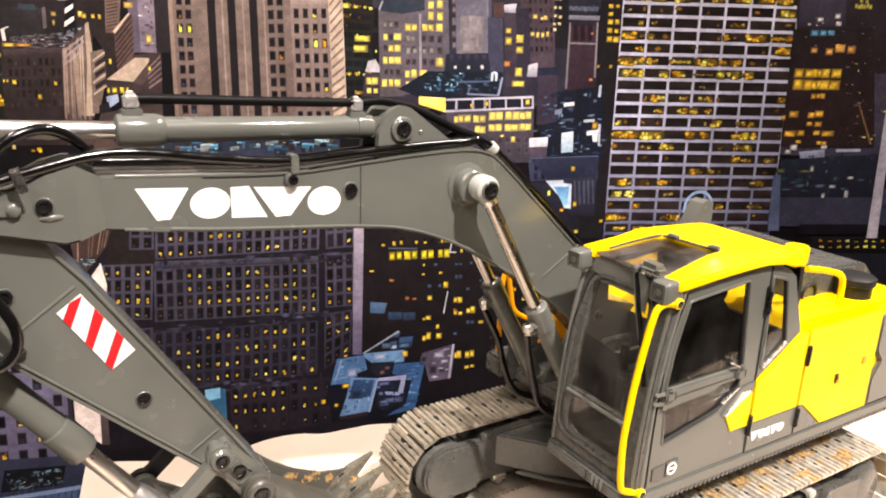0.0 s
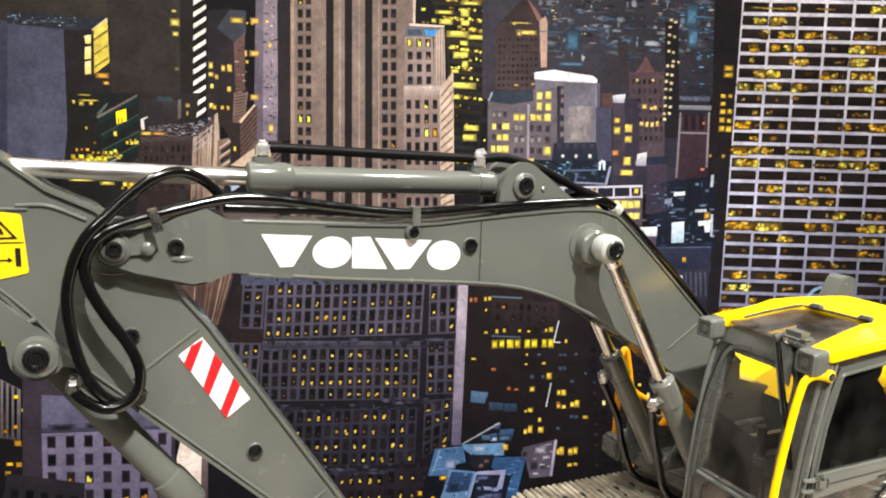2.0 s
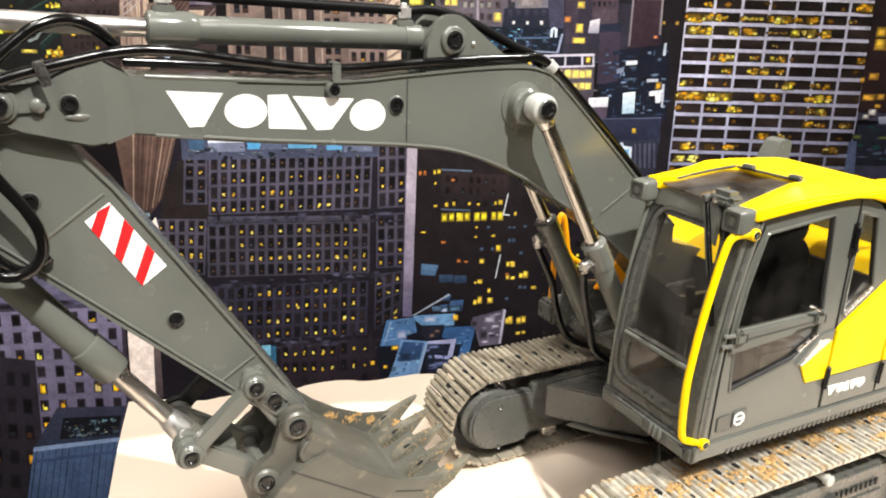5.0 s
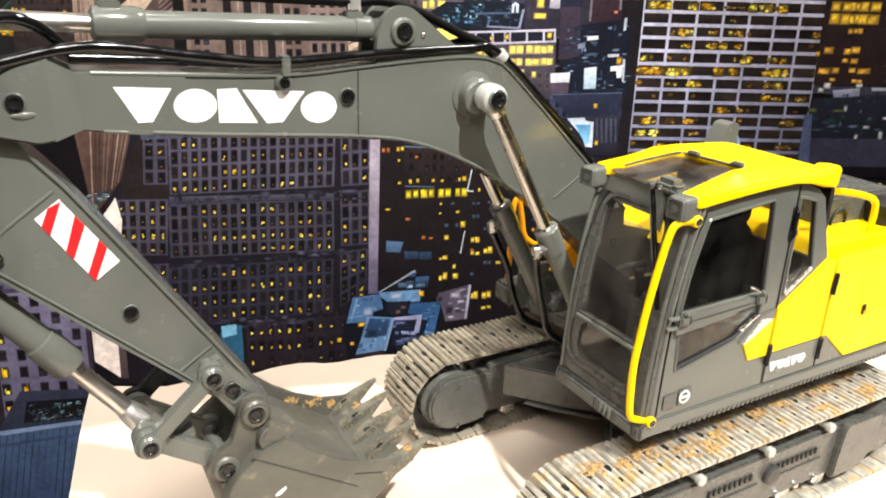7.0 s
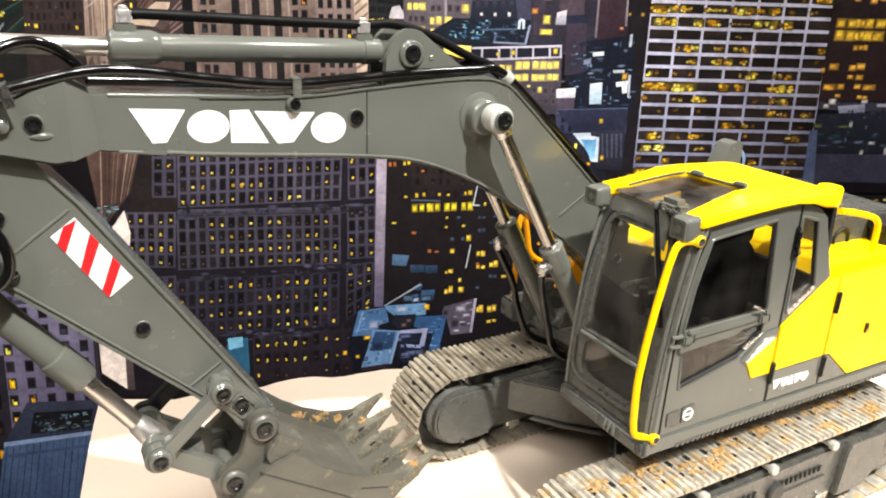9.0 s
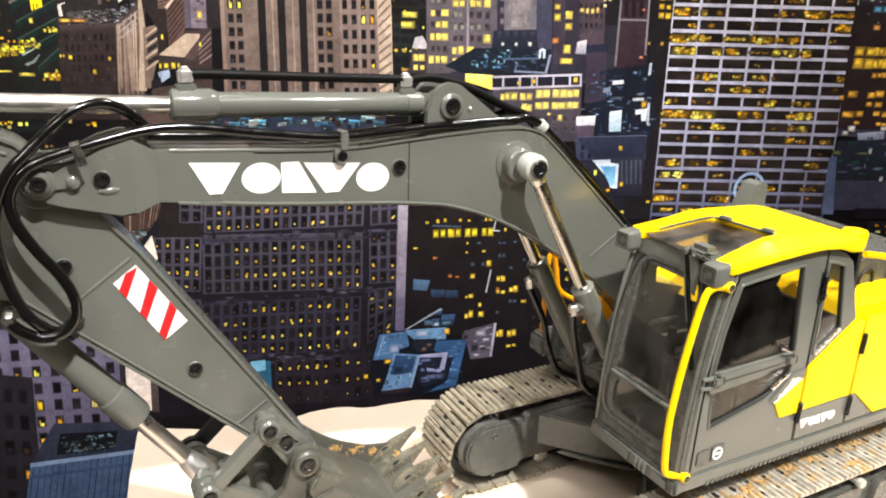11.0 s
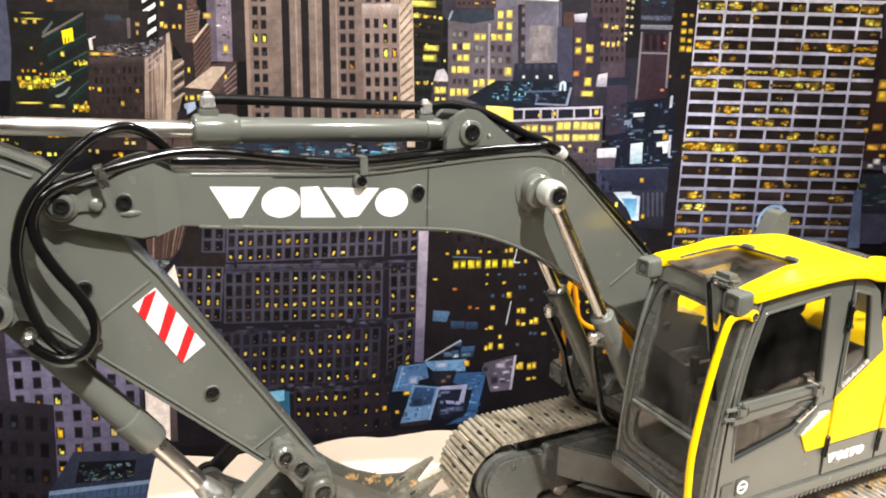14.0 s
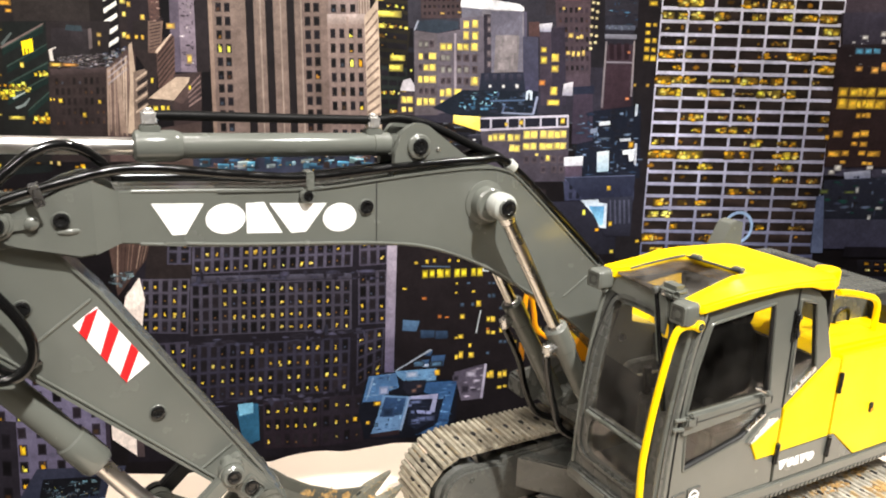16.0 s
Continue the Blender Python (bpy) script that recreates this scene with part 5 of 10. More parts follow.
streaks([(12.3, 23.1), (18.5, 23.2), (18.5, 20.0), (12.0, 19.9)], 70, ((77, 128, 160), (48, 90, 121), (140, 190, 206), (32, 49, 70), (27, 33, 46)), 0.8, 204)
streaks([(18.3, 23.0), (25.6, 23.1), (25.4, 19.4), (18.0, 19.3)], 34, ((48, 66, 92), (72, 90, 114), (29, 33, 46)), 1.1, 205)
patch([(19.6, 19.7), (25.4, 19.5), (25.4, 19.2), (19.7, 19.4)], (120, 128, 151), 'printed_rail')
patch([(25.1, 19.4), (25.7, 22.4), (26.1, 22.4), (25.5, 19.2)], (128, 134, 158), 'printed_rail')
patch([(17.4, 21.7), (23.7, 21.9), (23.7, 21.6), (17.4, 21.4)], (70, 88, 115), 'printed_rail')
patch([(19.6, 19.7), (19.9, 20.7), (20.2, 20.7), (19.9, 19.6)], (81, 92, 119), 'printed_rail')
patch([(23.8, 21.8), (23.8, 23.1), (24.4, 23.5), (25.0, 23.2), (25.0, 21.8), (24.6, 21.8), (24.5, 23.0), (24.3, 23.1), (24.2, 21.8)], (190, 202, 214), 'printed_pipe')
patch([(11.1, 19.1), (15.9, 18.9), (15.9, 16.4), (11.1, 17.8)], (250, 226, 120), 'printed_lit_floor', (244, 206, 84))
patch([(15.8, 17.0), (32.1, 17.4), (32.6, 7.4), (17.8, 7.5)], (72, 66, 75), 'printed_block', (62, 57, 67))
patch([(15.8, 18.6), (32.0, 19.2), (32.1, 17.1), (16.0, 16.6)], (27, 27, 38), 'printed_parapet')
patch([(15.8, 18.7), (31.9, 19.3), (32.0, 18.9), (15.9, 18.4)], (186, 182, 196), 'printed_railing')
patch([(15.9, 16.8), (32.0, 17.4), (32.1, 17.1), (16.0, 16.4)], (178, 172, 186), 'printed_railing')
patch([(17.6, 18.8), (17.9, 18.8), (18.0, 17.0), (17.6, 16.9)], (176, 172, 186), 'printed_railing')
patch([(20.5, 18.9), (20.9, 18.9), (21.0, 17.0), (20.6, 16.9)], (176, 172, 186), 'printed_railing')
patch([(22.7, 18.9), (23.1, 18.9), (23.2, 17.0), (22.8, 17.0)], (176, 172, 186), 'printed_railing')
patch([(23.6, 18.9), (23.9, 18.9), (24.0, 17.0), (23.7, 17.0)], (176, 172, 186), 'printed_railing')
patch([(26.6, 18.9), (26.9, 18.9), (27.0, 17.1), (26.7, 17.0)], (176, 172, 186), 'printed_railing')
patch([(29.6, 19.0), (29.9, 19.0), (30.1, 17.1), (29.7, 17.0)], (176, 172, 186), 'printed_railing')
patch([(31.6, 19.0), (31.9, 19.0), (32.1, 17.1), (31.7, 17.1)], (176, 172, 186), 'printed_railing')
glows([(22.88, 18.33, 0.75, 0.83), (30.45, 18.75, 0.80, 1.03), (20.32, 17.84, 0.52, 0.56)], (250, 206, 70), (40, 38, 48))
glows([(18.24, 15.95, 0.86, 1.22), (19.27, 15.96, 1.16, 1.22), (21.00, 15.83, 0.96, 1.13), (22.18, 15.84, 0.97, 1.13), (23.82, 16.42, 1.19, 1.32), (25.10, 16.48, 1.20, 1.32), (26.84, 16.49, 1.22, 1.32), (28.24, 16.50, 1.22, 1.32), (29.55, 16.47, 1.12, 1.23), (30.65, 16.53, 1.03, 1.24), (21.37, 14.04, 0.97, 1.14), (22.27, 13.95, 0.97, 1.14), (23.83, 14.29, 1.19, 1.14), (25.17, 14.34, 1.09, 1.14), (26.87, 14.31, 1.21, 1.15), (28.13, 14.31, 1.21, 1.14), (29.49, 14.37, 1.21, 1.15), (30.75, 14.38, 1.01, 1.06), (28.12, 12.10, 0.79, 0.96), (17.48, 15.71, 0.65, 1.03), (26.17, 12.48, 0.54, 0.38)], (252, 226, 100), (100, 88, 88))
glows([(24.15, 12.00, 0.90, 1.16), (25.56, 12.00, 0.90, 1.16), (27.17, 12.00, 0.90, 1.16), (29.19, 12.01, 0.91, 1.16), (30.61, 12.01, 0.92, 1.16), (27.38, 10.11, 0.80, 1.07), (29.41, 10.12, 0.81, 1.08), (30.83, 10.12, 0.82, 1.08)], (48, 42, 50), (96, 84, 88))
patch([(32.5, 23.4), (36.0, 23.7), (36.8, 14.3), (32.8, 14.2)], (58, 49, 62), 'printed_block', (50, 44, 58))
patch([(32.1, 24.1), (36.3, 24.4), (36.3, 23.0), (32.3, 22.8)], (34, 38, 54), 'printed_roof')
patch([(30.6, 24.6), (32.3, 25.0), (32.3, 22.6), (30.4, 22.6)], (206, 202, 208), 'printed_roof', (136, 134, 151))
patch([(36.3, 20.0), (45.4, 21.1), (46.6, 7.9), (32.9, 7.9), (33.9, 14.2), (36.8, 14.8)], (22, 26, 38), 'printed_roof', (20, 24, 36))
streaks([(34.1, 19.5), (45.2, 20.6), (46.5, 8.4), (34.4, 8.4)], 120, ((40, 57, 84), (67, 92, 123), (27, 33, 48), (104, 123, 150), (21, 23, 33), (16, 18, 26)), 1.3, 206)
patch([(31.6, 11.8), (35.2, 12.0), (35.2, 10.3), (31.7, 10.2)], (226, 228, 232), 'printed_roof', (196, 196, 206))
patch([(31.9, 10.1), (35.1, 10.3), (35.2, 8.3), (32.0, 8.2)], (82, 69, 84), 'printed_block', (67, 58, 73))
patch([(37.8, 12.7), (40.1, 13.0), (40.3, 9.2), (38.0, 9.1)], (210, 222, 230), 'printed_roof', (160, 186, 204))
patch([(37.8, 18.1), (39.8, 18.3), (39.9, 17.6), (37.8, 17.4)], (214, 220, 228), 'printed_roof')
patch([(36.2, 16.8), (37.5, 17.1), (37.5, 16.2), (36.2, 16.0)], (120, 131, 153), 'printed_roof')
patch([(42.7, 13.0), (45.0, 13.3), (45.0, 11.1), (44.1, 11.0), (43.9, 12.3), (42.8, 12.2)], (220, 226, 232), 'printed_roof')
patch([(41.9, 15.1), (44.1, 15.2), (44.1, 14.7), (42.0, 14.6)], (190, 196, 206), 'printed_roof')
patch([(44.9, 14.3), (45.4, 14.3), (45.6, 10.3), (45.2, 10.3)], (176, 180, 192), 'printed_rail')
patch([(44.4, 21.2), (44.9, 21.3), (44.9, 19.2), (44.4, 19.1)], (176, 186, 198), 'printed_rail')
glows([(43.74, 14.60, 0.99, 1.17)], (240, 180, 50), (40, 40, 50))
patch([(32.0, 8.2), (45.5, 8.5), (45.5, 7.8), (32.0, 7.5)], (82, 89, 115), 'printed_parapet')
patch([(32.0, 7.5), (45.5, 7.8), (45.8, 3.8), (32.3, 3.9)], (59, 62, 86), 'printed_block', (51, 55, 77))
facade([(32.3, 7.4), (45.4, 7.7), (45.7, 3.8), (32.4, 3.9)], (59, 62, 86), 9, 2, (0.46, 0.66), 0.0, seed=213, dark=(24, 26, 38), low=(50, 53, 76), margin=0.02)
glows([(40.18, 6.88, 0.96, 1.00)], (226, 190, 70), (70, 70, 88))
patch([(31.9, 8.1), (45.6, 8.3), (45.6, 4.6), (35.8, 4.1)], (40, 44, 62), 'printed_block', (35, 38, 56))
patch([(35.5, 4.2), (45.6, 4.5), (45.8, -3.1), (40.8, -3.0)], (44, 46, 60), 'printed_block', (30, 30, 40))
patch([(35.4, 3.9), (38.8, 4.0), (39.0, 3.4), (40.6, 3.2), (40.8, -1.5), (39.4, -1.3), (38.6, 0.6)], (186, 198, 212), 'printed_skylight')
patch([(37.0, 2.8), (40.1, 2.7), (40.1, -0.8), (39.4, -0.9)], (76, 132, 174), 'printed_skylight', (130, 182, 212))
patch([(41.0, 3.8), (41.3, 3.8), (41.8, -0.7), (41.5, -0.7)], (74, 76, 94), 'printed_pier', (60, 62, 78))
patch([(41.9, 3.8), (42.2, 3.8), (42.8, -0.7), (42.4, -0.7)], (74, 76, 94), 'printed_pier', (60, 62, 78))
patch([(42.8, 3.8), (43.2, 3.8), (43.7, -0.7), (43.3, -0.7)], (74, 76, 94), 'printed_pier', (60, 62, 78))
patch([(43.7, 3.8), (44.1, 3.8), (44.6, -0.7), (44.2, -0.7)], (74, 76, 94), 'printed_pier', (60, 62, 78))
patch([(44.6, 3.8), (45.0, 3.8), (45.5, -0.7), (45.2, -0.7)], (74, 76, 94), 'printed_pier', (60, 62, 78))
glows([(41.17, -0.17, 0.72, 0.96), (46.86, -3.84, 0.82, 0.62), (40.31, 6.48, 0.69, 0.81)], (220, 180, 50), (24, 21, 25))
patch([(80.3, 55.5), (129.6, 58.3), (146.1, 5.1), (83.8, 8.1)], (70, 58, 60), 'printed_block', (62, 60, 76))
GRID_TOWER = (([(47.3, 53.1), (83.4, 54.2), (84.7, 17.7), (47.8, 18.1)], 16), ([(47.8, 18.1), (84.7, 17.7), (85.6, -10.7), (48.1, -8.9)], 12))
tagged(facade(GRID_TOWER[0][0], (232, 229, 240), 7, 16, (0.90, 0.73), 0.4, seed=51, low=(186, 186, 209), mask=('.......',) * 16, dark=(36, 29, 27), smear=1, margin=0.0, jitter=0.0, name='printed_grid_tower'), kind='stuff')
tagged(facade(GRID_TOWER[1][0], (184, 184, 207), 7, 12, (0.90, 0.73), 0.4, seed=52, low=(58, 64, 96), mask=('.......',) * 12, dark=(36, 29, 27), smear=1, margin=0.0, jitter=0.0, name='printed_grid_tower'), kind='stuff')
dabs([(52.3, 49.9, 5.9, 0.2), (72.6, 50.5, 2.7, 1.0), (50.8, 48.4, 1.5, 1.0), (53.7, 48.5, 2.0, 1.2), (55.6, 48.2, 0.5, 0.4), (56.7, 46.3, 1.5, 0.6), (56.5, 44.4, 1.1, 0.8), (69.3, 44.2, 2.3, 1.2), (50.1, 41.4, 0.7, 0.5), (59.7, 41.7, 0.8, 1.1), (68.7, 41.8, 1.0, 1.1), (70.6, 41.9, 1.9, 1.1), (51.7, 39.4, 1.8, 1.4), (54.1, 39.6, 2.1, 1.1), (49.1, 37.4, 1.8, 0.9), (51.7, 37.6, 1.5, 0.9), (54.7, 37.7, 2.2, 1.1), (59.3, 37.5, 2.4, 1.2), (65.8, 37.5, 1.0, 0.9), (72.5, 37.5, 1.4, 1.0), (51.5, 32.8, 0.9, 0.7), (53.5, 30.9, 1.0, 0.8)], (255, 222, 70), 230)
dabs([(51.9, 26.7, 1.5, 0.9), (53.8, 26.6, 1.3, 0.9), (60.2, 26.4, 3.9, 0.4), (66.0, 26.3, 1.6, 1.2), (49.5, 24.1, 1.9, 1.0), (52.3, 24.0, 1.0, 1.0), (57.2, 24.1, 1.8, 1.0), (69.2, 24.1, 1.5, 1.2), (71.0, 24.2, 0.5, 0.8), (72.3, 24.2, 1.5, 1.2), (75.5, 24.1, 1.4, 1.3), (56.3, 20.2, 1.0, 0.6), (57.3, 19.6, 1.0, 0.8), (61.6, 20.1, 0.9, 0.6), (65.5, 19.6, 0.8, 0.7), (66.6, 20.1, 0.8, 0.5), (56.5, 17.9, 0.7, 0.5), (61.5, 17.9, 0.8, 0.6), (64.3, 17.6, 1.6, 1.0), (66.8, 17.9, 0.7, 0.5), (49.1, 15.2, 0.9, 0.8), (56.0, 13.0, 4.5, 1.3)], (255, 222, 70), 231)
dabs([(64.3, 13.3, 0.8, 0.9), (69.6, 13.3, 1.8, 1.2), (59.5, 10.6, 2.3, 0.9), (76.5, 10.9, 2.1, 1.1), (50.1, 1.7, 1.8, 1.0), (52.6, 1.6, 1.5, 1.0), (51.2, -5.3, 2.2, 0.6), (55.5, -5.2, 2.1, 0.7), (77.0, 10.3, 1.8, 1.0), (81.2, 34.8, 1.9, 1.1), (82.9, 34.8, 1.2, 1.0), (83.5, 28.0, 0.8, 0.7)], (255, 222, 70), 232)
dabs([(56.3, 50.1, 2.1, 0.4), (62.6, 50.3, 3.2, 0.2), (55.0, 46.3, 1.1, 0.9), (60.2, 46.3, 1.9, 1.0), (50.3, 44.0, 1.1, 1.2), (54.0, 44.1, 1.3, 1.1), (58.4, 44.1, 1.2, 0.9), (71.6, 44.0, 2.4, 1.5), (74.0, 44.2, 1.3, 1.4), (58.7, 41.5, 1.2, 0.9), (63.9, 39.7, 1.2, 1.1), (65.7, 39.7, 1.1, 0.7), (69.5, 39.7, 1.0, 0.8), (71.8, 39.7, 2.3, 1.0), (67.2, 37.4, 1.2, 0.8), (49.5, 30.9, 2.6, 1.1), (69.1, 31.0, 1.1, 0.8), (74.4, 30.9, 1.6, 1.2), (75.9, 30.8, 1.5, 1.1), (51.7, 28.6, 1.1, 0.6), (49.2, 26.6, 2.6, 1.1), (55.1, 26.6, 0.8, 0.7)], (240, 182, 36), 233)
dabs([(58.6, 26.1, 0.8, 0.6), (63.8, 26.3, 1.0, 1.0), (67.5, 26.4, 1.2, 0.9), (69.3, 26.1, 1.3, 0.7), (71.9, 26.5, 2.0, 1.0), (51.2, 24.2, 1.1, 0.8), (60.4, 24.1, 1.9, 1.0), (55.8, 19.7, 1.7, 1.0), (67.3, 19.7, 1.1, 0.8), (57.1, 17.5, 1.3, 0.7), (62.4, 17.4, 1.1, 0.9), (64.0, 17.1, 0.9, 0.5), (67.5, 17.5, 1.0, 0.7), (74.4, 15.3, 0.6, 0.6), (75.6, 15.2, 0.9, 0.7), (77.4, 15.3, 1.1, 0.8), (50.5, 13.0, 4.6, 1.2), (64.2, 13.2, 1.8, 1.5), (67.4, 13.0, 1.6, 1.0), (55.7, 10.5, 0.8, 0.5), (74.4, 11.0, 1.2, 0.9), (77.9, 10.8, 1.1, 1.0)], (240, 182, 36), 234)
dabs([(66.1, 6.2, 1.9, 0.9), (74.8, 6.2, 1.8, 1.0), (50.7, 4.0, 1.7, 1.2), (59.5, 2.0, 2.1, 0.8), (54.4, -0.7, 1.4, 0.8), (72.6, -1.0, 1.3, 0.9), (49.6, -3.0, 2.5, 1.4), (62.6, -2.9, 2.2, 1.1), (59.7, -5.1, 1.8, 0.6), (74.6, 10.5, 1.0, 0.9), (77.1, 37.1, 2.5, 0.9), (80.9, 37.1, 3.0, 1.2), (76.9, 30.5, 1.8, 1.1), (80.8, 30.6, 3.7, 0.6), (82.4, 28.4, 2.2, 1.2), (80.9, 28.1, 0.8, 1.0), (83.3, 19.2, 1.5, 1.0)], (240, 182, 36), 235)
dabs([(58.2, 48.6, 0.5, 0.3), (51.8, 46.2, 1.2, 1.2), (61.9, 46.0, 1.1, 0.6), (64.3, 46.1, 1.5, 0.9), (69.9, 46.4, 2.6, 0.9), (70.5, 46.0, 2.9, 0.3), (64.9, 44.7, 0.8, 0.4), (57.0, 41.8, 0.6, 0.8), (66.1, 41.7, 1.8, 0.3), (60.2, 37.4, 0.8, 1.1), (71.0, 37.5, 0.9, 0.6), (48.9, 35.6, 0.6, 0.4), (55.1, 35.5, 0.5, 0.4), (54.1, 32.9, 0.9, 0.7), (67.2, 32.6, 0.4, 0.5), (71.4, 33.0, 2.7, 0.6), (52.0, 30.9, 0.8, 0.4), (67.5, 30.9, 0.5, 0.6), (65.7, 23.9, 3.7, 0.3), (73.8, 23.8, 1.0, 0.5), (65.4, 21.8, 1.2, 0.4), (54.0, 19.5, 0.6, 0.7)], (140, 104, 34), 236)
dabs([(62.2, 19.6, 0.8, 0.7), (69.2, 19.4, 0.6, 0.4), (50.2, 15.2, 0.6, 0.7), (53.9, 15.3, 0.7, 0.5), (57.0, 15.3, 0.6, 0.5), (67.1, 15.3, 0.8, 0.7), (54.4, 10.6, 1.5, 0.5), (51.8, 8.8, 0.6, 0.5), (71.1, 8.9, 0.8, 0.6), (75.1, 8.9, 1.0, 0.6), (78.1, 8.8, 0.8, 0.6), (69.5, 6.2, 1.3, 0.9), (82.7, 6.1, 2.2, 0.9), (52.3, 4.0, 0.9, 0.7), (55.7, 3.9, 1.7, 0.9), (61.1, 1.8, 2.0, 0.5), (80.7, 1.7, 2.7, 1.3), (51.3, -3.0, 1.3, 0.8), (61.0, -2.9, 1.7, 0.6), (80.8, -2.7, 3.0, 0.6), (78.2, 8.3, 0.8, 0.8), (76.7, 8.0, 1.1, 0.7)], (140, 104, 34), 237)
dabs([(82.9, 8.2, 0.5, 0.5), (83.2, 30.4, 1.3, 1.1), (80.1, 26.3, 1.3, 0.5)], (140, 104, 34), 238)
printed('printed_ring', [([(68.0 + r0 * math.cos(a), -2.0 + r0 * math.sin(a)), (68.0 + 3.3 * math.cos(a), -2.0 + 3.3 * math.sin(a)), (68.0 + 3.3 * math.cos(a + 0.262), -2.0 + 3.3 * math.sin(a + 0.262)), (68.0 + r0 * math.cos(a + 0.262), -2.0 + r0 * math.sin(a + 0.262))], (150, 178, 214)) for r0 in (2.7,) for a in (0.2618 * k for k in range(24))])
patch([(84.4, 0.7), (133.0, 0.2), (135.4, -8.2), (84.7, -6.7)], (62, 66, 88), 'printed_parapet', (48, 52, 74))
bands([(84.6, -0.5), (119.2, -0.9), (120.9, -7.8), (84.9, -6.7)], 3, ((40, 44, 62), (46, 50, 70)), 0.35, 0, seed=55)
facade([(96.2, -9.4), (125.9, -10.9), (126.9, -13.8), (96.9, -12.3)], (30, 28, 34), 12, 2, (0.7, 0.55), 0.9, seed=56)
patch([(87.6, -12.3), (158.9, -17.0), (196.7, -107.6), (106.4, -93.4)], (34, 34, 44), 'printed_street', (22, 22, 28))
patch([(83.2, 38.1), (110.7, 39.2), (114.5, 24.5), (85.4, 24.1)], (44, 38, 42), 'printed_far_block', (40, 32, 34))
patch([(83.7, 38.2), (94.1, 38.6), (95.1, 32.9), (84.5, 32.6)], (62, 58, 70), 'printed_slate_wall', (50, 46, 56))
patch([(83.5, 32.1), (102.0, 32.6), (107.5, 9.4), (84.8, 9.7)], (38, 30, 32), 'printed_far_block', (44, 32, 32))
streaks([(94.7, 27.0), (106.7, 27.2), (111.2, 9.4), (100.3, 9.5)], 60, ((200, 180, 150), (250, 210, 120), (150, 110, 80), (110, 104, 110), (60, 50, 52)), 0.7, 207)
streaks([(85.4, 34.8), (101.3, 35.3), (103.3, 27.2), (86.5, 26.9)], 24, ((206, 206, 210), (120, 120, 130), (70, 70, 84)), 0.6, 208)
glows([(87.56, 31.97, 1.63, 1.02), (89.51, 32.02, 1.54, 1.03), (91.44, 31.98, 1.40, 0.85)], (96, 172, 206), (44, 38, 46))
glows([(85.36, 24.74, 1.96, 1.61), (87.72, 24.73, 1.99, 1.62), (89.61, 24.66, 1.08, 1.45), (90.60, 24.68, 1.09, 1.46), (91.59, 24.78, 1.80, 1.63), (93.87, 24.81, 2.17, 1.63), (85.49, 22.65, 2.13, 1.81), (87.86, 22.63, 2.15, 1.82), (89.71, 22.56, 1.12, 1.65), (90.71, 22.57, 1.13, 1.65), (91.76, 22.63, 1.94, 1.75), (93.84, 22.60, 2.31, 1.74)], (255, 206, 62), (50, 34, 26))
glows([(90.00, 20.07, 1.10, 1.02), (91.17, 20.08, 0.98, 0.93), (92.24, 20.08, 0.98, 0.93), (85.67, 16.66, 2.02, 1.22), (90.02, 16.38, 1.57, 1.05), (91.64, 16.75, 1.84, 1.23), (90.00, 14.53, 1.40, 0.76), (91.97, 14.57, 1.57, 0.96), (85.23, 12.85, 2.69, 1.16), (88.25, 12.88, 1.56, 1.06), (92.05, 12.81, 1.44, 0.88), (94.07, 12.75, 2.76, 1.08), (93.12, 10.68, 1.30, 0.69), (94.35, 10.57, 1.17, 0.59), (88.18, 10.92, 1.25, 0.59), (84.05, 15.86, 0.84, 0.94)], (246, 186, 66), (44, 30, 28))
glows([(88.22, 28.74, 1.41, 0.95), (91.59, 28.68, 1.60, 1.23), (93.76, 29.45, 2.11, 1.41), (96.62, 29.19, 1.78, 1.33)], (246, 180, 84), (44, 34, 34))
glows([(92.30, 35.14, 1.31, 0.93), (88.42, 34.36, 1.38, 0.83), (92.90, 33.66, 1.16, 0.76), (86.49, 33.21, 0.74, 0.42), (87.12, 10.02, 1.57, 1.08), (94.38, 9.89, 1.44, 0.80), (86.02, 9.02, 1.39, 0.79)], (224, 222, 216), (44, 38, 44))
glows([(96.46, 37.08, 0.64, 0.86), (97.10, 36.92, 0.65, 0.86), (97.75, 37.03, 0.65, 0.86), (98.43, 36.97, 0.66, 0.86), (99.06, 37.17, 0.65, 0.86), (99.77, 37.01, 0.66, 0.86), (97.39, 37.85, 0.70, 0.59), (98.74, 37.82, 0.70, 0.60)], (190, 180, 70), (44, 40, 46))
patch([(101.4, 18.3), (101.7, 18.3), (106.7, 10.0), (106.2, 9.9)], (120, 92, 60), 'printed_wire')
patch([(89.4, 8.6), (95.4, 9.0), (95.7, 7.1), (90.0, 7.0)], (160, 164, 184), 'printed_roof', (110, 116, 140))
patch([(98.2, 9.0), (104.3, 9.0), (104.4, 8.4), (98.4, 8.4)], (170, 174, 186), 'printed_roof')
patch([(85.3, 7.1), (110.3, 7.9), (111.3, -1.3), (86.2, -0.6)], (36, 38, 50), 'printed_roof', (30, 32, 42))
streaks([(85.2, 7.8), (109.1, 7.9), (110.5, -0.3), (86.1, 0.4)], 60, ((44, 50, 68), (70, 80, 100), (26, 28, 36), (24, 60, 56)), 1.6, 209)
glows([(92.72, 5.66, 0.82, 1.21), (96.52, -0.03, 0.88, 1.35), (102.23, 0.27, 0.93, 1.46), (98.13, 1.60, 1.56, 0.65), (102.28, 3.27, 1.44, 0.54)], (206, 208, 206), (34, 36, 46))
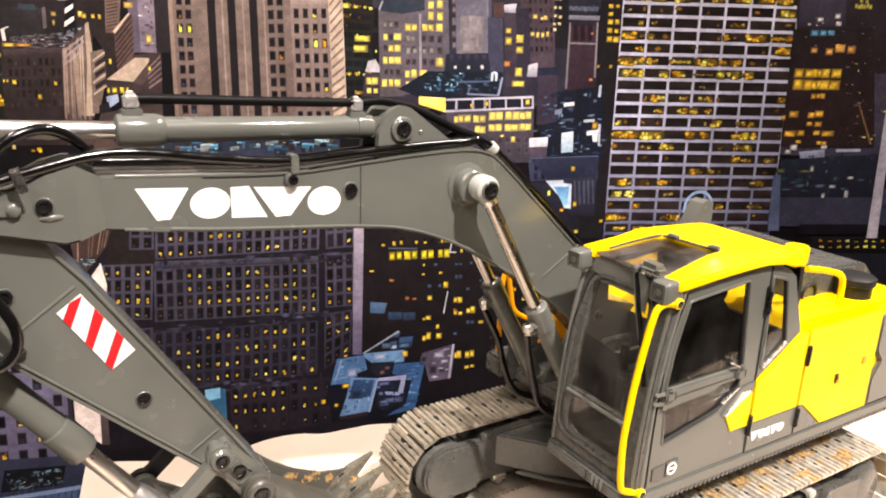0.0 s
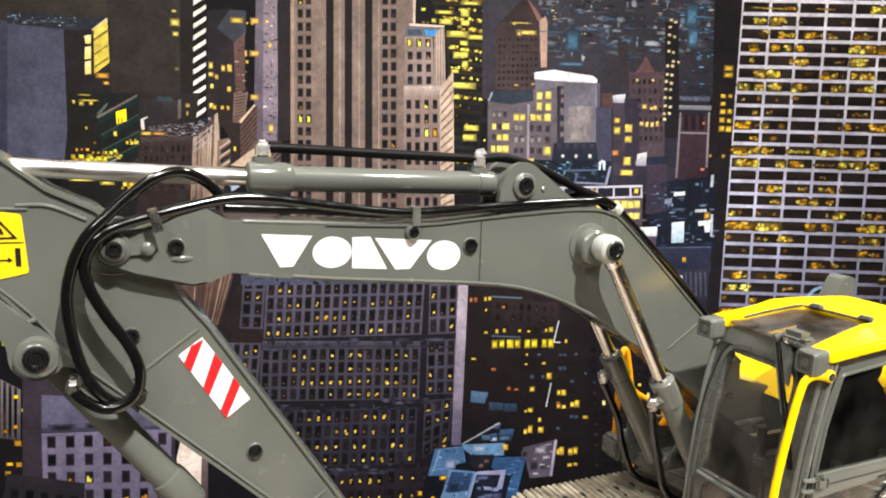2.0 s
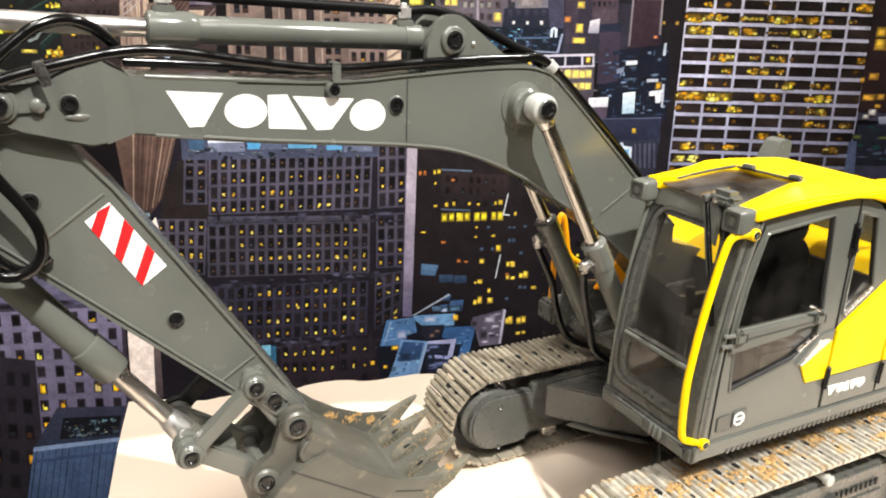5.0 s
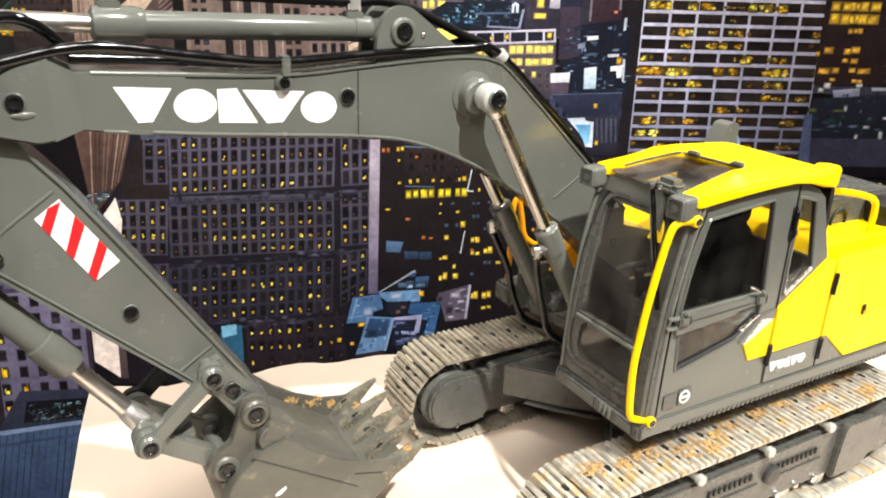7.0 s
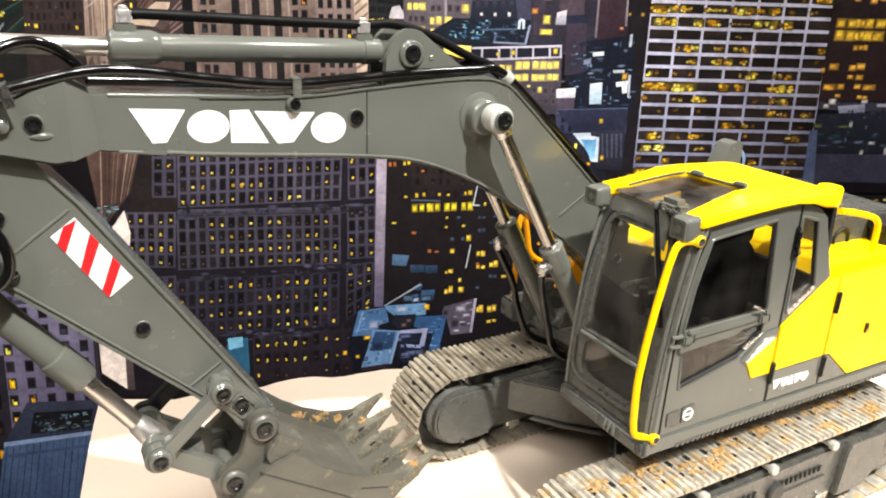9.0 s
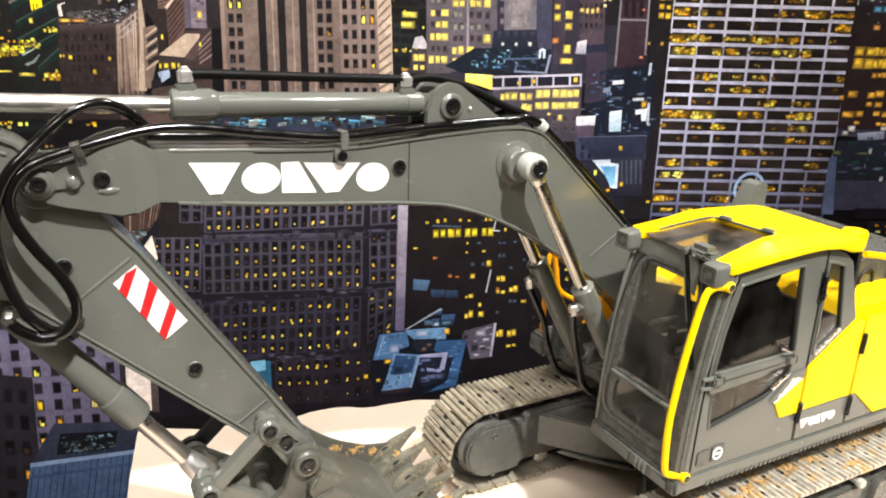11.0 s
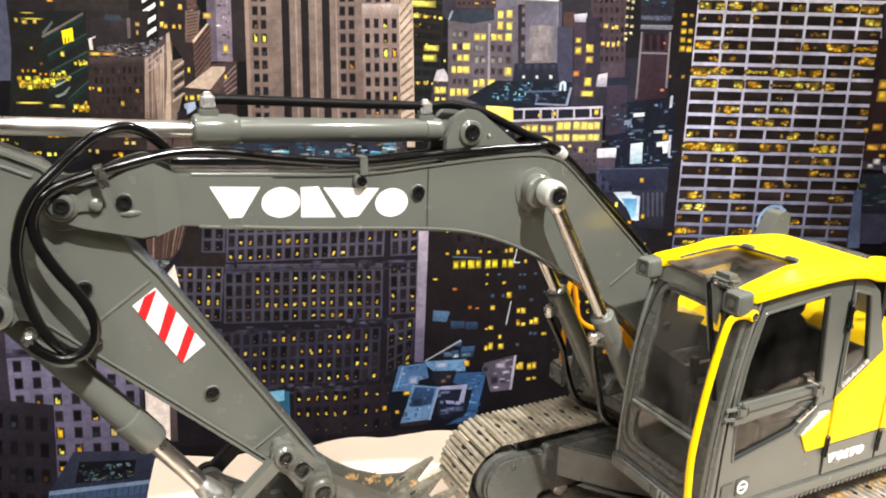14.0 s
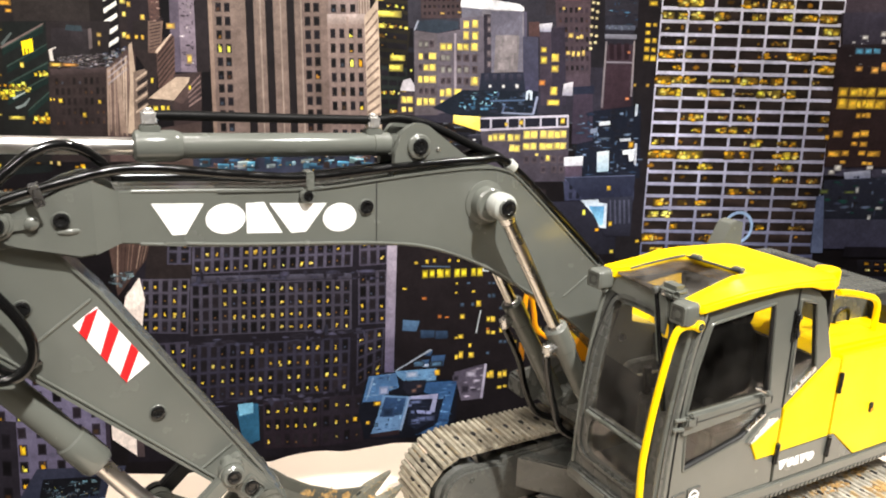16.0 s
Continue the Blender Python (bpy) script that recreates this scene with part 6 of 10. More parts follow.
glows([(84.82, 5.26, 1.85, 0.82), (90.28, 4.91, 2.41, 0.54)], (100, 110, 60), (34, 36, 46))
patch([(86.0, -0.7), (110.1, -1.4), (109.7, -7.6), (86.2, -6.7)], (58, 58, 74), 'printed_wall', (54, 54, 72))
patch([(84.2, 3.9), (85.9, 4.1), (87.7, -7.7), (85.0, -7.6)], (74, 84, 112), 'printed_pier', (84, 94, 122))
patch([(92.5, -6.5), (109.6, -7.2), (109.8, -9.4), (92.6, -8.7)], (22, 20, 26), 'printed_recess')
patch([(108.6, 16.3), (110.6, 16.3), (112.9, -10.4), (110.1, -10.3)], (170, 164, 176), 'printed_pale_pier', (190, 184, 196))
patch([(-31.7, 13.0), (-2.4, 13.0), (-2.4, 8.2), (-31.9, 8.3)], (34, 36, 48), 'printed_roof', (50, 54, 72))
clutter([(-31.2, 12.9), (-4.3, 12.8), (-4.3, 10.5), (-31.3, 10.3)], 30, ((96, 170, 210), (60, 110, 150), (160, 210, 232), (40, 56, 78), (120, 90, 80), (28, 30, 42)), 3.2, 126)
patch([(-41.7, 7.6), (3.4, 7.2), (3.7, -44.9), (-45.9, -42.2)], (30, 27, 34), 'printed_block', (22, 19, 24))
patch([(-40.0, -3.2), (-36.4, 2.6), (-32.2, 2.6), (-33.3, -9.2), (-40.6, -8.1)], (36, 30, 30), 'printed_roof')
patch([(-46.6, 6.8), (-36.8, 6.7), (-40.3, -5.1), (-45.1, -11.1)], (92, 72, 64), 'printed_wing', (64, 48, 44))
bands([(-37.2, 6.7), (-40.7, -5.3), (-45.5, -9.9), (-44.2, 6.8)], 9, ((140, 118, 104), (112, 90, 80), (58, 44, 42)), 0.28, 0, seed=18)
facade([(-36.0, 5.2), (-32.4, 5.2), (-33.2, -6.0), (-37.0, -5.9)], (76, 71, 84), 2, 5, (0.6, 0.74), 0.0, seed=61, mask=('..', 'l.', '.l', '..', '..'), low=(65, 62, 76), margin=0.004, jitter=0.05, dark=(22, 19, 22), glow=((236, 198, 60), (206, 164, 46), (244, 216, 104)), bulbs=True)
facade([(-32.3, 4.5), (-5.7, 4.9), (-6.2, -7.3), (-33.1, -7.8)], (82, 77, 93), 17, 5, (0.60, 0.76), 0.07, seed=62, mask=('.........l.......', '.bl..............', '..bb.l..ll.l.l.l.', '.ll..bfbb......l.', 'llllll.l.l.lf....'), low=(70, 66, 80), margin=0.004, jitter=0.05, dark=(22, 19, 22), glow=((236, 198, 60), (206, 164, 46), (244, 216, 104)), bulbs=True)
facade([(-5.0, 4.5), (-0.1, 4.7), (-0.0, -7.1), (-5.0, -7.3)], (84, 78, 93), 3, 4, (0.62, 0.76), 0.04, seed=63, mask=('...', 'l..', 'l.l', '..l'), low=(70, 65, 79), margin=0.004, jitter=0.05, dark=(22, 19, 22), glow=((236, 198, 60), (206, 164, 46), (244, 216, 104)), bulbs=True)
patch([(-33.2, -8.1), (-6.4, -8.5), (-6.3, -9.5), (-33.5, -9.2)], (72, 70, 84), 'printed_ledge', (52, 49, 58))
facade([(-41.3, -8.3), (-33.5, -8.5), (-34.4, -18.4), (-42.0, -17.9)], (76, 71, 83), 5, 4, (0.56, 0.74), 0.25, seed=64, mask=('lb.ll', '...l.', 'bblff', 'lb.l.'), low=(56, 53, 65), margin=0.004, jitter=0.05, dark=(22, 19, 22), glow=((236, 198, 60), (206, 164, 46), (244, 216, 104)), bulbs=True)
facade([(-33.5, -9.3), (-6.3, -9.6), (-6.4, -19.1), (-34.0, -18.9)], (66, 62, 74), 17, 4, (0.60, 0.76), 0.17, seed=65, mask=('...bb..b.ll...ll.', '...b.l.l.l.l.lb..', '....fbbffbbl.ff.l', '.......l.lbbl..lb'), low=(57, 54, 65), margin=0.004, jitter=0.05, dark=(22, 19, 22), glow=((236, 198, 60), (206, 164, 46), (244, 216, 104)), bulbs=True)
facade([(-5.2, -8.3), (-0.1, -8.1), (-0.1, -18.2), (-5.2, -18.3)], (75, 70, 83), 3, 4, (0.62, 0.76), 0.11, seed=66, mask=('...', '...', 'l.b', 'l.b'), low=(63, 60, 76), margin=0.004, jitter=0.05, dark=(22, 19, 22), glow=((236, 198, 60), (206, 164, 46), (244, 216, 104)), bulbs=True)
facade([(-39.7, -19.9), (-34.4, -19.8), (-35.3, -30.4), (-38.3, -30.8)], (56, 52, 65), 3, 4, (0.5, 0.7), 0.4, seed=67, mask=('.lb', 'b.l', 'lb.', '..l'), low=(41, 36, 46), margin=0.004, jitter=0.05, dark=(22, 19, 22), glow=((236, 198, 60), (206, 164, 46), (244, 216, 104)), bulbs=True)
facade([(-34.4, -20.6), (-6.6, -20.6), (-6.9, -31.2), (-35.2, -31.3)], (44, 42, 55), 17, 4, (0.58, 0.74), 0.23, seed=68, mask=('.....bbb...bbb.l.', 'l.bbl...bbb.l.ll.', '.l.bl.ffb.bf..fb.', '.bl.l.bbl.lblb..b'), low=(38, 35, 46), margin=0.004, jitter=0.05, dark=(22, 19, 22), glow=((236, 198, 60), (206, 164, 46), (244, 216, 104)), bulbs=True)
facade([(-5.4, -19.4), (-0.4, -19.0), (-0.8, -27.0), (-5.6, -30.4)], (60, 57, 72), 3, 4, (0.62, 0.74), 0.15, seed=69, mask=('l.b', '.ll', '...', '..b'), low=(43, 40, 52), margin=0.004, jitter=0.05, dark=(22, 19, 22), glow=((236, 198, 60), (206, 164, 46), (244, 216, 104)), bulbs=True)
facade([(-22.4, -32.3), (-12.2, -32.3), (-12.5, -42.1), (-22.5, -41.6)], (37, 31, 39), 6, 3, (0.52, 0.64), 0.5, seed=70, mask=('bblbfb', 'bblllb', 'l.....'), low=(34, 26, 32), margin=0.004, jitter=0.05, dark=(22, 19, 22), glow=((236, 198, 60), (206, 164, 46), (244, 216, 104)), bulbs=True)
facade([(-12.0, -32.0), (-4.2, -32.0), (-4.5, -41.6), (-12.3, -42.1)], (36, 31, 39), 4, 3, (0.5, 0.6), 0.25, seed=71, mask=('.bl.', '.ll.', '.l..'), low=(29, 23, 30), margin=0.004, jitter=0.05, dark=(22, 19, 22), glow=((236, 198, 60), (206, 164, 46), (244, 216, 104)), bulbs=True)
for corners, seed in (([(-33.4, -7.9), (-0.2, -7.9), (-0.2, -9.9), (-33.6, -9.9)], 311), ([(-34.2, -19.2), (-0.3, -18.8), (-0.4, -21.0), (-34.4, -21.2)], 312), ([(-35.2, -31.0), (-5.5, -31.0), (-5.5, -33.0), (-35.2, -33.0)], 313)):
    streaks(corners, 40, ((64, 62, 80), (52, 52, 68), (30, 27, 34), (44, 42, 54)), 1.8, seed, (40, 37, 46))
patch([(0.1, 10.0), (1.9, 10.0), (1.3, -28.0), (-0.4, -27.9)], (186, 174, 186), 'printed_pier', (84, 78, 104))
patch([(-36.5, 6.2), (-5.0, 5.9), (-4.9, 1.8), (-36.6, 1.5)], (54, 58, 76), 'printed_roof', (70, 74, 94))
patch([(-32.3, 6.1), (-26.7, 6.0), (-26.7, 4.3), (-32.4, 4.3)], (206, 212, 224), 'printed_roof_box')
patch([(-32.4, 4.3), (-26.7, 4.2), (-26.7, 2.8), (-32.4, 2.8)], (112, 118, 140), 'printed_roof_box')
patch([(-26.3, 5.3), (-24.1, 5.2), (-24.1, 3.2), (-26.3, 3.2)], (80, 150, 196), 'printed_roof_box')
patch([(-23.9, 5.7), (-20.0, 5.6), (-20.0, 4.7), (-23.9, 4.7)], (150, 158, 176), 'printed_roof_box')
patch([(-23.9, 4.7), (-20.0, 4.7), (-20.0, 3.2), (-23.9, 3.2)], (84, 92, 114), 'printed_roof_box')
patch([(-19.8, 5.2), (-15.1, 5.1), (-15.1, 3.3), (-19.8, 3.3)], (96, 156, 196), 'printed_roof_box')
patch([(-13.6, 4.9), (-10.9, 4.9), (-10.9, 3.0), (-13.5, 3.0)], (90, 146, 188), 'printed_roof_box')
patch([(-10.7, 5.4), (-5.9, 5.3), (-5.9, 4.3), (-10.7, 4.3)], (172, 178, 194), 'printed_roof_box')
patch([(-10.7, 4.3), (-5.9, 4.2), (-5.9, 2.7), (-10.7, 2.7)], (100, 106, 128), 'printed_roof_box')
patch([(-35.3, 5.3), (-33.0, 5.2), (-33.0, 3.0), (-35.4, 3.0)], (60, 84, 110), 'printed_roof_box')
clutter([(-35.7, 4.0), (-5.9, 3.6), (-5.9, 2.0), (-35.7, 1.9)], 26, ((110, 130, 150), (60, 72, 96), (140, 150, 160), (40, 44, 58)), 1.4, 72)
patch([(1.8, 7.2), (28.5, 6.0), (32.0, -40.1), (1.3, -37.4)], (34, 28, 30), 'printed_block', (18, 15, 18))
facade([(6.0, -0.8), (18.0, -1.7), (18.0, -8.1), (6.1, -7.5)], (44, 36, 36), 8, 3, (0.45, 0.5), 0.0, seed=73, dark=(28, 22, 22), low=(30, 25, 27))
bands([(6.0, -0.4), (11.4, -0.7), (11.6, -8.3), (6.1, -7.7)], 1, ((84, 98, 116), (84, 98, 116)), 0.04, 0, seed=75)
patch([(6.1, -7.5), (11.4, -7.8), (11.4, -8.1), (6.1, -7.8)], (70, 82, 100), 'printed_ledge')
glows([(6.29, -8.41, 1.03, 1.50), (7.60, -8.36, 0.95, 1.49), (9.03, -8.41, 1.16, 1.50), (10.46, -8.36, 0.96, 1.50), (12.21, -8.42, 0.98, 1.51), (13.45, -8.36, 0.98, 1.51), (15.32, -8.42, 0.89, 1.41), (16.46, -8.36, 1.01, 1.52)], (255, 226, 50))
glows([(4.60, -0.57, 0.50, 0.80), (5.29, -0.48, 0.60, 0.81), (6.86, -6.47, 0.52, 0.74), (8.17, -6.31, 0.53, 0.74), (10.92, -6.50, 0.53, 0.54), (12.57, -6.66, 0.52, 0.43), (15.76, -6.45, 0.44, 0.64), (16.48, -6.16, 0.76, 0.86), (2.68, -11.60, 0.91, 0.36), (12.49, -10.96, 0.43, 0.44), (12.44, -12.76, 0.43, 0.34), (15.58, -12.58, 0.65, 0.46), (16.51, -14.67, 0.90, 1.14), (4.82, -2.76, 0.40, 0.41), (4.86, -6.82, 0.61, 0.43)], (246, 206, 60))
glows([(13.52, -17.15, 0.88, 0.92), (18.57, -17.85, 0.70, 1.04), (19.44, -17.89, 0.81, 1.05), (18.69, -20.54, 0.70, 0.83), (19.58, -20.81, 0.79, 0.61), (21.19, -20.23, 0.70, 0.94), (21.94, -19.93, 0.95, 1.30), (12.70, -21.54, 0.55, 0.48), (13.33, -21.13, 0.99, 0.84), (15.33, -23.05, 0.57, 0.83), (12.81, -25.17, 0.57, 0.95), (13.55, -24.53, 0.80, 1.42), (15.40, -24.88, 1.02, 1.09), (19.09, -29.18, 0.61, 1.11), (19.63, -28.87, 0.85, 1.48), (21.31, -29.11, 0.86, 1.36)], (255, 214, 70))
glows([(22.20, -28.93, 0.86, 1.37), (21.24, -32.07, 0.94, 0.67), (22.48, -32.04, 0.71, 0.54), (23.64, -22.87, 1.04, 0.63), (26.98, -24.46, 0.76, 1.21), (27.69, -24.96, 0.73, 0.75), (19.51, -8.47, 0.46, 0.65), (23.65, -8.30, 0.70, 0.88)], (255, 214, 70))
glows([(9.31, -17.04, 0.75, 0.70), (10.58, -17.44, 0.85, 0.37), (6.36, -13.56, 0.82, 0.47), (18.57, -20.08, 0.67, 0.49), (7.80, -2.24, 0.61, 0.42), (2.05, -0.70, 0.50, 0.81), (2.84, -0.72, 0.59, 0.81)], (190, 110, 50))
glows([(18.58, -11.09, 0.55, 0.46), (19.33, -11.12, 0.66, 0.46), (18.69, -13.47, 0.57, 0.68), (19.44, -13.39, 0.68, 0.80), (21.45, -10.99, 0.56, 0.46), (14.57, -10.93, 0.65, 0.46), (21.21, -22.72, 0.69, 0.62), (22.09, -22.77, 0.70, 0.62), (18.78, -24.86, 0.69, 0.62), (13.45, -14.96, 0.76, 0.69), (15.57, -14.96, 0.55, 0.68), (20.96, -15.98, 0.68, 0.59), (23.49, -14.56, 0.68, 0.58)], (66, 84, 106))
patch([(18.1, -5.0), (18.3, -5.0), (17.6, -8.9), (17.4, -8.9)], (196, 204, 208), 'printed_pipe')
patch([(17.3, -16.5), (17.5, -16.5), (16.8, -21.0), (16.6, -21.0)], (196, 204, 208), 'printed_pipe')
patch([(17.4, -8.8), (18.7, -8.9), (18.7, -9.1), (17.4, -9.0)], (196, 204, 208), 'printed_pipe')
facade([(22.7, -2.0), (35.7, -2.8), (38.8, -35.6), (25.8, -34.6)], (28, 24, 28), 7, 15, (0.5, 0.5), 0.16, seed=78)
patch([(2.9, -17.7), (6.0, -18.1), (5.4, -20.1), (2.8, -19.8)], (80, 108, 140), 'printed_roof', (60, 84, 112))
patch([(6.2, -19.9), (8.8, -20.1), (8.8, -21.5), (6.2, -21.5)], (46, 64, 88), 'printed_roof', (30, 42, 60))
patch([(9.0, -20.2), (11.3, -20.3), (11.3, -21.8), (9.0, -21.8)], (46, 64, 88), 'printed_roof', (30, 42, 60))
patch([(8.4, -25.1), (11.0, -25.1), (10.6, -27.3), (8.1, -27.1)], (54, 80, 116), 'printed_roof', (38, 56, 84))
patch([(6.5, -25.9), (8.0, -25.8), (7.6, -27.1), (6.2, -27.0)], (54, 80, 116), 'printed_roof', (38, 56, 84))
patch([(7.3, -24.1), (8.6, -24.0), (8.2, -25.1), (7.0, -25.0)], (54, 80, 116), 'printed_roof', (38, 56, 84))
patch([(-3.8, -29.0), (13.7, -30.2), (13.3, -39.6), (8.2, -42.0), (-4.1, -41.2), (-5.2, -35.4)], (15, 17, 25), 'printed_blue_roof')
patch([(-3.3, -28.5), (1.8, -28.1), (2.3, -31.1), (-0.4, -32.0), (-1.0, -33.6), (-4.5, -33.6)], (67, 100, 141), 'printed_blue_roof', (83, 115, 155))
patch([(-2.7, -28.8), (-2.3, -28.8), (-3.3, -32.5), (-3.9, -33.4)], (112, 136, 168), 'printed_blue_roof')
patch([(1.6, -27.8), (9.4, -27.7), (9.3, -30.1), (6.1, -30.3), (3.2, -29.8), (2.0, -28.8)], (89, 126, 162), 'printed_blue_roof')
streaks([(-3.1, -28.1), (9.3, -27.9), (9.0, -30.0), (-3.8, -32.8)], 34, ((120, 152, 183), (96, 133, 168), (68, 100, 137), (152, 168, 191), (48, 72, 106)), 1.1, 301, (67, 95, 132))
glows([(3.71, -28.11, 2.01, 1.05), (6.74, -26.66, 1.08, 0.60)], (171, 176, 196), (96, 130, 167))
patch([(3.0, -29.8), (7.5, -29.9), (6.6, -32.4), (4.0, -32.7), (3.0, -31.4)], (26, 27, 37), 'printed_blue_roof')
glows([(5.69, -30.81, 0.87, 0.60), (4.70, -31.59, 0.88, 0.76)], (112, 84, 74), (30, 30, 40))
glows([(-1.33, -30.77, 1.63, 1.49)], (156, 161, 188), (72, 98, 137))
patch([(7.5, -30.4), (13.4, -30.5), (11.6, -40.3), (5.6, -41.3), (6.3, -40.5), (9.2, -39.7), (10.8, -34.1), (7.0, -32.4)], (48, 80, 122), 'printed_blue_roof', (56, 94, 141))
streaks([(7.9, -30.5), (13.0, -30.8), (11.5, -39.9), (9.6, -39.3)], 26, ((72, 110, 155), (40, 66, 104), (88, 124, 164), (32, 53, 85)), 1.3, 302, (46, 74, 114))
patch([(10.0, -34.0), (10.9, -34.0), (9.8, -39.0), (6.0, -41.3), (5.5, -40.8), (9.2, -38.7)], (18, 22, 34), 'printed_blue_roof')
patch([(4.4, -32.9), (9.9, -33.0), (9.6, -38.1), (5.6, -40.2), (4.0, -38.9), (4.3, -35.4)], (22, 26, 39), 'printed_blue_roof')
patch([(4.4, -33.1), (9.8, -32.9), (9.7, -33.9), (4.4, -33.7)], (152, 153, 185), 'printed_blue_roof', (128, 133, 168))
patch([(9.0, -33.0), (9.8, -32.9), (9.2, -36.7), (8.2, -36.5)], (152, 153, 185), 'printed_blue_roof', (131, 136, 170))
patch([(5.7, -36.0), (8.9, -36.5), (8.4, -37.1), (5.9, -36.7)], (120, 126, 164), 'printed_blue_roof')
glows([(4.39, -33.98, 2.18, 0.70), (4.01, -34.62, 0.80, 0.68), (4.65, -36.07, 0.66, 0.60), (5.72, -37.46, 3.31, 0.96), (4.76, -37.90, 1.61, 1.00)], (96, 107, 147), (22, 26, 39))
streaks([(4.6, -34.0), (8.0, -34.2), (7.7, -38.0), (5.2, -39.8)], 16, ((56, 63, 90), (40, 50, 70), (14, 16, 24)), 0.9, 303, (22, 26, 39))
patch([(-0.7, -32.4), (4.3, -33.1), (2.8, -40.0), (-2.9, -40.3), (-1.7, -36.7)], (89, 120, 157), 'printed_blue_roof', (94, 130, 164))
patch([(-0.2, -32.9), (3.7, -33.4), (2.9, -36.8), (-1.3, -36.8)], (41, 63, 98), 'printed_blue_roof', (30, 50, 78))
streaks([(-0.4, -33.1), (3.9, -33.5), (2.5, -39.5), (-2.1, -39.8)], 20, ((76, 110, 149), (48, 72, 108), (104, 138, 170), (24, 38, 58)), 1.4, 304, (67, 92, 127))
glows([(-0.77, -35.17, 2.16, 1.72)], (22, 34, 54), (48, 69, 103))
patch([(-3.0, -40.3), (2.5, -39.8), (2.4, -40.8), (-3.0, -41.0)], (38, 28, 32), 'printed_blue_roof')
patch([(4.1, -33.2), (4.5, -33.2), (2.9, -40.0), (2.5, -39.9)], (124, 145, 178), 'printed_blue_roof')
patch([(1.3, -27.8), (8.1, -23.7), (8.4, -24.0), (1.9, -27.7)], (140, 148, 162), 'printed_ramp')
glows([(-2.05, -27.76, 0.70, 0.42), (-2.37, -33.62, 1.28, 0.87), (9.06, -28.02, 0.90, 1.06), (-3.83, -37.56, 0.71, 0.68), (-6.26, -36.51, 0.77, 0.84)], (244, 190, 50))
glows([(-2.34, -38.10, 0.72, 0.77), (8.15, -26.25, 2.18, 1.04), (5.12, -26.11, 1.80, 0.94)], (72, 103, 131))
patch([(12.7, -28.7), (18.9, -27.3), (18.4, -34.5), (14.3, -34.7)], (70, 64, 78), 'printed_roof', (84, 78, 92))
streaks([(13.6, -28.8), (18.4, -27.9), (17.9, -33.9), (14.8, -34.1)], 26, ((150, 142, 158), (110, 104, 120), (50, 46, 58), (180, 176, 190)), 1.0, 305, (76, 70, 84))
patch([(18.6, -27.4), (19.1, -27.4), (18.5, -34.5), (18.0, -34.4)], (176, 170, 190), 'printed_parapet', (140, 134, 154))
glows([(15.18, -28.82, 1.73, 0.96), (16.53, -30.46, 1.36, 0.56)], (164, 158, 175), (100, 94, 108))
glows([(12.57, -29.36, 1.14, 1.16), (14.26, -31.53, 1.39, 1.66), (16.17, -32.36, 1.14, 0.63)], (34, 30, 40), (90, 84, 98))
patch([(-86.4, -3.4), (-69.9, -11.2), (-71.8, -42.3), (-89.6, -41.4)], (22, 20, 24), 'printed_block')
facade([(-80.3, -11.0), (-72.3, -16.0), (-72.9, -24.8), (-81.2, -23.6)], (120, 112, 116), 9, 1, (0.5, 0.95), 0.0, seed=81)
lights([(-74.9, -7.3), (-69.3, -16.0), (-71.2, -32.0), (-76.8, -34.8)], 22, (LIT, AMBER), 1.0, 82)
patch([(-71.7, -11.2), (-47.8, -16.5), (-48.7, -44.5), (-73.7, -43.2)], (58, 50, 60), 'printed_block', (40, 34, 44))
patch([(-69.1, -17.0), (-48.2, -18.1), (-48.4, -23.5), (-69.5, -23.4)], (96, 92, 116), 'printed_parapet', (84, 80, 104))
patch([(-69.5, -22.8), (-48.4, -22.9), (-48.4, -23.4), (-69.5, -23.4)], (60, 56, 74), 'printed_ledge')
glows([(-68.21, -22.19, 4.04, 1.21), (-62.39, -22.14, 2.12, 0.96), (-58.41, -22.05, 2.69, 0.98)], (30, 27, 34), (84, 80, 104))
facade([(-69.5, -23.7), (-48.6, -23.5), (-49.8, -50.4), (-70.4, -49.3)], (108, 102, 126), 7, 8, (0.42, 0.6), 0.16, seed=84, low=(84, 78, 100), margin=0.0, dark=(24, 20, 24))
clutter([(-67.1, -7.4), (-48.5, -11.5), (-48.8, -18.0), (-68.5, -17.0)], 26, ((110, 170, 190), (60, 84, 104), (40, 36, 44), (76, 64, 66)), 3.0, 85)
patch([(-43.9, -11.2), (-41.5, -7.9), (-40.9, -11.8), (-43.6, -29.1), (-44.4, -41.0), (-48.2, -37.4), (-47.9, -28.7)], (230, 214, 204), 'printed_white_gable')
patch([(-43.7, -26.9), (-42.7, -27.5), (-43.1, -41.3), (-44.4, -41.2)], (110, 96, 96), 'printed_wing', (60, 50, 52))
clutter([(-46.3, -6.8), (-42.8, -6.9), (-43.0, -9.4), (-46.6, -9.2)], 12, ((180, 206, 214), (120, 150, 160), (60, 70, 80)), 1.6, 86)
facade([(-75.4, -30.6), (-63.1, -32.8), (-65.1, -66.3), (-81.9, -63.7)], (40, 36, 44), 5, 6, (0.5, 0.5), 0.2, seed=87)
patch([(-60.8, -42.1), (-46.4, -42.8), (-48.3, -49.1), (-65.7, -50.0)], (46, 48, 64), 'printed_roof', (38, 42, 58))
patch([(-60.1, -44.2), (-50.5, -44.5), (-51.5, -48.3), (-61.2, -48.5)], (14, 15, 20), 'printed_roof_deck')
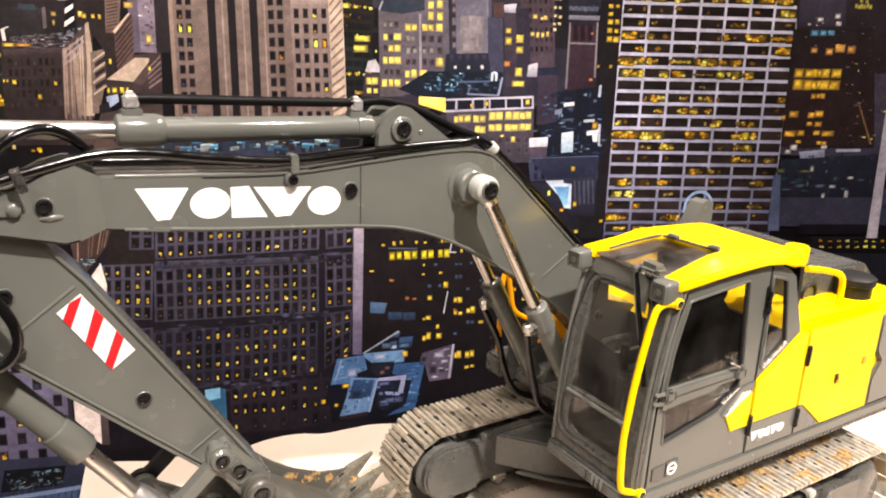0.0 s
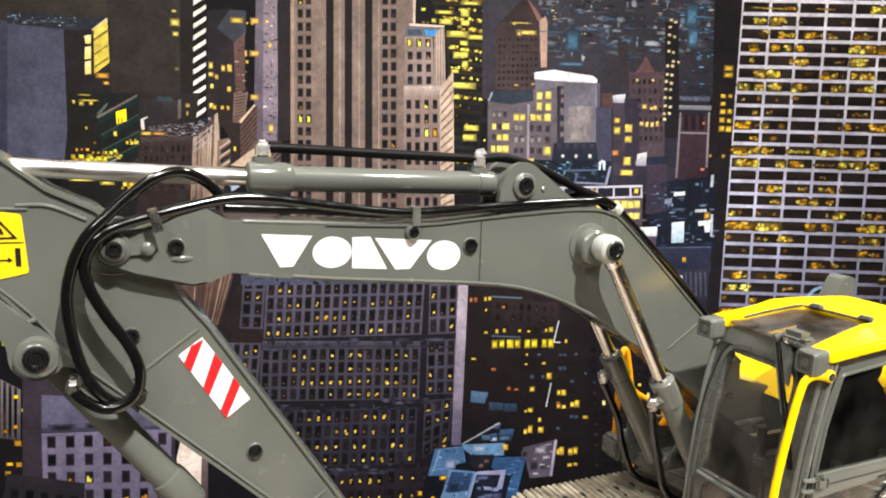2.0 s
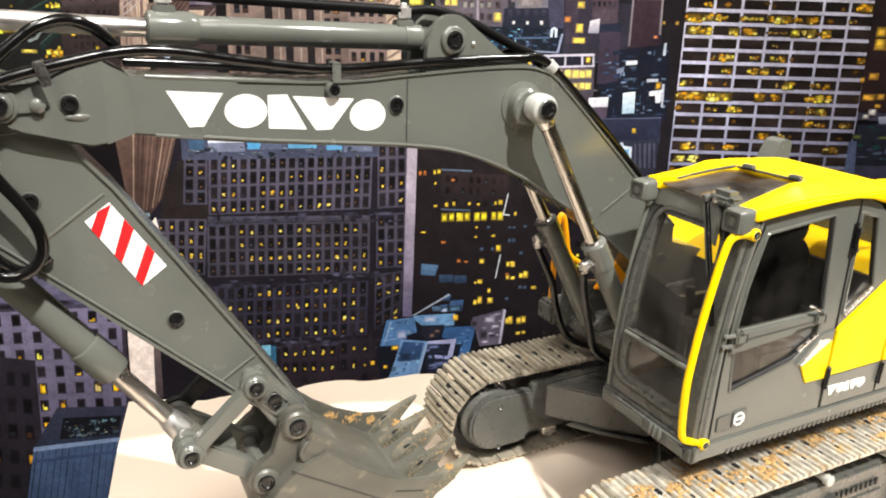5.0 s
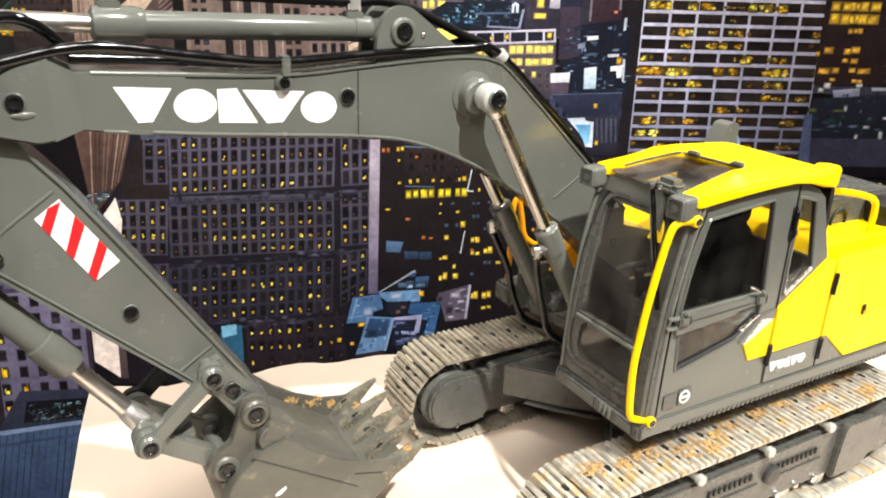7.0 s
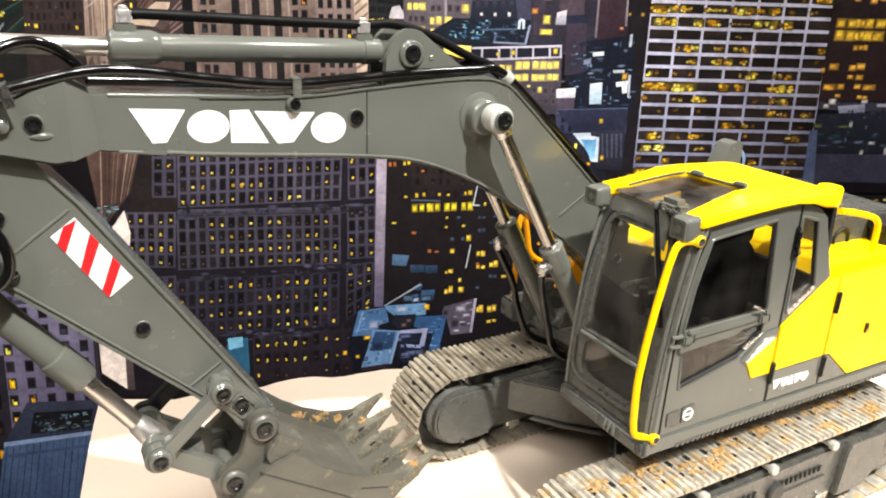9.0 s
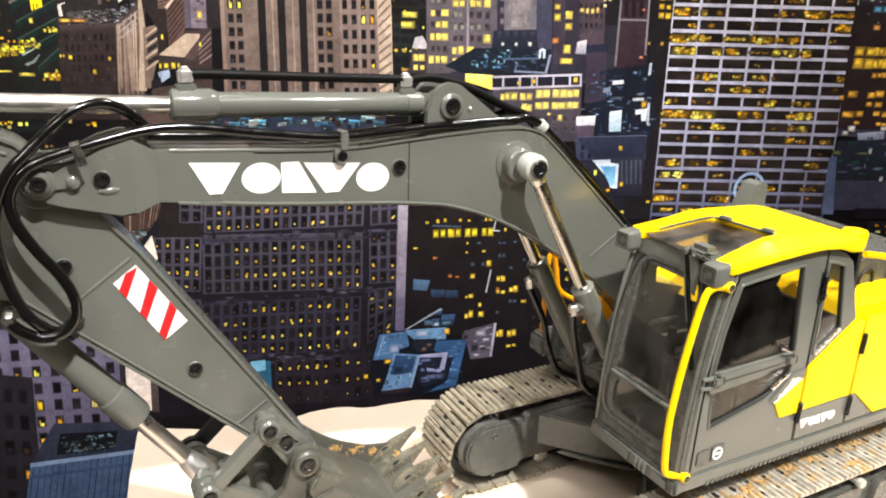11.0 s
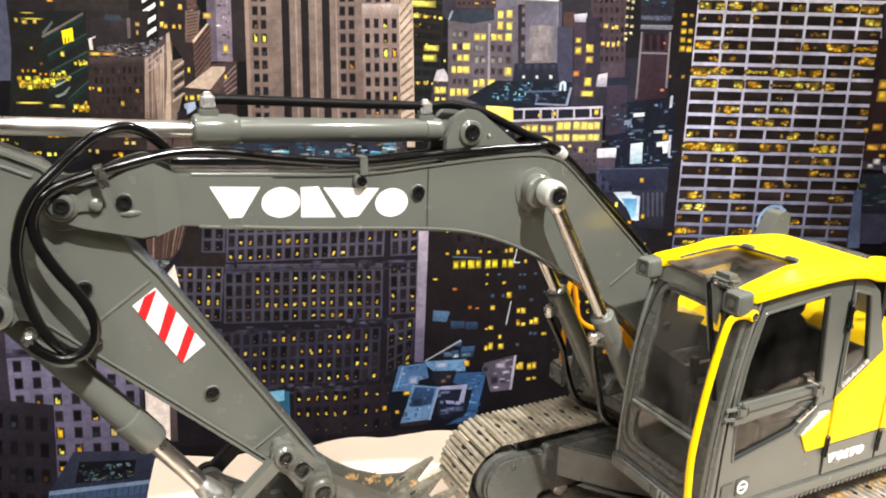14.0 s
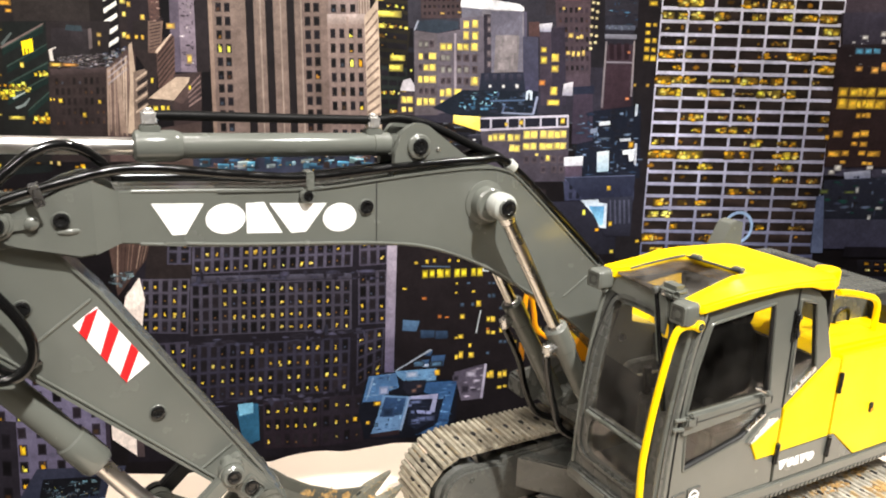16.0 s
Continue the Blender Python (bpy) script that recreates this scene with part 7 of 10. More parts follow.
clutter([(-60.0, -44.7), (-51.4, -45.1), (-52.2, -47.8), (-60.6, -47.9)], 34, ((16, 18, 22), (34, 44, 58), (120, 160, 180), (46, 60, 76)), 1.5, 89)
facade([(-65.7, -50.2), (-48.3, -49.1), (-53.0, -75.2), (-71.2, -73.8)], (66, 84, 114), 16, 1, (0.12, 1.0), 0.0, seed=90, low=(32, 44, 70), dark=(32, 42, 64), margin=0.0)
patch([(-65.6, -49.7), (-48.1, -48.7), (-48.2, -49.5), (-65.8, -50.6)], (112, 130, 160), 'printed_parapet')
patch([(-66.0, -52.3), (-48.7, -51.3), (-48.9, -52.0), (-66.1, -53.0)], (50, 62, 92), 'printed_ledge')
patch([(-27.0, -33.8), (-25.7, -32.2), (-23.2, -32.5), (-23.2, -39.8), (-26.0, -40.8)], (40, 84, 112), 'printed_roof')
patch([(-26.7, -32.4), (-24.1, -32.2), (-24.1, -34.2), (-26.6, -34.7)], (112, 168, 196), 'printed_roof')


# ---- the model excavator: front is towards -x, cab side towards -y ----
exc = thing("model_excavator", "yellow and grey metal model excavator standing on white paper", "model excavator", at=(0.08, 0.08, 0))
exc_inverse = Matrix.Translation((-0.08, -0.08, 0))


def piece(name, bm, mat, parent=None, label=""):
    ob = part(name, bm, mat, parent or exc, label)
    if parent is None:
        ob.matrix_parent_inverse = exc_inverse
    return ob


def mirrored(y0, y1, mid):
    return 2 * mid - y1, 2 * mid - y0


YB0, YB1 = 0.0965, 0.1185
MID = (YB0 + YB1) / 2


def strip(pts, y0, y1, thick, bm=None):
    """A flat bar bent along a line of (x, z), thick to its left-hand side."""
    bm = bm or bmesh.new()
    rows = []
    for i, (x, z) in enumerate(pts):
        a, b = Vector(pts[max(i - 1, 0)]), Vector(pts[min(i + 1, len(pts) - 1)])
        t = (b - a).normalized()
        n = Vector((-t.y, t.x)) * thick
        rows.append([bm.verts.new(p) for p in ((x, y0, z), (x, y1, z), (x + n.x, y1, z + n.y), (x + n.x, y0, z + n.y))])
    for p, q in zip(rows, rows[1:]):
        for k in range(4):
            bm.faces.new((p[k], p[(k + 1) % 4], q[(k + 1) % 4], q[k]))
    bm.faces.new(rows[0][::-1])
    bm.faces.new(rows[-1])
    return bm


def flat(pts2, steps=5):
    return [(p.x, p.z) for p in curve_points([(x, 0, z) for x, z in pts2], steps)]


# ---- boom ----
BOOM_TOP = flat([(-0.2235, 0.2530), (-0.1915, 0.2512), (-0.1422, 0.2490), (-0.1066, 0.2512), (-0.0775, 0.2532), (-0.0500, 0.2540), (-0.0340, 0.2516), (-0.0200, 0.2420), (0.0348, 0.1900), (0.0640, 0.1620)])
BOOM_LOW = flat([(-0.2248, 0.2305), (-0.1765, 0.2247), (-0.1068, 0.2183), (-0.0753, 0.2120), (-0.0451, 0.1989), (-0.0201, 0.1835), (0.0024, 0.1684), (0.0286, 0.1470), (0.0440, 0.1330), (0.0560, 0.1200)])
boom = piece("boom", plate(BOOM_TOP + [(0.0646, 0.1515), (0.0890, 0.1440), (0.0860, 0.1250), (0.0760, 0.1200)] + BOOM_LOW[::-1], YB0, YB1, bevel=0.0006), GREY, None, "grey enamelled boom with a bend")
part("flange", strip(BOOM_LOW[2:], YB0 - 0.0011, YB1 + 0.0011, 0.0013), GREY, boom)
part("flange", strip(BOOM_TOP[6:][::-1], YB0 - 0.0008, YB1 + 0.0008, 0.0010), GREY, boom)
part("flange_edge", tube([(x, YB0 - 0.0010, z + 0.0011) for x, z in BOOM_LOW[3::2]], 0.0007, 8, 3), GREY, boom)
part("weld_seam", box(-0.1077, -0.1072, YB0 - 0.0003, YB0 + 0.001, 0.2188, 0.2512, 0), GREY_DARK, boom)
part("weld_seam", tube([(0.0095, YB0 - 0.0002, 0.1752), (0.0348, YB0 - 0.0002, 0.1916)], 0.0005, 8, smooth=False), GREY, boom)
NOSE = [(-0.2640, 0.2505), (-0.2560, 0.2512), (-0.2500, 0.2532), (-0.2435, 0.2565), (-0.2345, 0.2588), (-0.2318, 0.2586), (-0.2318, 0.2279), (-0.2385, 0.2270), (-0.2606, 0.2330)]
nose_outline = NOSE + arc(-0.2671, 0.2439, 0.0076, 280, 60, 14)[1:-1]


def nose_wedge(y_out, y_in, y_back):
    """The slanting side by which the thicker nose runs into the boom."""
    bm = bmesh.new()
    sides = [[bm.verts.new(p) for p in ((-0.2332, y_out, low), (-0.2324, y_out, low), (-0.2226, y_in, end), (-0.2226, y_back, end), (-0.2332, y_back, low))] for low, end in ((0.2281, 0.2309), (0.2584, 0.2527))]
    for k in range(5):
        bm.faces.new((sides[0][k], sides[0][(k + 1) % 5], sides[1][(k + 1) % 5], sides[1][k]))
    bm.faces.new(sides[0][::-1])
    bm.faces.new(sides[1])
    bmesh.ops.recalc_face_normals(bm, faces=bm.faces)
    return bm


for y0, y1 in ((YB0 - 0.0050, YB0 + 0.0005), mirrored(YB0 - 0.0050, YB0 + 0.0005, MID)):
    part("nose_cheek", plate(nose_outline, y0, y1, bevel=0.0009), GREY, boom)
part("nose_wedge", nose_wedge(YB0 - 0.0049, YB0 - 0.0003, YB0 + 0.0005), GREY, boom)
part("nose_wedge", nose_wedge(YB1 + 0.0049, YB1 + 0.0003, YB1 - 0.0005), GREY, boom)
nose_y = YB0 - 0.0050
part("pin_boss", turned((-0.2671, nose_y + 0.001, 0.2439), (-0.2671, nose_y - 0.0030, 0.2439), [(0, 0.0066), (0.0020, 0.0064), (0.0026, 0.0058), (0.0027, 0.0049), (0.0036, 0.0047), (0.0040, 0.0042)], 36), GREY, boom)
socket_bolt(-0.2671, nose_y - 0.0030, 0.2439, 0.0031, boom)
part("lock_pad", plate(rounded([(-0.2640, 0.2466), (-0.2546, 0.2464), (-0.2524, 0.2434), (-0.2546, 0.2406), (-0.2640, 0.2404)], 0.0012, 3), nose_y - 0.0012, nose_y + 0.0005, bevel=0.0006), GREY, boom)
part("rivet", turned((-0.2549, nose_y - 0.0002, 0.2434), (-0.2549, nose_y - 0.0030, 0.2434), [(0, 0.0028), (0.0018, 0.0026), (0.0025, 0.0018), (0.0028, 0.0004)]), GREY, boom)
part("ledge", turned((-0.2475, nose_y + 0.0006, 0.2386), (-0.2370, nose_y + 0.0006, 0.2386), [(0, 0.0003), (0.002, 0.0013), (0.005, 0.0016), (0.008, 0.0013), (0.0105, 0.0003)], 24), GREY, boom)
socket_bolt(-0.2445, nose_y - 0.0002, 0.2434, 0.0031, boom)
socket_bolt(-0.1128, YB0 - 0.0004, 0.2378, 0.0033, boom)
socket_bolt(0.0566, YB0 - 0.0004, 0.1424, 0.0027, boom)
# ears that carry the stick cylinder
ear = rounded([(-0.0985, 0.2505), (-0.0975, 0.2640)] + arc(-0.0850, 0.2658, 0.0112, 175, 60, 10) + [(-0.0585, 0.2600), (-0.0340, 0.2510)], 0.001, 2)
for y0, y1 in ((YB0 + 0.0002, YB0 + 0.0040), mirrored(YB0 + 0.0002, YB0 + 0.0040, MID)):
    part("ear", plate(ear, y0, y1, bevel=0.0007), GREY, boom)
part("pin_boss", turned((-0.0850, YB0 + 0.001, 0.2658), (-0.0850, YB0 - 0.0016, 0.2658), [(0, 0.0064), (0.0020, 0.0062), (0.0026, 0.0054)]), GREY, boom)
socket_bolt(-0.0850, YB0 - 0.0014, 0.2658, 0.0040, boom)
part("rivet", turned((-0.0745, YB0 + 0.001, 0.2640), (-0.0745, YB0 - 0.0009, 0.2640), [(0, 0.0012), (0.0015, 0.0010), (0.0019, 0.0004)], 12), STEEL, boom)
# boss of the boom cylinders
for y0, y1 in ((YB0 + 0.001, YB0 - 0.0075), (YB1 - 0.001, YB1 + 0.0030)):
    part("pin_boss", turned((-0.0460, y0, 0.2348), (-0.0460, y1, 0.2348), [(0, 0.0120), (0.0016, 0.0117), (0.0024, 0.0092), (abs(y1 - y0) - 0.001, 0.0088), (abs(y1 - y0), 0.0078)]), GREY, boom)
# white lettering band on the boom, as plain shapes
LET = [("wedge", -0.2102, -0.1886), ("disc", -0.1883, -0.1709), ("block", -0.1705, -0.1528), ("wedge", -0.1600, -0.1328), ("disc", -0.1347, -0.1180)]


def letter_shapes(z_of, y, h, slots, parent, lean=0.0):
    for shape, a, b in slots:
        za, zb = z_of(a), z_of(b)
        if shape == "wedge":
            w = b - a
            pts = [(a, za + h / 2), (b, zb + h / 2), (a + w * 0.62, (za + zb) / 2 - h / 2), (a + w * 0.36, (za + zb) / 2 - h / 2)]
        elif shape == "disc":
            m = (a + b) / 2
            pts = [(m + (b - a) / 2 * math.cos(k * math.pi / 14), z_of(m) + h / 2 * math.sin(k * math.pi / 14)) for k in range(28)]
        else:
            w = b - a
            pts = [(a, za - h / 2), (a, za + h / 2), (a + w * 0.46, za + h / 2), (b - w * 0.08, zb - h / 2)]
        pts = [(x + lean * (z - z_of(x)), z) for x, z in pts]
        part("logo_shape", plate(pts, y - 0.00025, y + 0.0002, bevel=0), WHITE_INK, parent, "plain white shape of the boom marking")


letter_shapes(lambda x: 0.2398 - (x + 0.21) * 0.0720, YB0, 0.0138, LET, boom)

# ---- stick cylinder on top of the boom ----
arm = piece("stick_cylinder", turned((-0.0965, MID, 0.2660), (-0.1960, MID, 0.2690), [(0, 0.0050), (0.0006, 0.0058), (0.0088, 0.0060), (0.0092, 0.0056), (0.0990, 0.0056), (0.0996, 0.0052)], 32), GREY, None, "grey hydraulic cylinder with a chrome rod")
part("gland", turned((-0.1945, MID, 0.26896), (-0.2150, MID, 0.2696), [(0, 0.0058), (0.0012, 0.0064), (0.0035, 0.0070), (0.0175, 0.0070), (0.0190, 0.0066), (0.0200, 0.0050)], 32), GREY, arm)
part("rod", rod((-0.2100, MID, 0.26945), (-0.3450, MID, 0.2762), 0.0037), SATIN_ROD, arm, "polished chrome rod")
part("eye", turned((-0.0850, MID - 0.0045, 0.2658), (-0.0850, MID + 0.0045, 0.2658), [(0, 0.0066), (0.0006, 0.0072), (0.0084, 0.0072), (0.0090, 0.0066)]), GREY, arm)
part("neck", box(-0.0990, -0.0860, MID - 0.0045, MID + 0.0045, 0.2612, 0.2706), GREY, arm)
for fx, fz in ((-0.2072, 0.2800), (-0.1050, 0.2755)):
    f = part("port", box(fx - 0.0042, fx + 0.0042, MID - 0.0032, MID + 0.0032, fz - 0.0085, fz - 0.0015), GREY, arm)
    part("fitting", box(fx - 0.0030, fx + 0.0030, MID - 0.0030, MID + 0.0030, fz - 0.0018, fz + 0.0046, 0.0010), NICKEL, arm, "bright steel hose fitting")
    part("screw", rod((fx, MID, fz + 0.0042), (fx, MID, fz + 0.0056), 0.0016, 12), NICKEL, arm)
part("pipe", tube([(-0.2045, MID, 0.2822), (-0.1950, MID, 0.2820), (-0.1500, MID, 0.2798), (-0.1070, MID, 0.2780)], 0.0022), MATT_BLACK, arm, "thin black pressure pipe")
hose = piece("hose", tube([(-0.1020, MID, 0.2778), (-0.0900, MID + 0.001, 0.2782), (-0.0720, MID + 0.001, 0.2740), (-0.0480, MID, 0.2630), (-0.0310, MID, 0.2560), (-0.0120, MID, 0.2405), (0.0340, MID, 0.1975), (0.0560, MID, 0.1740)], 0.0022), MATT_BLACK, None, "black rubber hose")

# ---- stick ----
SY0, SY1 = YB0 + 0.0012, YB1 - 0.0012
ST_TOP = [(-0.3400, 0.2990), (-0.3037, 0.2770), (-0.2897, 0.2656), (-0.2737, 0.2578), (-0.2600, 0.2450), (-0.2470, 0.2269), (-0.2331, 0.2091), (-0.1759, 0.1206), (-0.1625, 0.0990)]
ST_LOW = flat([(-0.3400, 0.2560), (-0.3068, 0.2285), (-0.2836, 0.1985), (-0.2596, 0.1752), (-0.2382, 0.1547), (-0.1964, 0.1143), (-0.1880, 0.1060), (-0.1769, 0.0975)], 3)
stick = piece("stick", plate(ST_TOP + arc(-0.1644, 0.0890, 0.0085, 60, -140, 10) + ST_LOW[::-1], SY0, SY1, bevel=0.0005), GREY, None, "grey enamelled stick arm")
part("flange", strip(ST_LOW[:-1], SY0 - 0.0012, SY1 + 0.0012, -0.0014), GREY, stick)
part("flange", strip(ST_TOP, SY0 - 0.0012, SY1 + 0.0012, 0.0014), GREY, stick)
part("flange_edge", tube([(x + 0.0008, SY0 - 0.0011, z + 0.0010) for x, z in ST_LOW[2:-2:2]], 0.0006, 8, 3), GREY, stick)
for a, b in (((-0.2366, 0.2075), (-0.2620, 0.1890)), ((-0.1816, 0.1262), (-0.1985, 0.1150)), ((-0.3400, 0.2600), (-0.2960, 0.2590))):
    part("weld_seam", tube([(a[0], SY0, a[1]), (b[0], SY0, b[1])], 0.0007, 8, smooth=False), GREY, stick)
part("weld_seam", tube([(-0.3000, SY0, 0.2605), (-0.2890, SY0, 0.2600), (-0.2765, SY0, 0.2545)], 0.0008, 8), GREY, stick)
for bx, bz in ((-0.2140, 0.1500), (-0.2622, 0.2068)):
    socket_bolt(bx, SY0 - 0.0004, bz, 0.0031, stick)
part("pin_boss", turned((-0.2671, SY0 + 0.001, 0.2439), (-0.2671, SY0 - 0.0014, 0.2439), [(0, 0.0118), (0.0018, 0.0118), (0.0024, 0.0112)], 40), GREY, stick)
# lug for the bucket cylinder
lug = rounded([(-0.3300, 0.2480), (-0.3060, 0.2080)] + arc(-0.2958, 0.2030, 0.0098, 170, 330, 10) + [(-0.2800, 0.1960), (-0.2900, 0.2090)], 0.001, 2)
for y0, y1 in ((SY0 - 0.0045, SY0 + 0.0010), mirrored(SY0 - 0.0045, SY0 + 0.0010, MID)):
    part("lug", plate(lug, y0, y1, bevel=0.0008), GREY, stick)
part("pin_boss", turned((-0.2958, SY0 - 0.0040, 0.2030), (-0.2958, SY0 - 0.0075, 0.2030), [(0, 0.0082), (0.0028, 0.0078), (0.0035, 0.0066)]), GREY, stick)
socket_bolt(-0.2958, SY0 - 0.0075, 0.2030, 0.0047, stick)
part("stop_rod", rod((-0.3040, SY0 - 0.0030, 0.2135), (-0.2950, SY0 - 0.0030, 0.2175), 0.0011, 10), GREY, stick)
# stickers
T, Lf, R_, B_ = Vector((-0.2349, 0.2039)), Vector((-0.2445, 0.1968)), Vector((-0.2157, 0.1745)), Vector((-0.2258, 0.1671))
sticker = part("warning_sticker", plate([tuple(T), tuple(R_), tuple(B_), tuple(Lf)], SY0 - 0.0003, SY0 + 0.0002, bevel=0), WHITE_INK, stick, "red and white striped sticker")
for a, b, e, d in ((Lf.lerp(T, 0.53), T.lerp(R_, 0.03), Lf.lerp(B_, 0.25), Lf.lerp(B_, 0.11)), (T.lerp(R_, 0.25), T.lerp(R_, 0.41), Lf.lerp(B_, 0.63), Lf.lerp(B_, 0.50)), (T.lerp(R_, 0.64), T.lerp(R_, 0.78), B_, Lf.lerp(B_, 0.87))):
    part("stripe", plate([tuple(a), tuple(b), tuple(e), tuple(d)], SY0 - 0.0005, SY0 + 0.0001, bevel=0), RED_INK, sticker, "red stripe")
ysticker = part("caution_sticker", plate(rounded([(-0.3170, 0.2600), (-0.2982, 0.2572), (-0.2968, 0.2348), (-0.3160, 0.2310)], 0.0012, 3), SY0 - 0.0003, SY0 + 0.0002, bevel=0), YELLOW_INK, stick, "yellow caution sticker with black pictograms")
tri = [Vector((-0.3112, 0.2480)), Vector((-0.2998, 0.2480)), Vector((-0.3060, 0.2560))]
mid_t = sum(tri, Vector((0, 0))) / 3
part("pictogram", plate([tuple(p) for p in tri], SY0 - 0.0005, SY0, [[tuple(mid_t + (p - mid_t) * 0.72) for p in tri]], bevel=0), BLACK_INK, ysticker)
part("pictogram", plate([(-0.3078, 0.2498), (-0.3042, 0.2498), (-0.3050, 0.2520), (-0.3066, 0.2520)], SY0 - 0.0005, SY0, bevel=0), BLACK_INK, ysticker)
part("pictogram", plate([(-0.3140, 0.2468), (-0.2979, 0.2468), (-0.2979, 0.2464), (-0.3140, 0.2464)], SY0 - 0.0005, SY0, bevel=0), BLACK_INK, ysticker)
part("pictogram", plate([(-0.3010, 0.2375), (-0.2992, 0.2375), (-0.2992, 0.2445), (-0.3010, 0.2445)], SY0 - 0.0005, SY0, bevel=0), BLACK_INK, ysticker)
part("pictogram", plate([(-0.3080, 0.2400), (-0.3065, 0.2412), (-0.3065, 0.2403), (-0.3035, 0.2403), (-0.3035, 0.2412), (-0.3020, 0.2400), (-0.3035, 0.2388), (-0.3035, 0.2397), (-0.3065, 0.2397), (-0.3065, 0.2388)], SY0 - 0.0005, SY0, bevel=0), BLACK_INK, ysticker)
part("pictogram", plate([(-0.3130, 0.2370), (-0.3100, 0.2370), (-0.3100, 0.2440), (-0.3130, 0.2440)], SY0 - 0.0005, SY0, bevel=0), BLACK_INK, ysticker)

# ---- bucket cylinder and linkage ----
A, Bp, C, D = (-0.1845, 0.1168), (-0.1665, 0.0930), (-0.1822, 0.0665), (-0.2143, 0.0890)
P0, P1 = Vector((-0.2958, MID, 0.2030)), Vector((D[0], MID, D[1]))
ax = (P1 - P0).normalized()
LY = 0.0845
bcyl = piece("bucket_cylinder", turned(P0 + ax * 0.004, P0 + ax * 0.080, [(0, 0.0060), (0.004, 0.0066), (0.076, 0.0066)], 32), GREY, None, "grey hydraulic cylinder with a chrome rod")
part("gland", turned(P0 + ax * 0.0772, P0 + ax * 0.0965, [(0, 0.0066), (0.0008, 0.0074), (0.0030, 0.0077), (0.0165, 0.0077), (0.0185, 0.0070), (0.0193, 0.0048)], 32), GREY, bcyl)
part("rod", rod(P0 + ax * 0.090, P1 - ax * 0.008, 0.0042), SATIN_ROD, bcyl, "polished chrome rod")
part("rod_end", turned(P1 - ax * 0.012, P1, [(0, 0.0042), (0.003, 0.0052), (0.009, 0.0060), (0.012, 0.0062)], 20), NICKEL, bcyl, "bright rod fork")
part("fitting", box(-0.0026, 0.0026, -0.0026, 0.0026, -0.0026, 0.0040, 0.0008, m=Matrix.Translation((-0.2838, SY0 - 0.0060, 0.1905)) @ Matrix.Rotation(0.5, 4, "Y")), STEEL, bcyl, "bright steel hose fitting")
part("nut", turned((-0.2838, SY0 - 0.0080, 0.1905), (-0.2838, SY0 - 0.0110, 0.1905), [(0, 0.0026), (0.0022, 0.0026), (0.0030, 0.0018)], 6), STEEL, bcyl)


def link_bar(name, p, q, y0, y1, r0, r1, w, parent, mat):
    """A bar with an eye at each end."""
    p, q = Vector(p), Vector(q)
    t = (q - p).normalized()
    n = Vector((-t.y, t.x))
    a = math.degrees(math.atan2(t.y, t.x))
    s0, s1 = math.degrees(math.asin(min(1, w / r0))), math.degrees(math.asin(min(1, w / r1)))
    pts = arc(p.x, p.y, r0, a + s0, a + 360 - s0, 20) + arc(q.x, q.y, r1, a + 180 + s1, a + 540 - s1, 20)
    return part(name, plate(pts, y0, y1, bevel=0.0008), mat, parent)


linkage = piece("bucket_linkage", rod((A[0], LY, A[1]), (A[0], 2 * MID - LY, A[1]), 0.0036), GREY, None, "grey steel bucket linkage")
for y0, y1 in ((LY, LY + 0.0055), mirrored(LY, LY + 0.0055, MID)):
    # far link is black: shade on that side put into its colour
    link_bar("side_link", A, D, y0, y1, 0.0064, 0.0068, 0.0037, linkage, GREY if y0 < MID else SOOT)
    part("pin_boss", turned((A[0], y0 + 0.002, A[1]), (A[0], y0 - 0.0018, A[1]), [(0, 0.0056), (0.0030, 0.0054), (0.0038, 0.0046)]), GREY, linkage)
    part("pin_boss", turned((D[0], y0 + 0.002, D[1]), (D[0], y0 - 0.0018, D[1]), [(0, 0.0058), (0.0030, 0.0056), (0.0038, 0.0048)]), GREY, linkage)
for y0, y1 in ((LY + 0.0062, LY + 0.0120), mirrored(LY + 0.0062, LY + 0.0120, MID)):
    link_bar("push_link", D, C, y0, y1, 0.0068, 0.0078, 0.0050, linkage, GREY)
part("cross_web", box(-0.2040, -0.1930, LY + 0.010, 2 * MID - LY - 0.010, 0.0745, 0.0850), GREY, linkage)
part("pin", rod((D[0], LY, D[1]), (D[0], 2 * MID - LY, D[1]), 0.0040), GREY, linkage)
part("pin", rod((C[0], LY + 0.003, C[1]), (C[0], 2 * MID - LY - 0.003, C[1]), 0.0040), GREY, linkage)
for p, r in ((A, 0.0033), (D, 0.0033)):
    socket_bolt(p[0], LY - 0.0016, p[1], r, linkage)
part("stick_tip", plate(rounded([(-0.1900, 0.1150), (-0.1795, 0.1225), (-0.1585, 0.0950), (-0.1600, 0.0850), (-0.1740, 0.0880)], 0.003, 4), LY + 0.007, 2 * MID - LY - 0.007, bevel=0.0008), GREY, stick)
socket_bolt(-0.1748, LY + 0.0066, 0.1040, 0.0036, stick)
part("rim", plate(rounded([(-0.1828, 0.1060), (-0.1748, 0.1115), (-0.1668, 0.1020), (-0.1745, 0.0960)], 0.001, 2), LY + 0.0058, LY + 0.0080, [rounded([(-0.1812, 0.1056), (-0.1750, 0.1098), (-0.1684, 0.1020), (-0.1744, 0.0978)], 0.001, 2)], bevel=0.0003), GREY, stick)

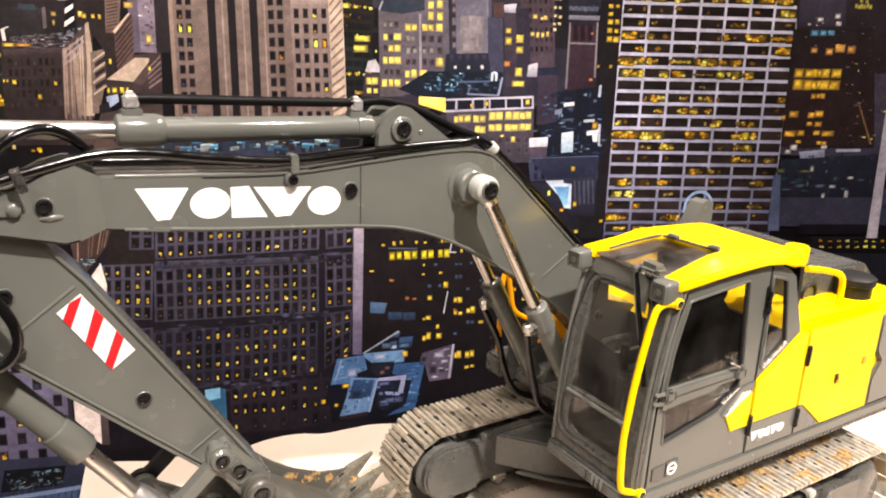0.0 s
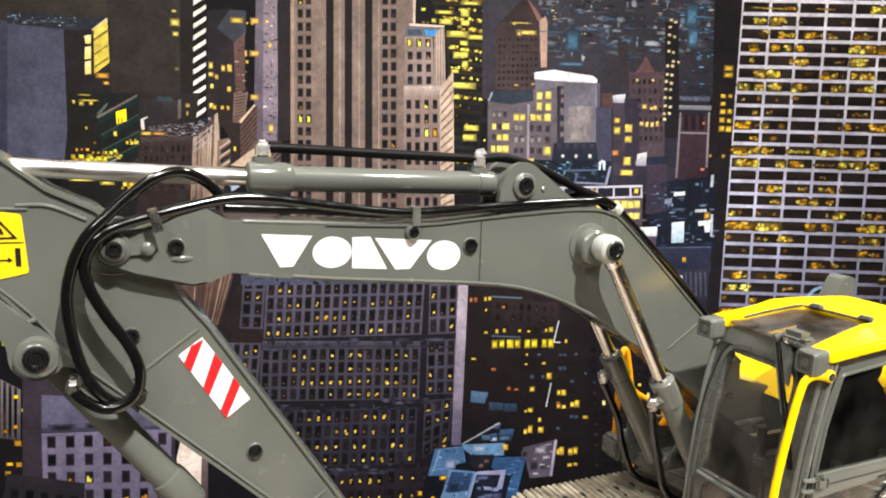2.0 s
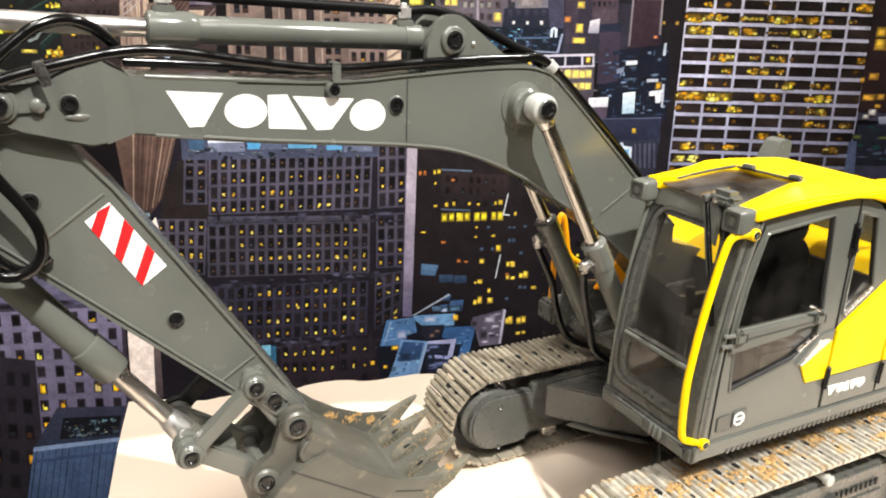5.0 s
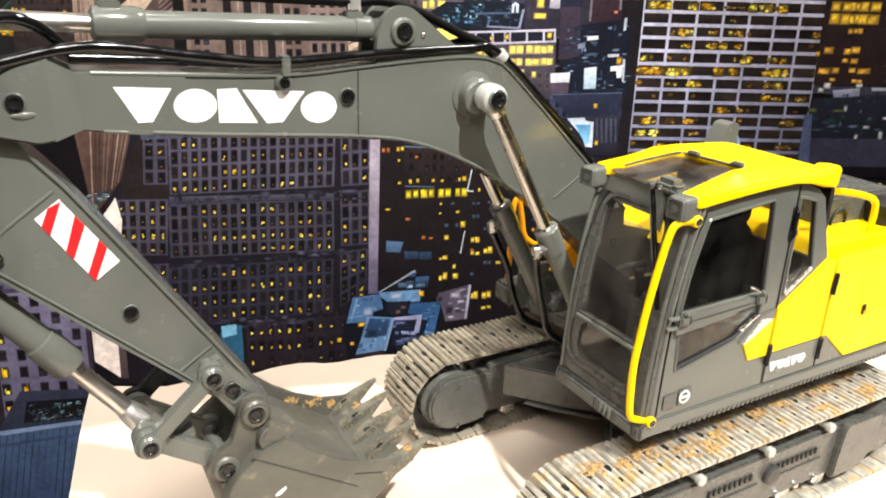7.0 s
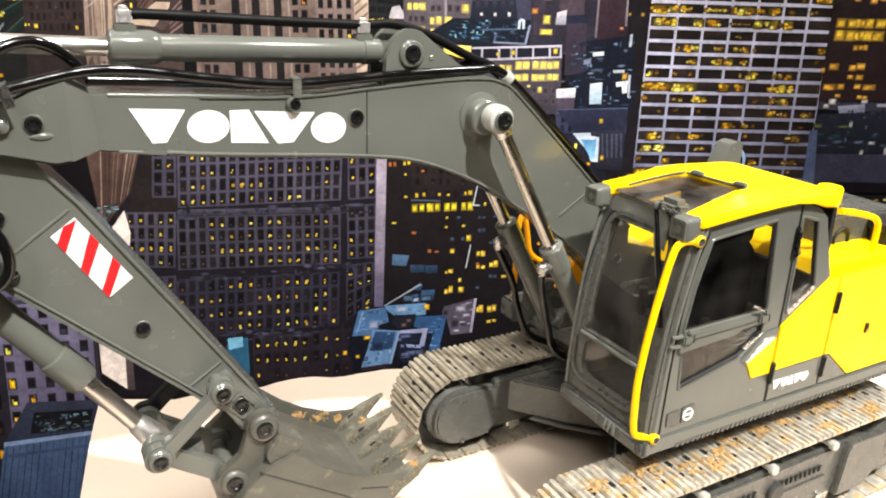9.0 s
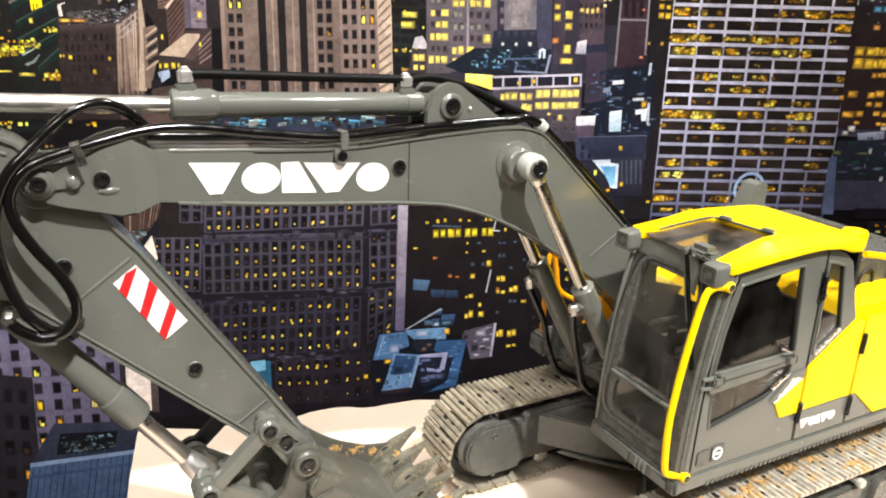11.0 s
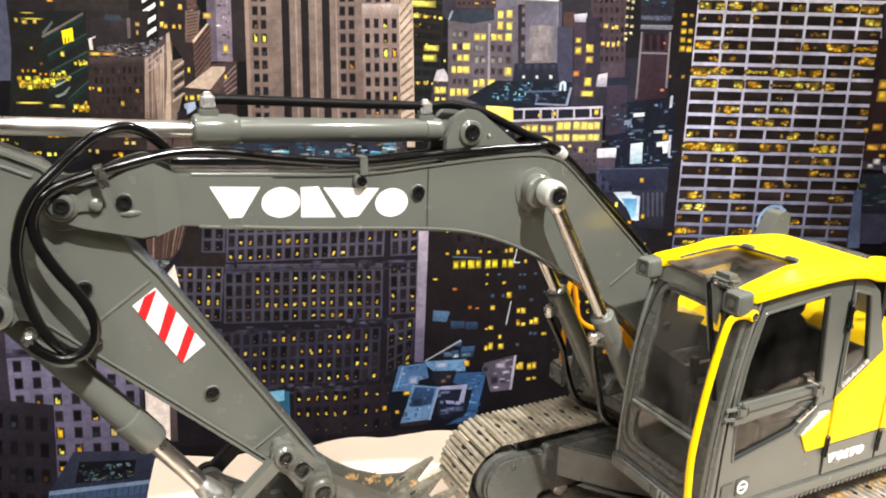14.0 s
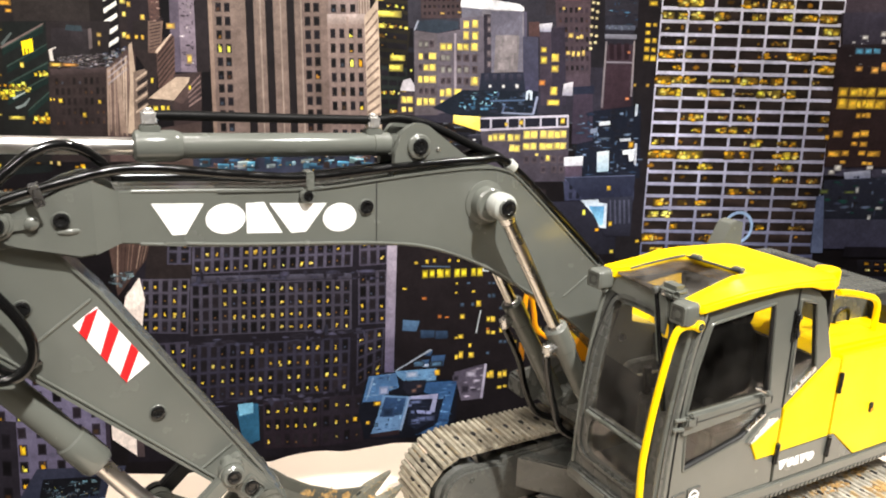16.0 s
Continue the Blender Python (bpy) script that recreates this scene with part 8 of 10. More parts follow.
# ---- bucket ----
KY0, KY1 = 0.0790, 0.1490
shell_line = flat([(-0.1560, 0.0775), (-0.1690, 0.0720), (-0.1810, 0.0600), (-0.1860, 0.0430), (-0.1800, 0.0220), (-0.1640, 0.0090), (-0.1440, 0.0060), (-0.1250, 0.0130), (-0.1050, 0.0280), (-0.0900, 0.0415)], 5)
bucket = piece("bucket", strip(shell_line, KY0 + 0.001, KY1 - 0.001, 0.0020), GREY_WORN, None, "worn grey steel bucket with five sandy teeth")
side = [(-0.1545, 0.0790), (-0.1500, 0.0755), (-0.1400, 0.0665), (-0.1268, 0.0578), (-0.1111, 0.0505), (-0.0980, 0.0482), (-0.0880, 0.0480), (-0.0840, 0.0430)]
side_outline = side + shell_line[::-1]
for y0, y1 in ((KY0 - 0.0008, KY0 + 0.0016), (KY1 - 0.0016, KY1 + 0.0008)):
    part("side_plate", plate(side_outline, y0, y1, bevel=0.0005), GREY_WORN, bucket)
part("wear_line", box(-0.1760, -0.1120, KY0 - 0.0011, KY0, 0.0620, 0.0626, 0, m=Matrix.Translation((-0.145, 0, 0.0560)) @ Matrix.Rotation(0.58, 4, "Y") @ Matrix.Translation((0.145, 0, -0.0625))), GREY_DARK, bucket)
part("wear_line", box(-0.0080, 0.0080, KY0 - 0.0011, KY0, -0.0003, 0.0003, 0, m=Matrix.Translation((-0.1110, 0, 0.0440)) @ Matrix.Rotation(0.26, 4, "Y")), GREY_DARK, bucket)
part("logo_shape", plate([(-0.1611, 0.0475), (-0.1597, 0.0492), (-0.1556, 0.0514), (-0.1553, 0.0500), (-0.1585, 0.0474)], KY0 - 0.0011, KY0 - 0.0007, bevel=0), WHITE_INK, bucket, "plain white shape of the bucket marking")
part("inner_floor", strip([(-0.1610, 0.0700), (-0.1450, 0.0600), (-0.1270, 0.0480), (-0.1120, 0.0378), (-0.1075, 0.0355), (-0.1020, 0.0375), (-0.0885, 0.0440)], KY0 + 0.001, KY1 - 0.001, 0.0018), GREY_WORN, bucket, "smooth inner floor of the bucket")
part("cutting_edge", box(-0.0060, 0.0010, KY0 + 0.0005, KY1 - 0.0005, -0.0036, 0.0004, 0.0006, m=Matrix.Translation((-0.0890, 0, 0.0440)) @ Matrix.Rotation(-0.45, 4, "Y")), GREY_WORN, bucket)
part("torque_tube", rod((-0.1600, KY0 + 0.0014, 0.0790), (-0.1600, KY1 - 0.0014, 0.0790), 0.0068), GREY_WORN, bucket)
part("gusset", plate([(-0.1600, 0.0900), (-0.1480, 0.0820), (-0.1540, 0.0745), (-0.1660, 0.0800)], KY0 + 0.001, KY0 + 0.018, bevel=0.0008), GREY_WORN, bucket)
ear_pts = rounded(arc(Bp[0], Bp[1], 0.0080, 60, 190, 8) + [(-0.1780, 0.0800)] + arc(C[0], C[1], 0.0082, 130, 250, 8) + [(-0.1840, 0.0500), (-0.1720, 0.0660), (-0.1560, 0.0780)], 0.001, 2)
for y0, y1 in ((LY + 0.0010, LY + 0.0060), mirrored(LY + 0.0010, LY + 0.0060, MID)):
    part("ear", plate(ear_pts, y0, y1, bevel=0.0007), GREY_WORN, bucket)
    part("pin_boss", turned((C[0], y0 + 0.002, C[1]), (C[0], y0 - 0.0022, C[1]), [(0, 0.0068), (0.0032, 0.0066), (0.0042, 0.0056)]), GREY_WORN, bucket)
    part("pin_boss", turned((Bp[0], y0 + 0.002, Bp[1]), (Bp[0], y0 - 0.0028, Bp[1]), [(0, 0.0074), (0.0038, 0.0072), (0.0048, 0.0061)]), GREY_WORN, bucket)
socket_bolt(C[0], LY - 0.0010, C[1], 0.0040, bucket)
socket_bolt(Bp[0], LY - 0.0016, Bp[1], 0.0041, bucket)


def tooth_mesh():
    """An adapter block with a slimmer pointed cap pushed over its nose."""
    bm = bmesh.new()
    for rows in ([(-0.0180, 0.0026, -0.0040, -0.0004), (-0.0150, 0.0034, -0.0040, 0.0020), (-0.0070, 0.0038, -0.0040, 0.0032), (-0.0010, 0.0036, -0.0036, 0.0030), (0.0010, 0.0030, -0.0026, 0.0022)],
                 [(-0.0022, 0.0036, -0.0034, 0.0034), (0.0020, 0.0034, -0.0030, 0.0032), (0.0075, 0.0027, -0.0012, 0.0026), (0.0125, 0.0021, 0.0002, 0.0022), (0.0158, 0.0014, 0.0010, 0.0019), (0.0166, 0.0008, 0.0013, 0.0017)]):
        rings = [[bm.verts.new((x, k * w, z)) for k, z in ((-1, lo), (1, lo), (1, hi), (-1, hi))] for x, w, lo, hi in rows]
        for p, q in zip(rings, rings[1:]):
            for k in range(4):
                bm.faces.new((p[k], p[(k + 1) % 4], q[(k + 1) % 4], q[k]))
        bm.faces.new(rings[0][::-1])
        bm.faces.new(rings[-1])
    bmesh.ops.bevel(bm, geom=bm.edges[:], offset=0.0005, segments=2, affect="EDGES", clamp_overlap=True)
    return bm


for k in range(5):
    ty = 0.0815 + k * 0.0163
    tooth = part("tooth", tooth_mesh(), GREY_SANDY, bucket, "worn bucket tooth with dry sand")
    tooth.location, tooth.rotation_euler = (-0.0885 - 0.0004 * k, ty, 0.0452 + 0.0003 * k), (0, radians(-25 + (2, -1, 1, 0, -2)[k]), radians((0, 1.5, -1, 1, 0)[k]))
    hole = part("pin_hole", box(-0.0090, -0.0052, -0.0022, -0.0002, 0.0026, 0.0034, 0.0002), SOOT, tooth)
    part("pin", rod((-0.0072, -0.0008, 0.0030), (-0.0072, -0.0008, 0.0037), 0.0006, 10), GREY_DARK, hole)


def sand_patch(cx, cy, cz, sx, sy, seed, normal=(0, 0, 1), flakes=46):
    """Dry sand caked on a face: thin ragged flakes, thickest in the middle, and a few loose grains."""
    rng = random.Random(seed)
    bm = bmesh.new()
    q = Vector(normal).normalized().to_track_quat("Z", "Y").to_matrix()
    o = Vector((cx, cy, cz))
    for _ in range(flakes):
        px, py = rng.gauss(0, 0.42) * sx, rng.gauss(0, 0.42) * sy
        r = rng.uniform(0.0004, 0.0014)
        top = rng.uniform(0.0001, 0.0005)
        n = rng.randint(6, 9)
        turn = rng.uniform(0, 6)
        low = [bm.verts.new(o + q @ Vector((px + r * rng.uniform(0.5, 1.3) * math.cos(turn + a * 6.283 / n), py + r * rng.uniform(0.5, 1.3) * math.sin(turn + a * 6.283 / n), -0.0002))) for a in range(n)]
        tip = bm.verts.new(o + q @ Vector((px, py, top)))
        for a in range(n):
            bm.faces.new((low[a], low[(a + 1) % n], tip))
    for _ in range(14):
        p = o + q @ Vector((sx * rng.uniform(-1.3, 1.3), sy * rng.uniform(-1.3, 1.3), 0))
        bmesh.ops.create_icosphere(bm, subdivisions=1, radius=rng.uniform(0.0001, 0.00022), matrix=Matrix.Translation(p))
    return bm


for k, (x, y, z, sx, sy, face) in enumerate(((-0.1300, 0.1473, 0.0540, 0.0050, 0.0030, "wall"), (-0.1170, 0.1473, 0.0490, 0.0052, 0.0042, "wall"), (-0.1055, 0.1473, 0.0455, 0.0030, 0.0030, "wall"),
                                             (-0.0985, 0.1330, 0.0415, 0.0038, 0.0026, "lip"), (-0.0985, 0.1180, 0.0415, 0.0036, 0.0026, "lip"), (-0.0925, 0.1385, 0.0448, 0.0040, 0.0020, "lip"), (-0.0840, 0.1310, 0.0506, 0.0036, 0.0018, "lip"),
                                             (-0.0850, 0.1145, 0.0502, 0.0034, 0.0018, "lip"), (-0.0850, 0.0980, 0.0500, 0.0030, 0.0017, "lip"), (-0.0870, 0.0815, 0.0496, 0.0026, 0.0016, "lip"), (-0.0855, 0.1470, 0.0512, 0.0036, 0.0016, "lip"))):
    tagged(part("sand", sand_patch(x, y, z, sx, sy, 40 + k, (0, -1, 0.02) if face == "wall" else (-0.42, 0, 0.9), 46 if face == "wall" else 26), MUD, bucket, "dry sand stuck on the bucket"), kind="stuff")

# ---- hoses round the stick joint and along the boom ----
HY = YB0 - 0.0095
piece("hose", tube([(0.0600, MID - 0.003, 0.1700), (0.0325, YB0 + 0.003, 0.1955), (0.0022, YB0 + 0.002, 0.2250), (-0.0328, YB0 + 0.001, 0.2550), (-0.0501, YB0 + 0.001, 0.2572), (-0.0945, YB0, 0.2562), (-0.1419, YB0 - 0.001, 0.2540), (-0.1773, YB0 - 0.002, 0.2576),
                    (-0.2062, YB0 - 0.002, 0.2617), (-0.2244, YB0 - 0.002, 0.2618), (-0.2442, YB0 - 0.0045, 0.2582), (-0.2629, YB0 - 0.0075, 0.2535), (-0.2705, HY, 0.2503), (-0.2752, HY - 0.001, 0.2450), (-0.2774, HY - 0.001, 0.2377), (-0.2758, HY - 0.001, 0.2290), (-0.2704, HY - 0.001, 0.2180),
                    (-0.2639, HY - 0.001, 0.2075), (-0.2600, HY - 0.001, 0.1977), (-0.2601, HY, 0.1890), (-0.2649, HY, 0.1826), (-0.2731, HY + 0.001, 0.1810), (-0.2803, HY + 0.001, 0.1856), (-0.2840, HY + 0.002, 0.1900)], 0.0022, 16, 6), BLACK, None, "glossy black rubber hose")
piece("hose", tube([(-0.2235, YB0 + 0.005, 0.2596), (-0.2300, YB0 + 0.002, 0.2672), (-0.2366, YB0, 0.2716), (-0.2436, YB0 - 0.002, 0.2729), (-0.2521, YB0 - 0.0045, 0.2705), (-0.2605, HY + 0.003, 0.2644), (-0.2691, HY, 0.2568), (-0.2763, HY - 0.0015, 0.2495), (-0.2813, HY - 0.002, 0.2396),
                    (-0.2839, HY - 0.002, 0.2265), (-0.2828, HY - 0.001, 0.2113), (-0.2797, HY, 0.1979), (-0.2743, HY + 0.002, 0.1868), (-0.2676, HY + 0.005, 0.1811), (-0.2625, SY0 - 0.003, 0.1825), (-0.2580, SY0 - 0.002, 0.1850)], 0.0022, 16, 6), BLACK, None, "glossy black rubber hose")
piece("hose", tube([(-0.2240, MID, 0.2570), (-0.2050, MID, 0.2560), (-0.1800, MID, 0.2545), (-0.1500, MID, 0.2525), (-0.1100, MID + 0.002, 0.2540), (-0.0600, MID + 0.003, 0.2570), (-0.0300, MID + 0.003, 0.2545), (0.0300, MID + 0.003, 0.1990), (0.0560, MID + 0.003, 0.1740)], 0.0020), BLACK, None, "black rubber hose")
part("edge_bead", tube([(x, YB0 + 0.0006, z - 0.0004) for x, z in BOOM_TOP[1:12]], 0.0010, 12, 2), GREY, boom)
part("edge_bead", tube([(x, YB0 + 0.0002, z + 0.0003) for x, z in BOOM_LOW[1:12]], 0.0008, 12, 2), GREY, boom)


def clamp(x, z, y, parent, tilt, mat):
    """A bent sheet clip that holds the hoses."""
    m = Matrix.Translation((x, y, z)) @ Matrix.Rotation(tilt, 4, "Y")
    c = part("hose_clamp", box(-0.0019, 0.0019, -0.0036, -0.0027, -0.0054, 0.0030, 0.0004, m=m), mat, parent)
    part("top_leaf", box(-0.0019, 0.0019, -0.0036, 0.0040, 0.0025, 0.0034, 0.0004, m=m), mat, parent)
    return c


clamp(-0.1415, 0.2535, YB0 - 0.0002, boom, 0.0, GREY)
part("pin_boss", turned((-0.1425, YB0 + 0.001, 0.2455), (-0.1425, YB0 - 0.0030, 0.2455), [(0, 0.0036), (0.0030, 0.0036), (0.0040, 0.0028)]), GREY, boom)
socket_bolt(-0.1425, YB0 - 0.0028, 0.2455, 0.0023, boom)
clamp(-0.2521, 0.2560, YB0 - 0.0085, boom, -0.25, STEEL)
part("hose_clamp", turned((-0.0318, YB0 + 0.0015, 0.2546), (-0.0282, YB0 + 0.0015, 0.2514), [(0, 0.0030), (0.0004, 0.0034), (0.0044, 0.0034), (0.0048, 0.0030)], 20), GREY_PALE, boom)

# ---- boom cylinders ----
for cy, outer in ((0.0825, -1), (0.1275, 1)):
    top, coll = Vector((-0.0446, cy, 0.2356)), Vector((-0.0058, cy, 0.1645))
    d = (coll - top).normalized()
    bc = piece("boom_cylinder", turned(coll + d * 0.016, coll + d * 0.080, [(0, 0.0058), (0.064, 0.0058)], 28), GREY, None, "grey hydraulic cylinder with a chrome rod")
    part("gland", turned(coll, coll + d * 0.0175, [(0, 0.0046), (0.0004, 0.0060), (0.0012, 0.0068), (0.0165, 0.0068), (0.0175, 0.0058)], 28), GREY, bc)
    part("rod", rod(top, coll + d * 0.003, 0.0037, 28), CHROME, bc, "polished chrome rod")
    part("wiper_ring", turned(coll - d * 0.0008, coll + d * 0.0006, [(0, 0.0042), (0.0004, 0.0048), (0.0014, 0.0048)], 24), STEEL, bc)
    ey0, ey1 = cy - 0.0055, cy + 0.0055
    part("eye", turned((top.x, ey0, top.z), (top.x, ey1, top.z), [(0, 0.0050), (0.0010, 0.0066), (0.0030, 0.0071), (0.0080, 0.0071), (0.0100, 0.0066), (0.0110, 0.0050)], 28), GREY_PALE, bc, "pale grey rod eye")
    socket_bolt(top.x, (ey0 if outer < 0 else ey1) - 0.0010, top.z, 0.0041, bc)
    part("neck", turned(top + d * 0.004, top + d * 0.0095, [(0, 0.0050), (0.0055, 0.0042)], 20), STEEL, bc)
    nip = Vector((-0.0110, cy - 0.001, 0.1515))
    part("fitting", turned(nip + Vector((0.006, 0, 0.002)), nip, [(0, 0.0030), (0.0030, 0.0036), (0.0062, 0.0036)], 6), STEEL, bc, "bright steel hose fitting")
    part("nut", turned(nip + Vector((0, 0, 0.0030)), nip + Vector((0.0008, 0, -0.0040)), [(0, 0.0022), (0.0005, 0.0028), (0.0065, 0.0026)], 6), STEEL, bc)
    way = ((0.0012, -0.006), (0.0036, -0.020), (0.0084, -0.036), (0.0150, -0.053), (0.0330, -0.066)) if outer < 0 else ((0.0060, -0.012), (0.0140, -0.028), (0.0190, -0.046), (0.0290, -0.066), (0.0500, -0.078))
    piece("hose", tube([nip + Vector((0, 0, -0.002))] + [nip + Vector((u, 0.001, w)) for u, w in way], 0.0022), BLACK, None, "black rubber hose")

# ---- tracks ----
WX0, WX1, WZ, WR = -0.0280, 0.2020, 0.0320, 0.0285
NSHOE = 50


def shoe_mesh(width):
    """A track shoe: a plate with three grousers, and four bolt pockets."""
    bm = bmesh.new()
    h, w = 0.0058, width / 2
    prof = [(-h, 0.0), (h + 0.0004, 0.0), (h + 0.0004, 0.0009)]
    for r in (0.0041, 0.0002, -0.0038):
        prof += [(r + 0.0016, 0.0009), (r + 0.0009, 0.0024), (r - 0.0009, 0.0024), (r - 0.0015, 0.0009)]
    prof += [(-h, 0.0009)]
    a = [bm.verts.new((x, -w, z)) for x, z in prof]
    b = [bm.verts.new((x, w, z)) for x, z in prof]
    for k in range(len(prof)):
        bm.faces.new((a[k], a[(k + 1) % len(prof)], b[(k + 1) % len(prof)], b[k]))
    bm.faces.new(a[::-1])
    bm.faces.new(b)
    return bm


def shoe_pose(s, y):
    """Where a shoe lies at the length s round the loop."""
    run = WX1 - WX0
    half = math.pi * WR
    s %= 2 * run + 2 * half
    if s < run:
        return Matrix.Translation((WX0 + s, y, WZ + WR))
    s -= run
    if s < half:
        a = s / WR
        return Matrix.Translation((WX1 + WR * math.sin(a), y, WZ + WR * math.cos(a))) @ Matrix.Rotation(a, 4, "Y")
    s -= half
    if s < run:
        return Matrix.Translation((WX1 - s, y, WZ - WR)) @ Matrix.Rotation(math.pi, 4, "Y")
    s -= run
    a = math.pi + s / WR
    return Matrix.Translation((WX0 + WR * math.sin(a), y, WZ + WR * math.cos(a))) @ Matrix.Rotation(a, 4, "Y")


SHOE_W = 0.0385
for ty, mat, label in ((0.0050, SHOE, "steel crawler track with dry sand on its shoes"), (0.1525, SHOE_FAR, "darker steel crawler track")):
    lo, hi = ty - SHOE_W / 2, ty + SHOE_W / 2
    loop = [(WX0, WZ + 0.0255)] + arc(WX1, WZ, 0.0255, 90, -90, 16) + arc(WX0, WZ, 0.0255, 270, 90, 16)[:-1]
    hole = arc(WX1, WZ, 0.0205, 90, -90, 16) + arc(WX0, WZ, 0.0205, 270, 90, 16)
    trk = piece("track", plate(loop, ty - 0.0075, ty + 0.0075, [hole], bevel=0), SOOT, None, label)
    near = ty < 0.05
    inner, outer = (hi, lo) if near else (lo, hi)
    sgn = -1 if near else 1
    frame_y = (ty - 0.0150, ty + 0.0150)
    tf = part("track_frame", plate(rounded([(-0.005, 0.0140), (0.182, 0.0140), (0.186, 0.0220), (0.182, 0.0450), (0.170, 0.0470), (0.006, 0.0470), (-0.005, 0.0420)], 0.003, 3), frame_y[0], frame_y[1], bevel=0.0012), GREY_SATIN, trk)
    part("hub", turned((WX0, ty - 0.0165, WZ), (WX0, ty + 0.0165, WZ), [(0, 0.0150), (0.001, 0.0165), (0.004, 0.0200), (0.029, 0.0200), (0.032, 0.0165), (0.033, 0.0150)], 36), GREY_SATIN, trk)
    part("hub", turned((WX1, ty - 0.0165, WZ), (WX1, ty + 0.0165, WZ), [(0, 0.0150), (0.001, 0.0165), (0.004, 0.0200), (0.029, 0.0200), (0.032, 0.0165), (0.033, 0.0150)], 36), GREY_SATIN, trk)
    iy = inner
    cover = rounded(arc(-0.0265, 0.0315, 0.0190, 100, 260, 14) + [(-0.0080, 0.0130), (0.0020, 0.0210), (0.0020, 0.0480), (-0.0080, 0.0500)], 0.002, 3)
    c0, c1 = sorted((iy + sgn * 0.006, iy - sgn * 0.0012))
    cov = part("motor_cover", plate(cover, c0, c1, bevel=0.0016), GREY_SATIN, trk, "rounded grey drive cover")
    for bx, bz in ((-0.0252, 0.0428), (-0.0252, 0.0146)):
        socket_bolt(bx, c0 - 0.0001, bz, 0.0015, cov, 0.0004)
    for bx, bz in ((-0.0400, 0.0340), (-0.0370, 0.0200), (-0.0060, 0.0160)):
        part("rivet", turned((bx, c0 + 0.0005, bz), (bx, c0 - 0.0004, bz), [(0, 0.0012), (0.0006, 0.0010), (0.0009, 0.0003)], 10), GREY_SATIN, cov)
    for rx in (0.035, 0.088, 0.140):
        part("carrier_roller", turned((rx, ty - 0.0188, 0.0512), (rx, ty + 0.0100, 0.0512), [(0, 0.0026), (0.0006, 0.0031), (0.0030, 0.0031), (0.0032, 0.0022), (0.0288, 0.0022)], 18), GREY_PALE if near else GREY_SATIN, trk, "pale roller end")
    for rx in (0.02, 0.052, 0.084, 0.116, 0.148, 0.172):
        part("track_roller", turned((rx, ty - 0.0130, 0.0110), (rx, ty + 0.0130, 0.0110), [(0, 0.0045), (0.001, 0.0058), (0.025, 0.0058), (0.026, 0.0045)], 16), STEEL, trk)
    if near:
        fy = frame_y[0]
        for gx in (0.045, 0.100):
            for g in range(9):
                part("grille_bar", box(gx + g * 0.0040, gx + g * 0.0040 + 0.0022, fy - 0.0014, fy + 0.0005, 0.0345, 0.0385, 0.0003), GREY_DARK, trk)
            part("ledge", box(gx - 0.004, gx + 0.040, fy - 0.0010, fy + 0.0005, 0.0290, 0.0302, 0.0003), GREY_SATIN, trk)
        part("knob", turned((0.0950, fy + 0.001, 0.0330), (0.0950, fy - 0.0030, 0.0330), [(0, 0.0062), (0.003, 0.0062), (0.0040, 0.0050)], 24), GREY_DARK, trk)
        part("end_guard", plate(rounded([(0.1500, 0.0130), (0.1760, 0.0130), (0.1900, 0.0260), (0.1900, 0.0480), (0.1560, 0.0490), (0.1530, 0.0440)], 0.002, 3), fy - 0.0040, fy + 0.0005, bevel=0.0008), GREY_SATIN, trk)
        for k in range(7):
            bx = 0.055 + 0.0165 * k
            part("bolt", turned((bx, fy + 0.0005, 0.0165), (bx, fy - 0.0018, 0.0165), [(0, 0.0019), (0.0018, 0.0019), (0.0023, 0.0012)], 8), STEEL, trk)
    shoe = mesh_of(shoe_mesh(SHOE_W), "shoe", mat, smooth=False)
    # flat faces between the ridges take the darkened steel
    shoe.materials.append(VALLEY_STEEL)
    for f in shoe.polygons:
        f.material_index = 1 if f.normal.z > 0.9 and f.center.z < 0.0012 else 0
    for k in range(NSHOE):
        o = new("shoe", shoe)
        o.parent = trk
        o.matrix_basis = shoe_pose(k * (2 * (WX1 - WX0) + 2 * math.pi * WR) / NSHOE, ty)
    for side_y, wide, deep in ((0.0010, 0.0015, 0.0020), (-0.0085, 0.0008, 0.0011)):
        pocket = mesh_of(box(-wide, wide, -deep, deep, 0.0006, 0.00255, 0), "pocket", SOOT, smooth=False)
        for k in range(NSHOE):
            o = new("bolt_pocket", pocket)
            o.parent = trk
            o.matrix_basis = shoe_pose((k + 0.16) * (2 * (WX1 - WX0) + 2 * math.pi * WR) / NSHOE, ty + side_y)

    if near:
        rng = random.Random(77)
        for k in range(16):
            sx, sy = rng.uniform(0.006, 0.014), rng.uniform(0.004, 0.010)
            tagged(part("sand", sand_patch(-0.018 + k * 0.0135 + rng.uniform(-0.006, 0.006), ty + rng.uniform(-0.013, 0.006), WZ + WR + 0.0029, sx, sy, 300 + k, (0, 0, 1), 46), MUD, trk, "dry ochre sand on the track shoes"), kind="stuff")

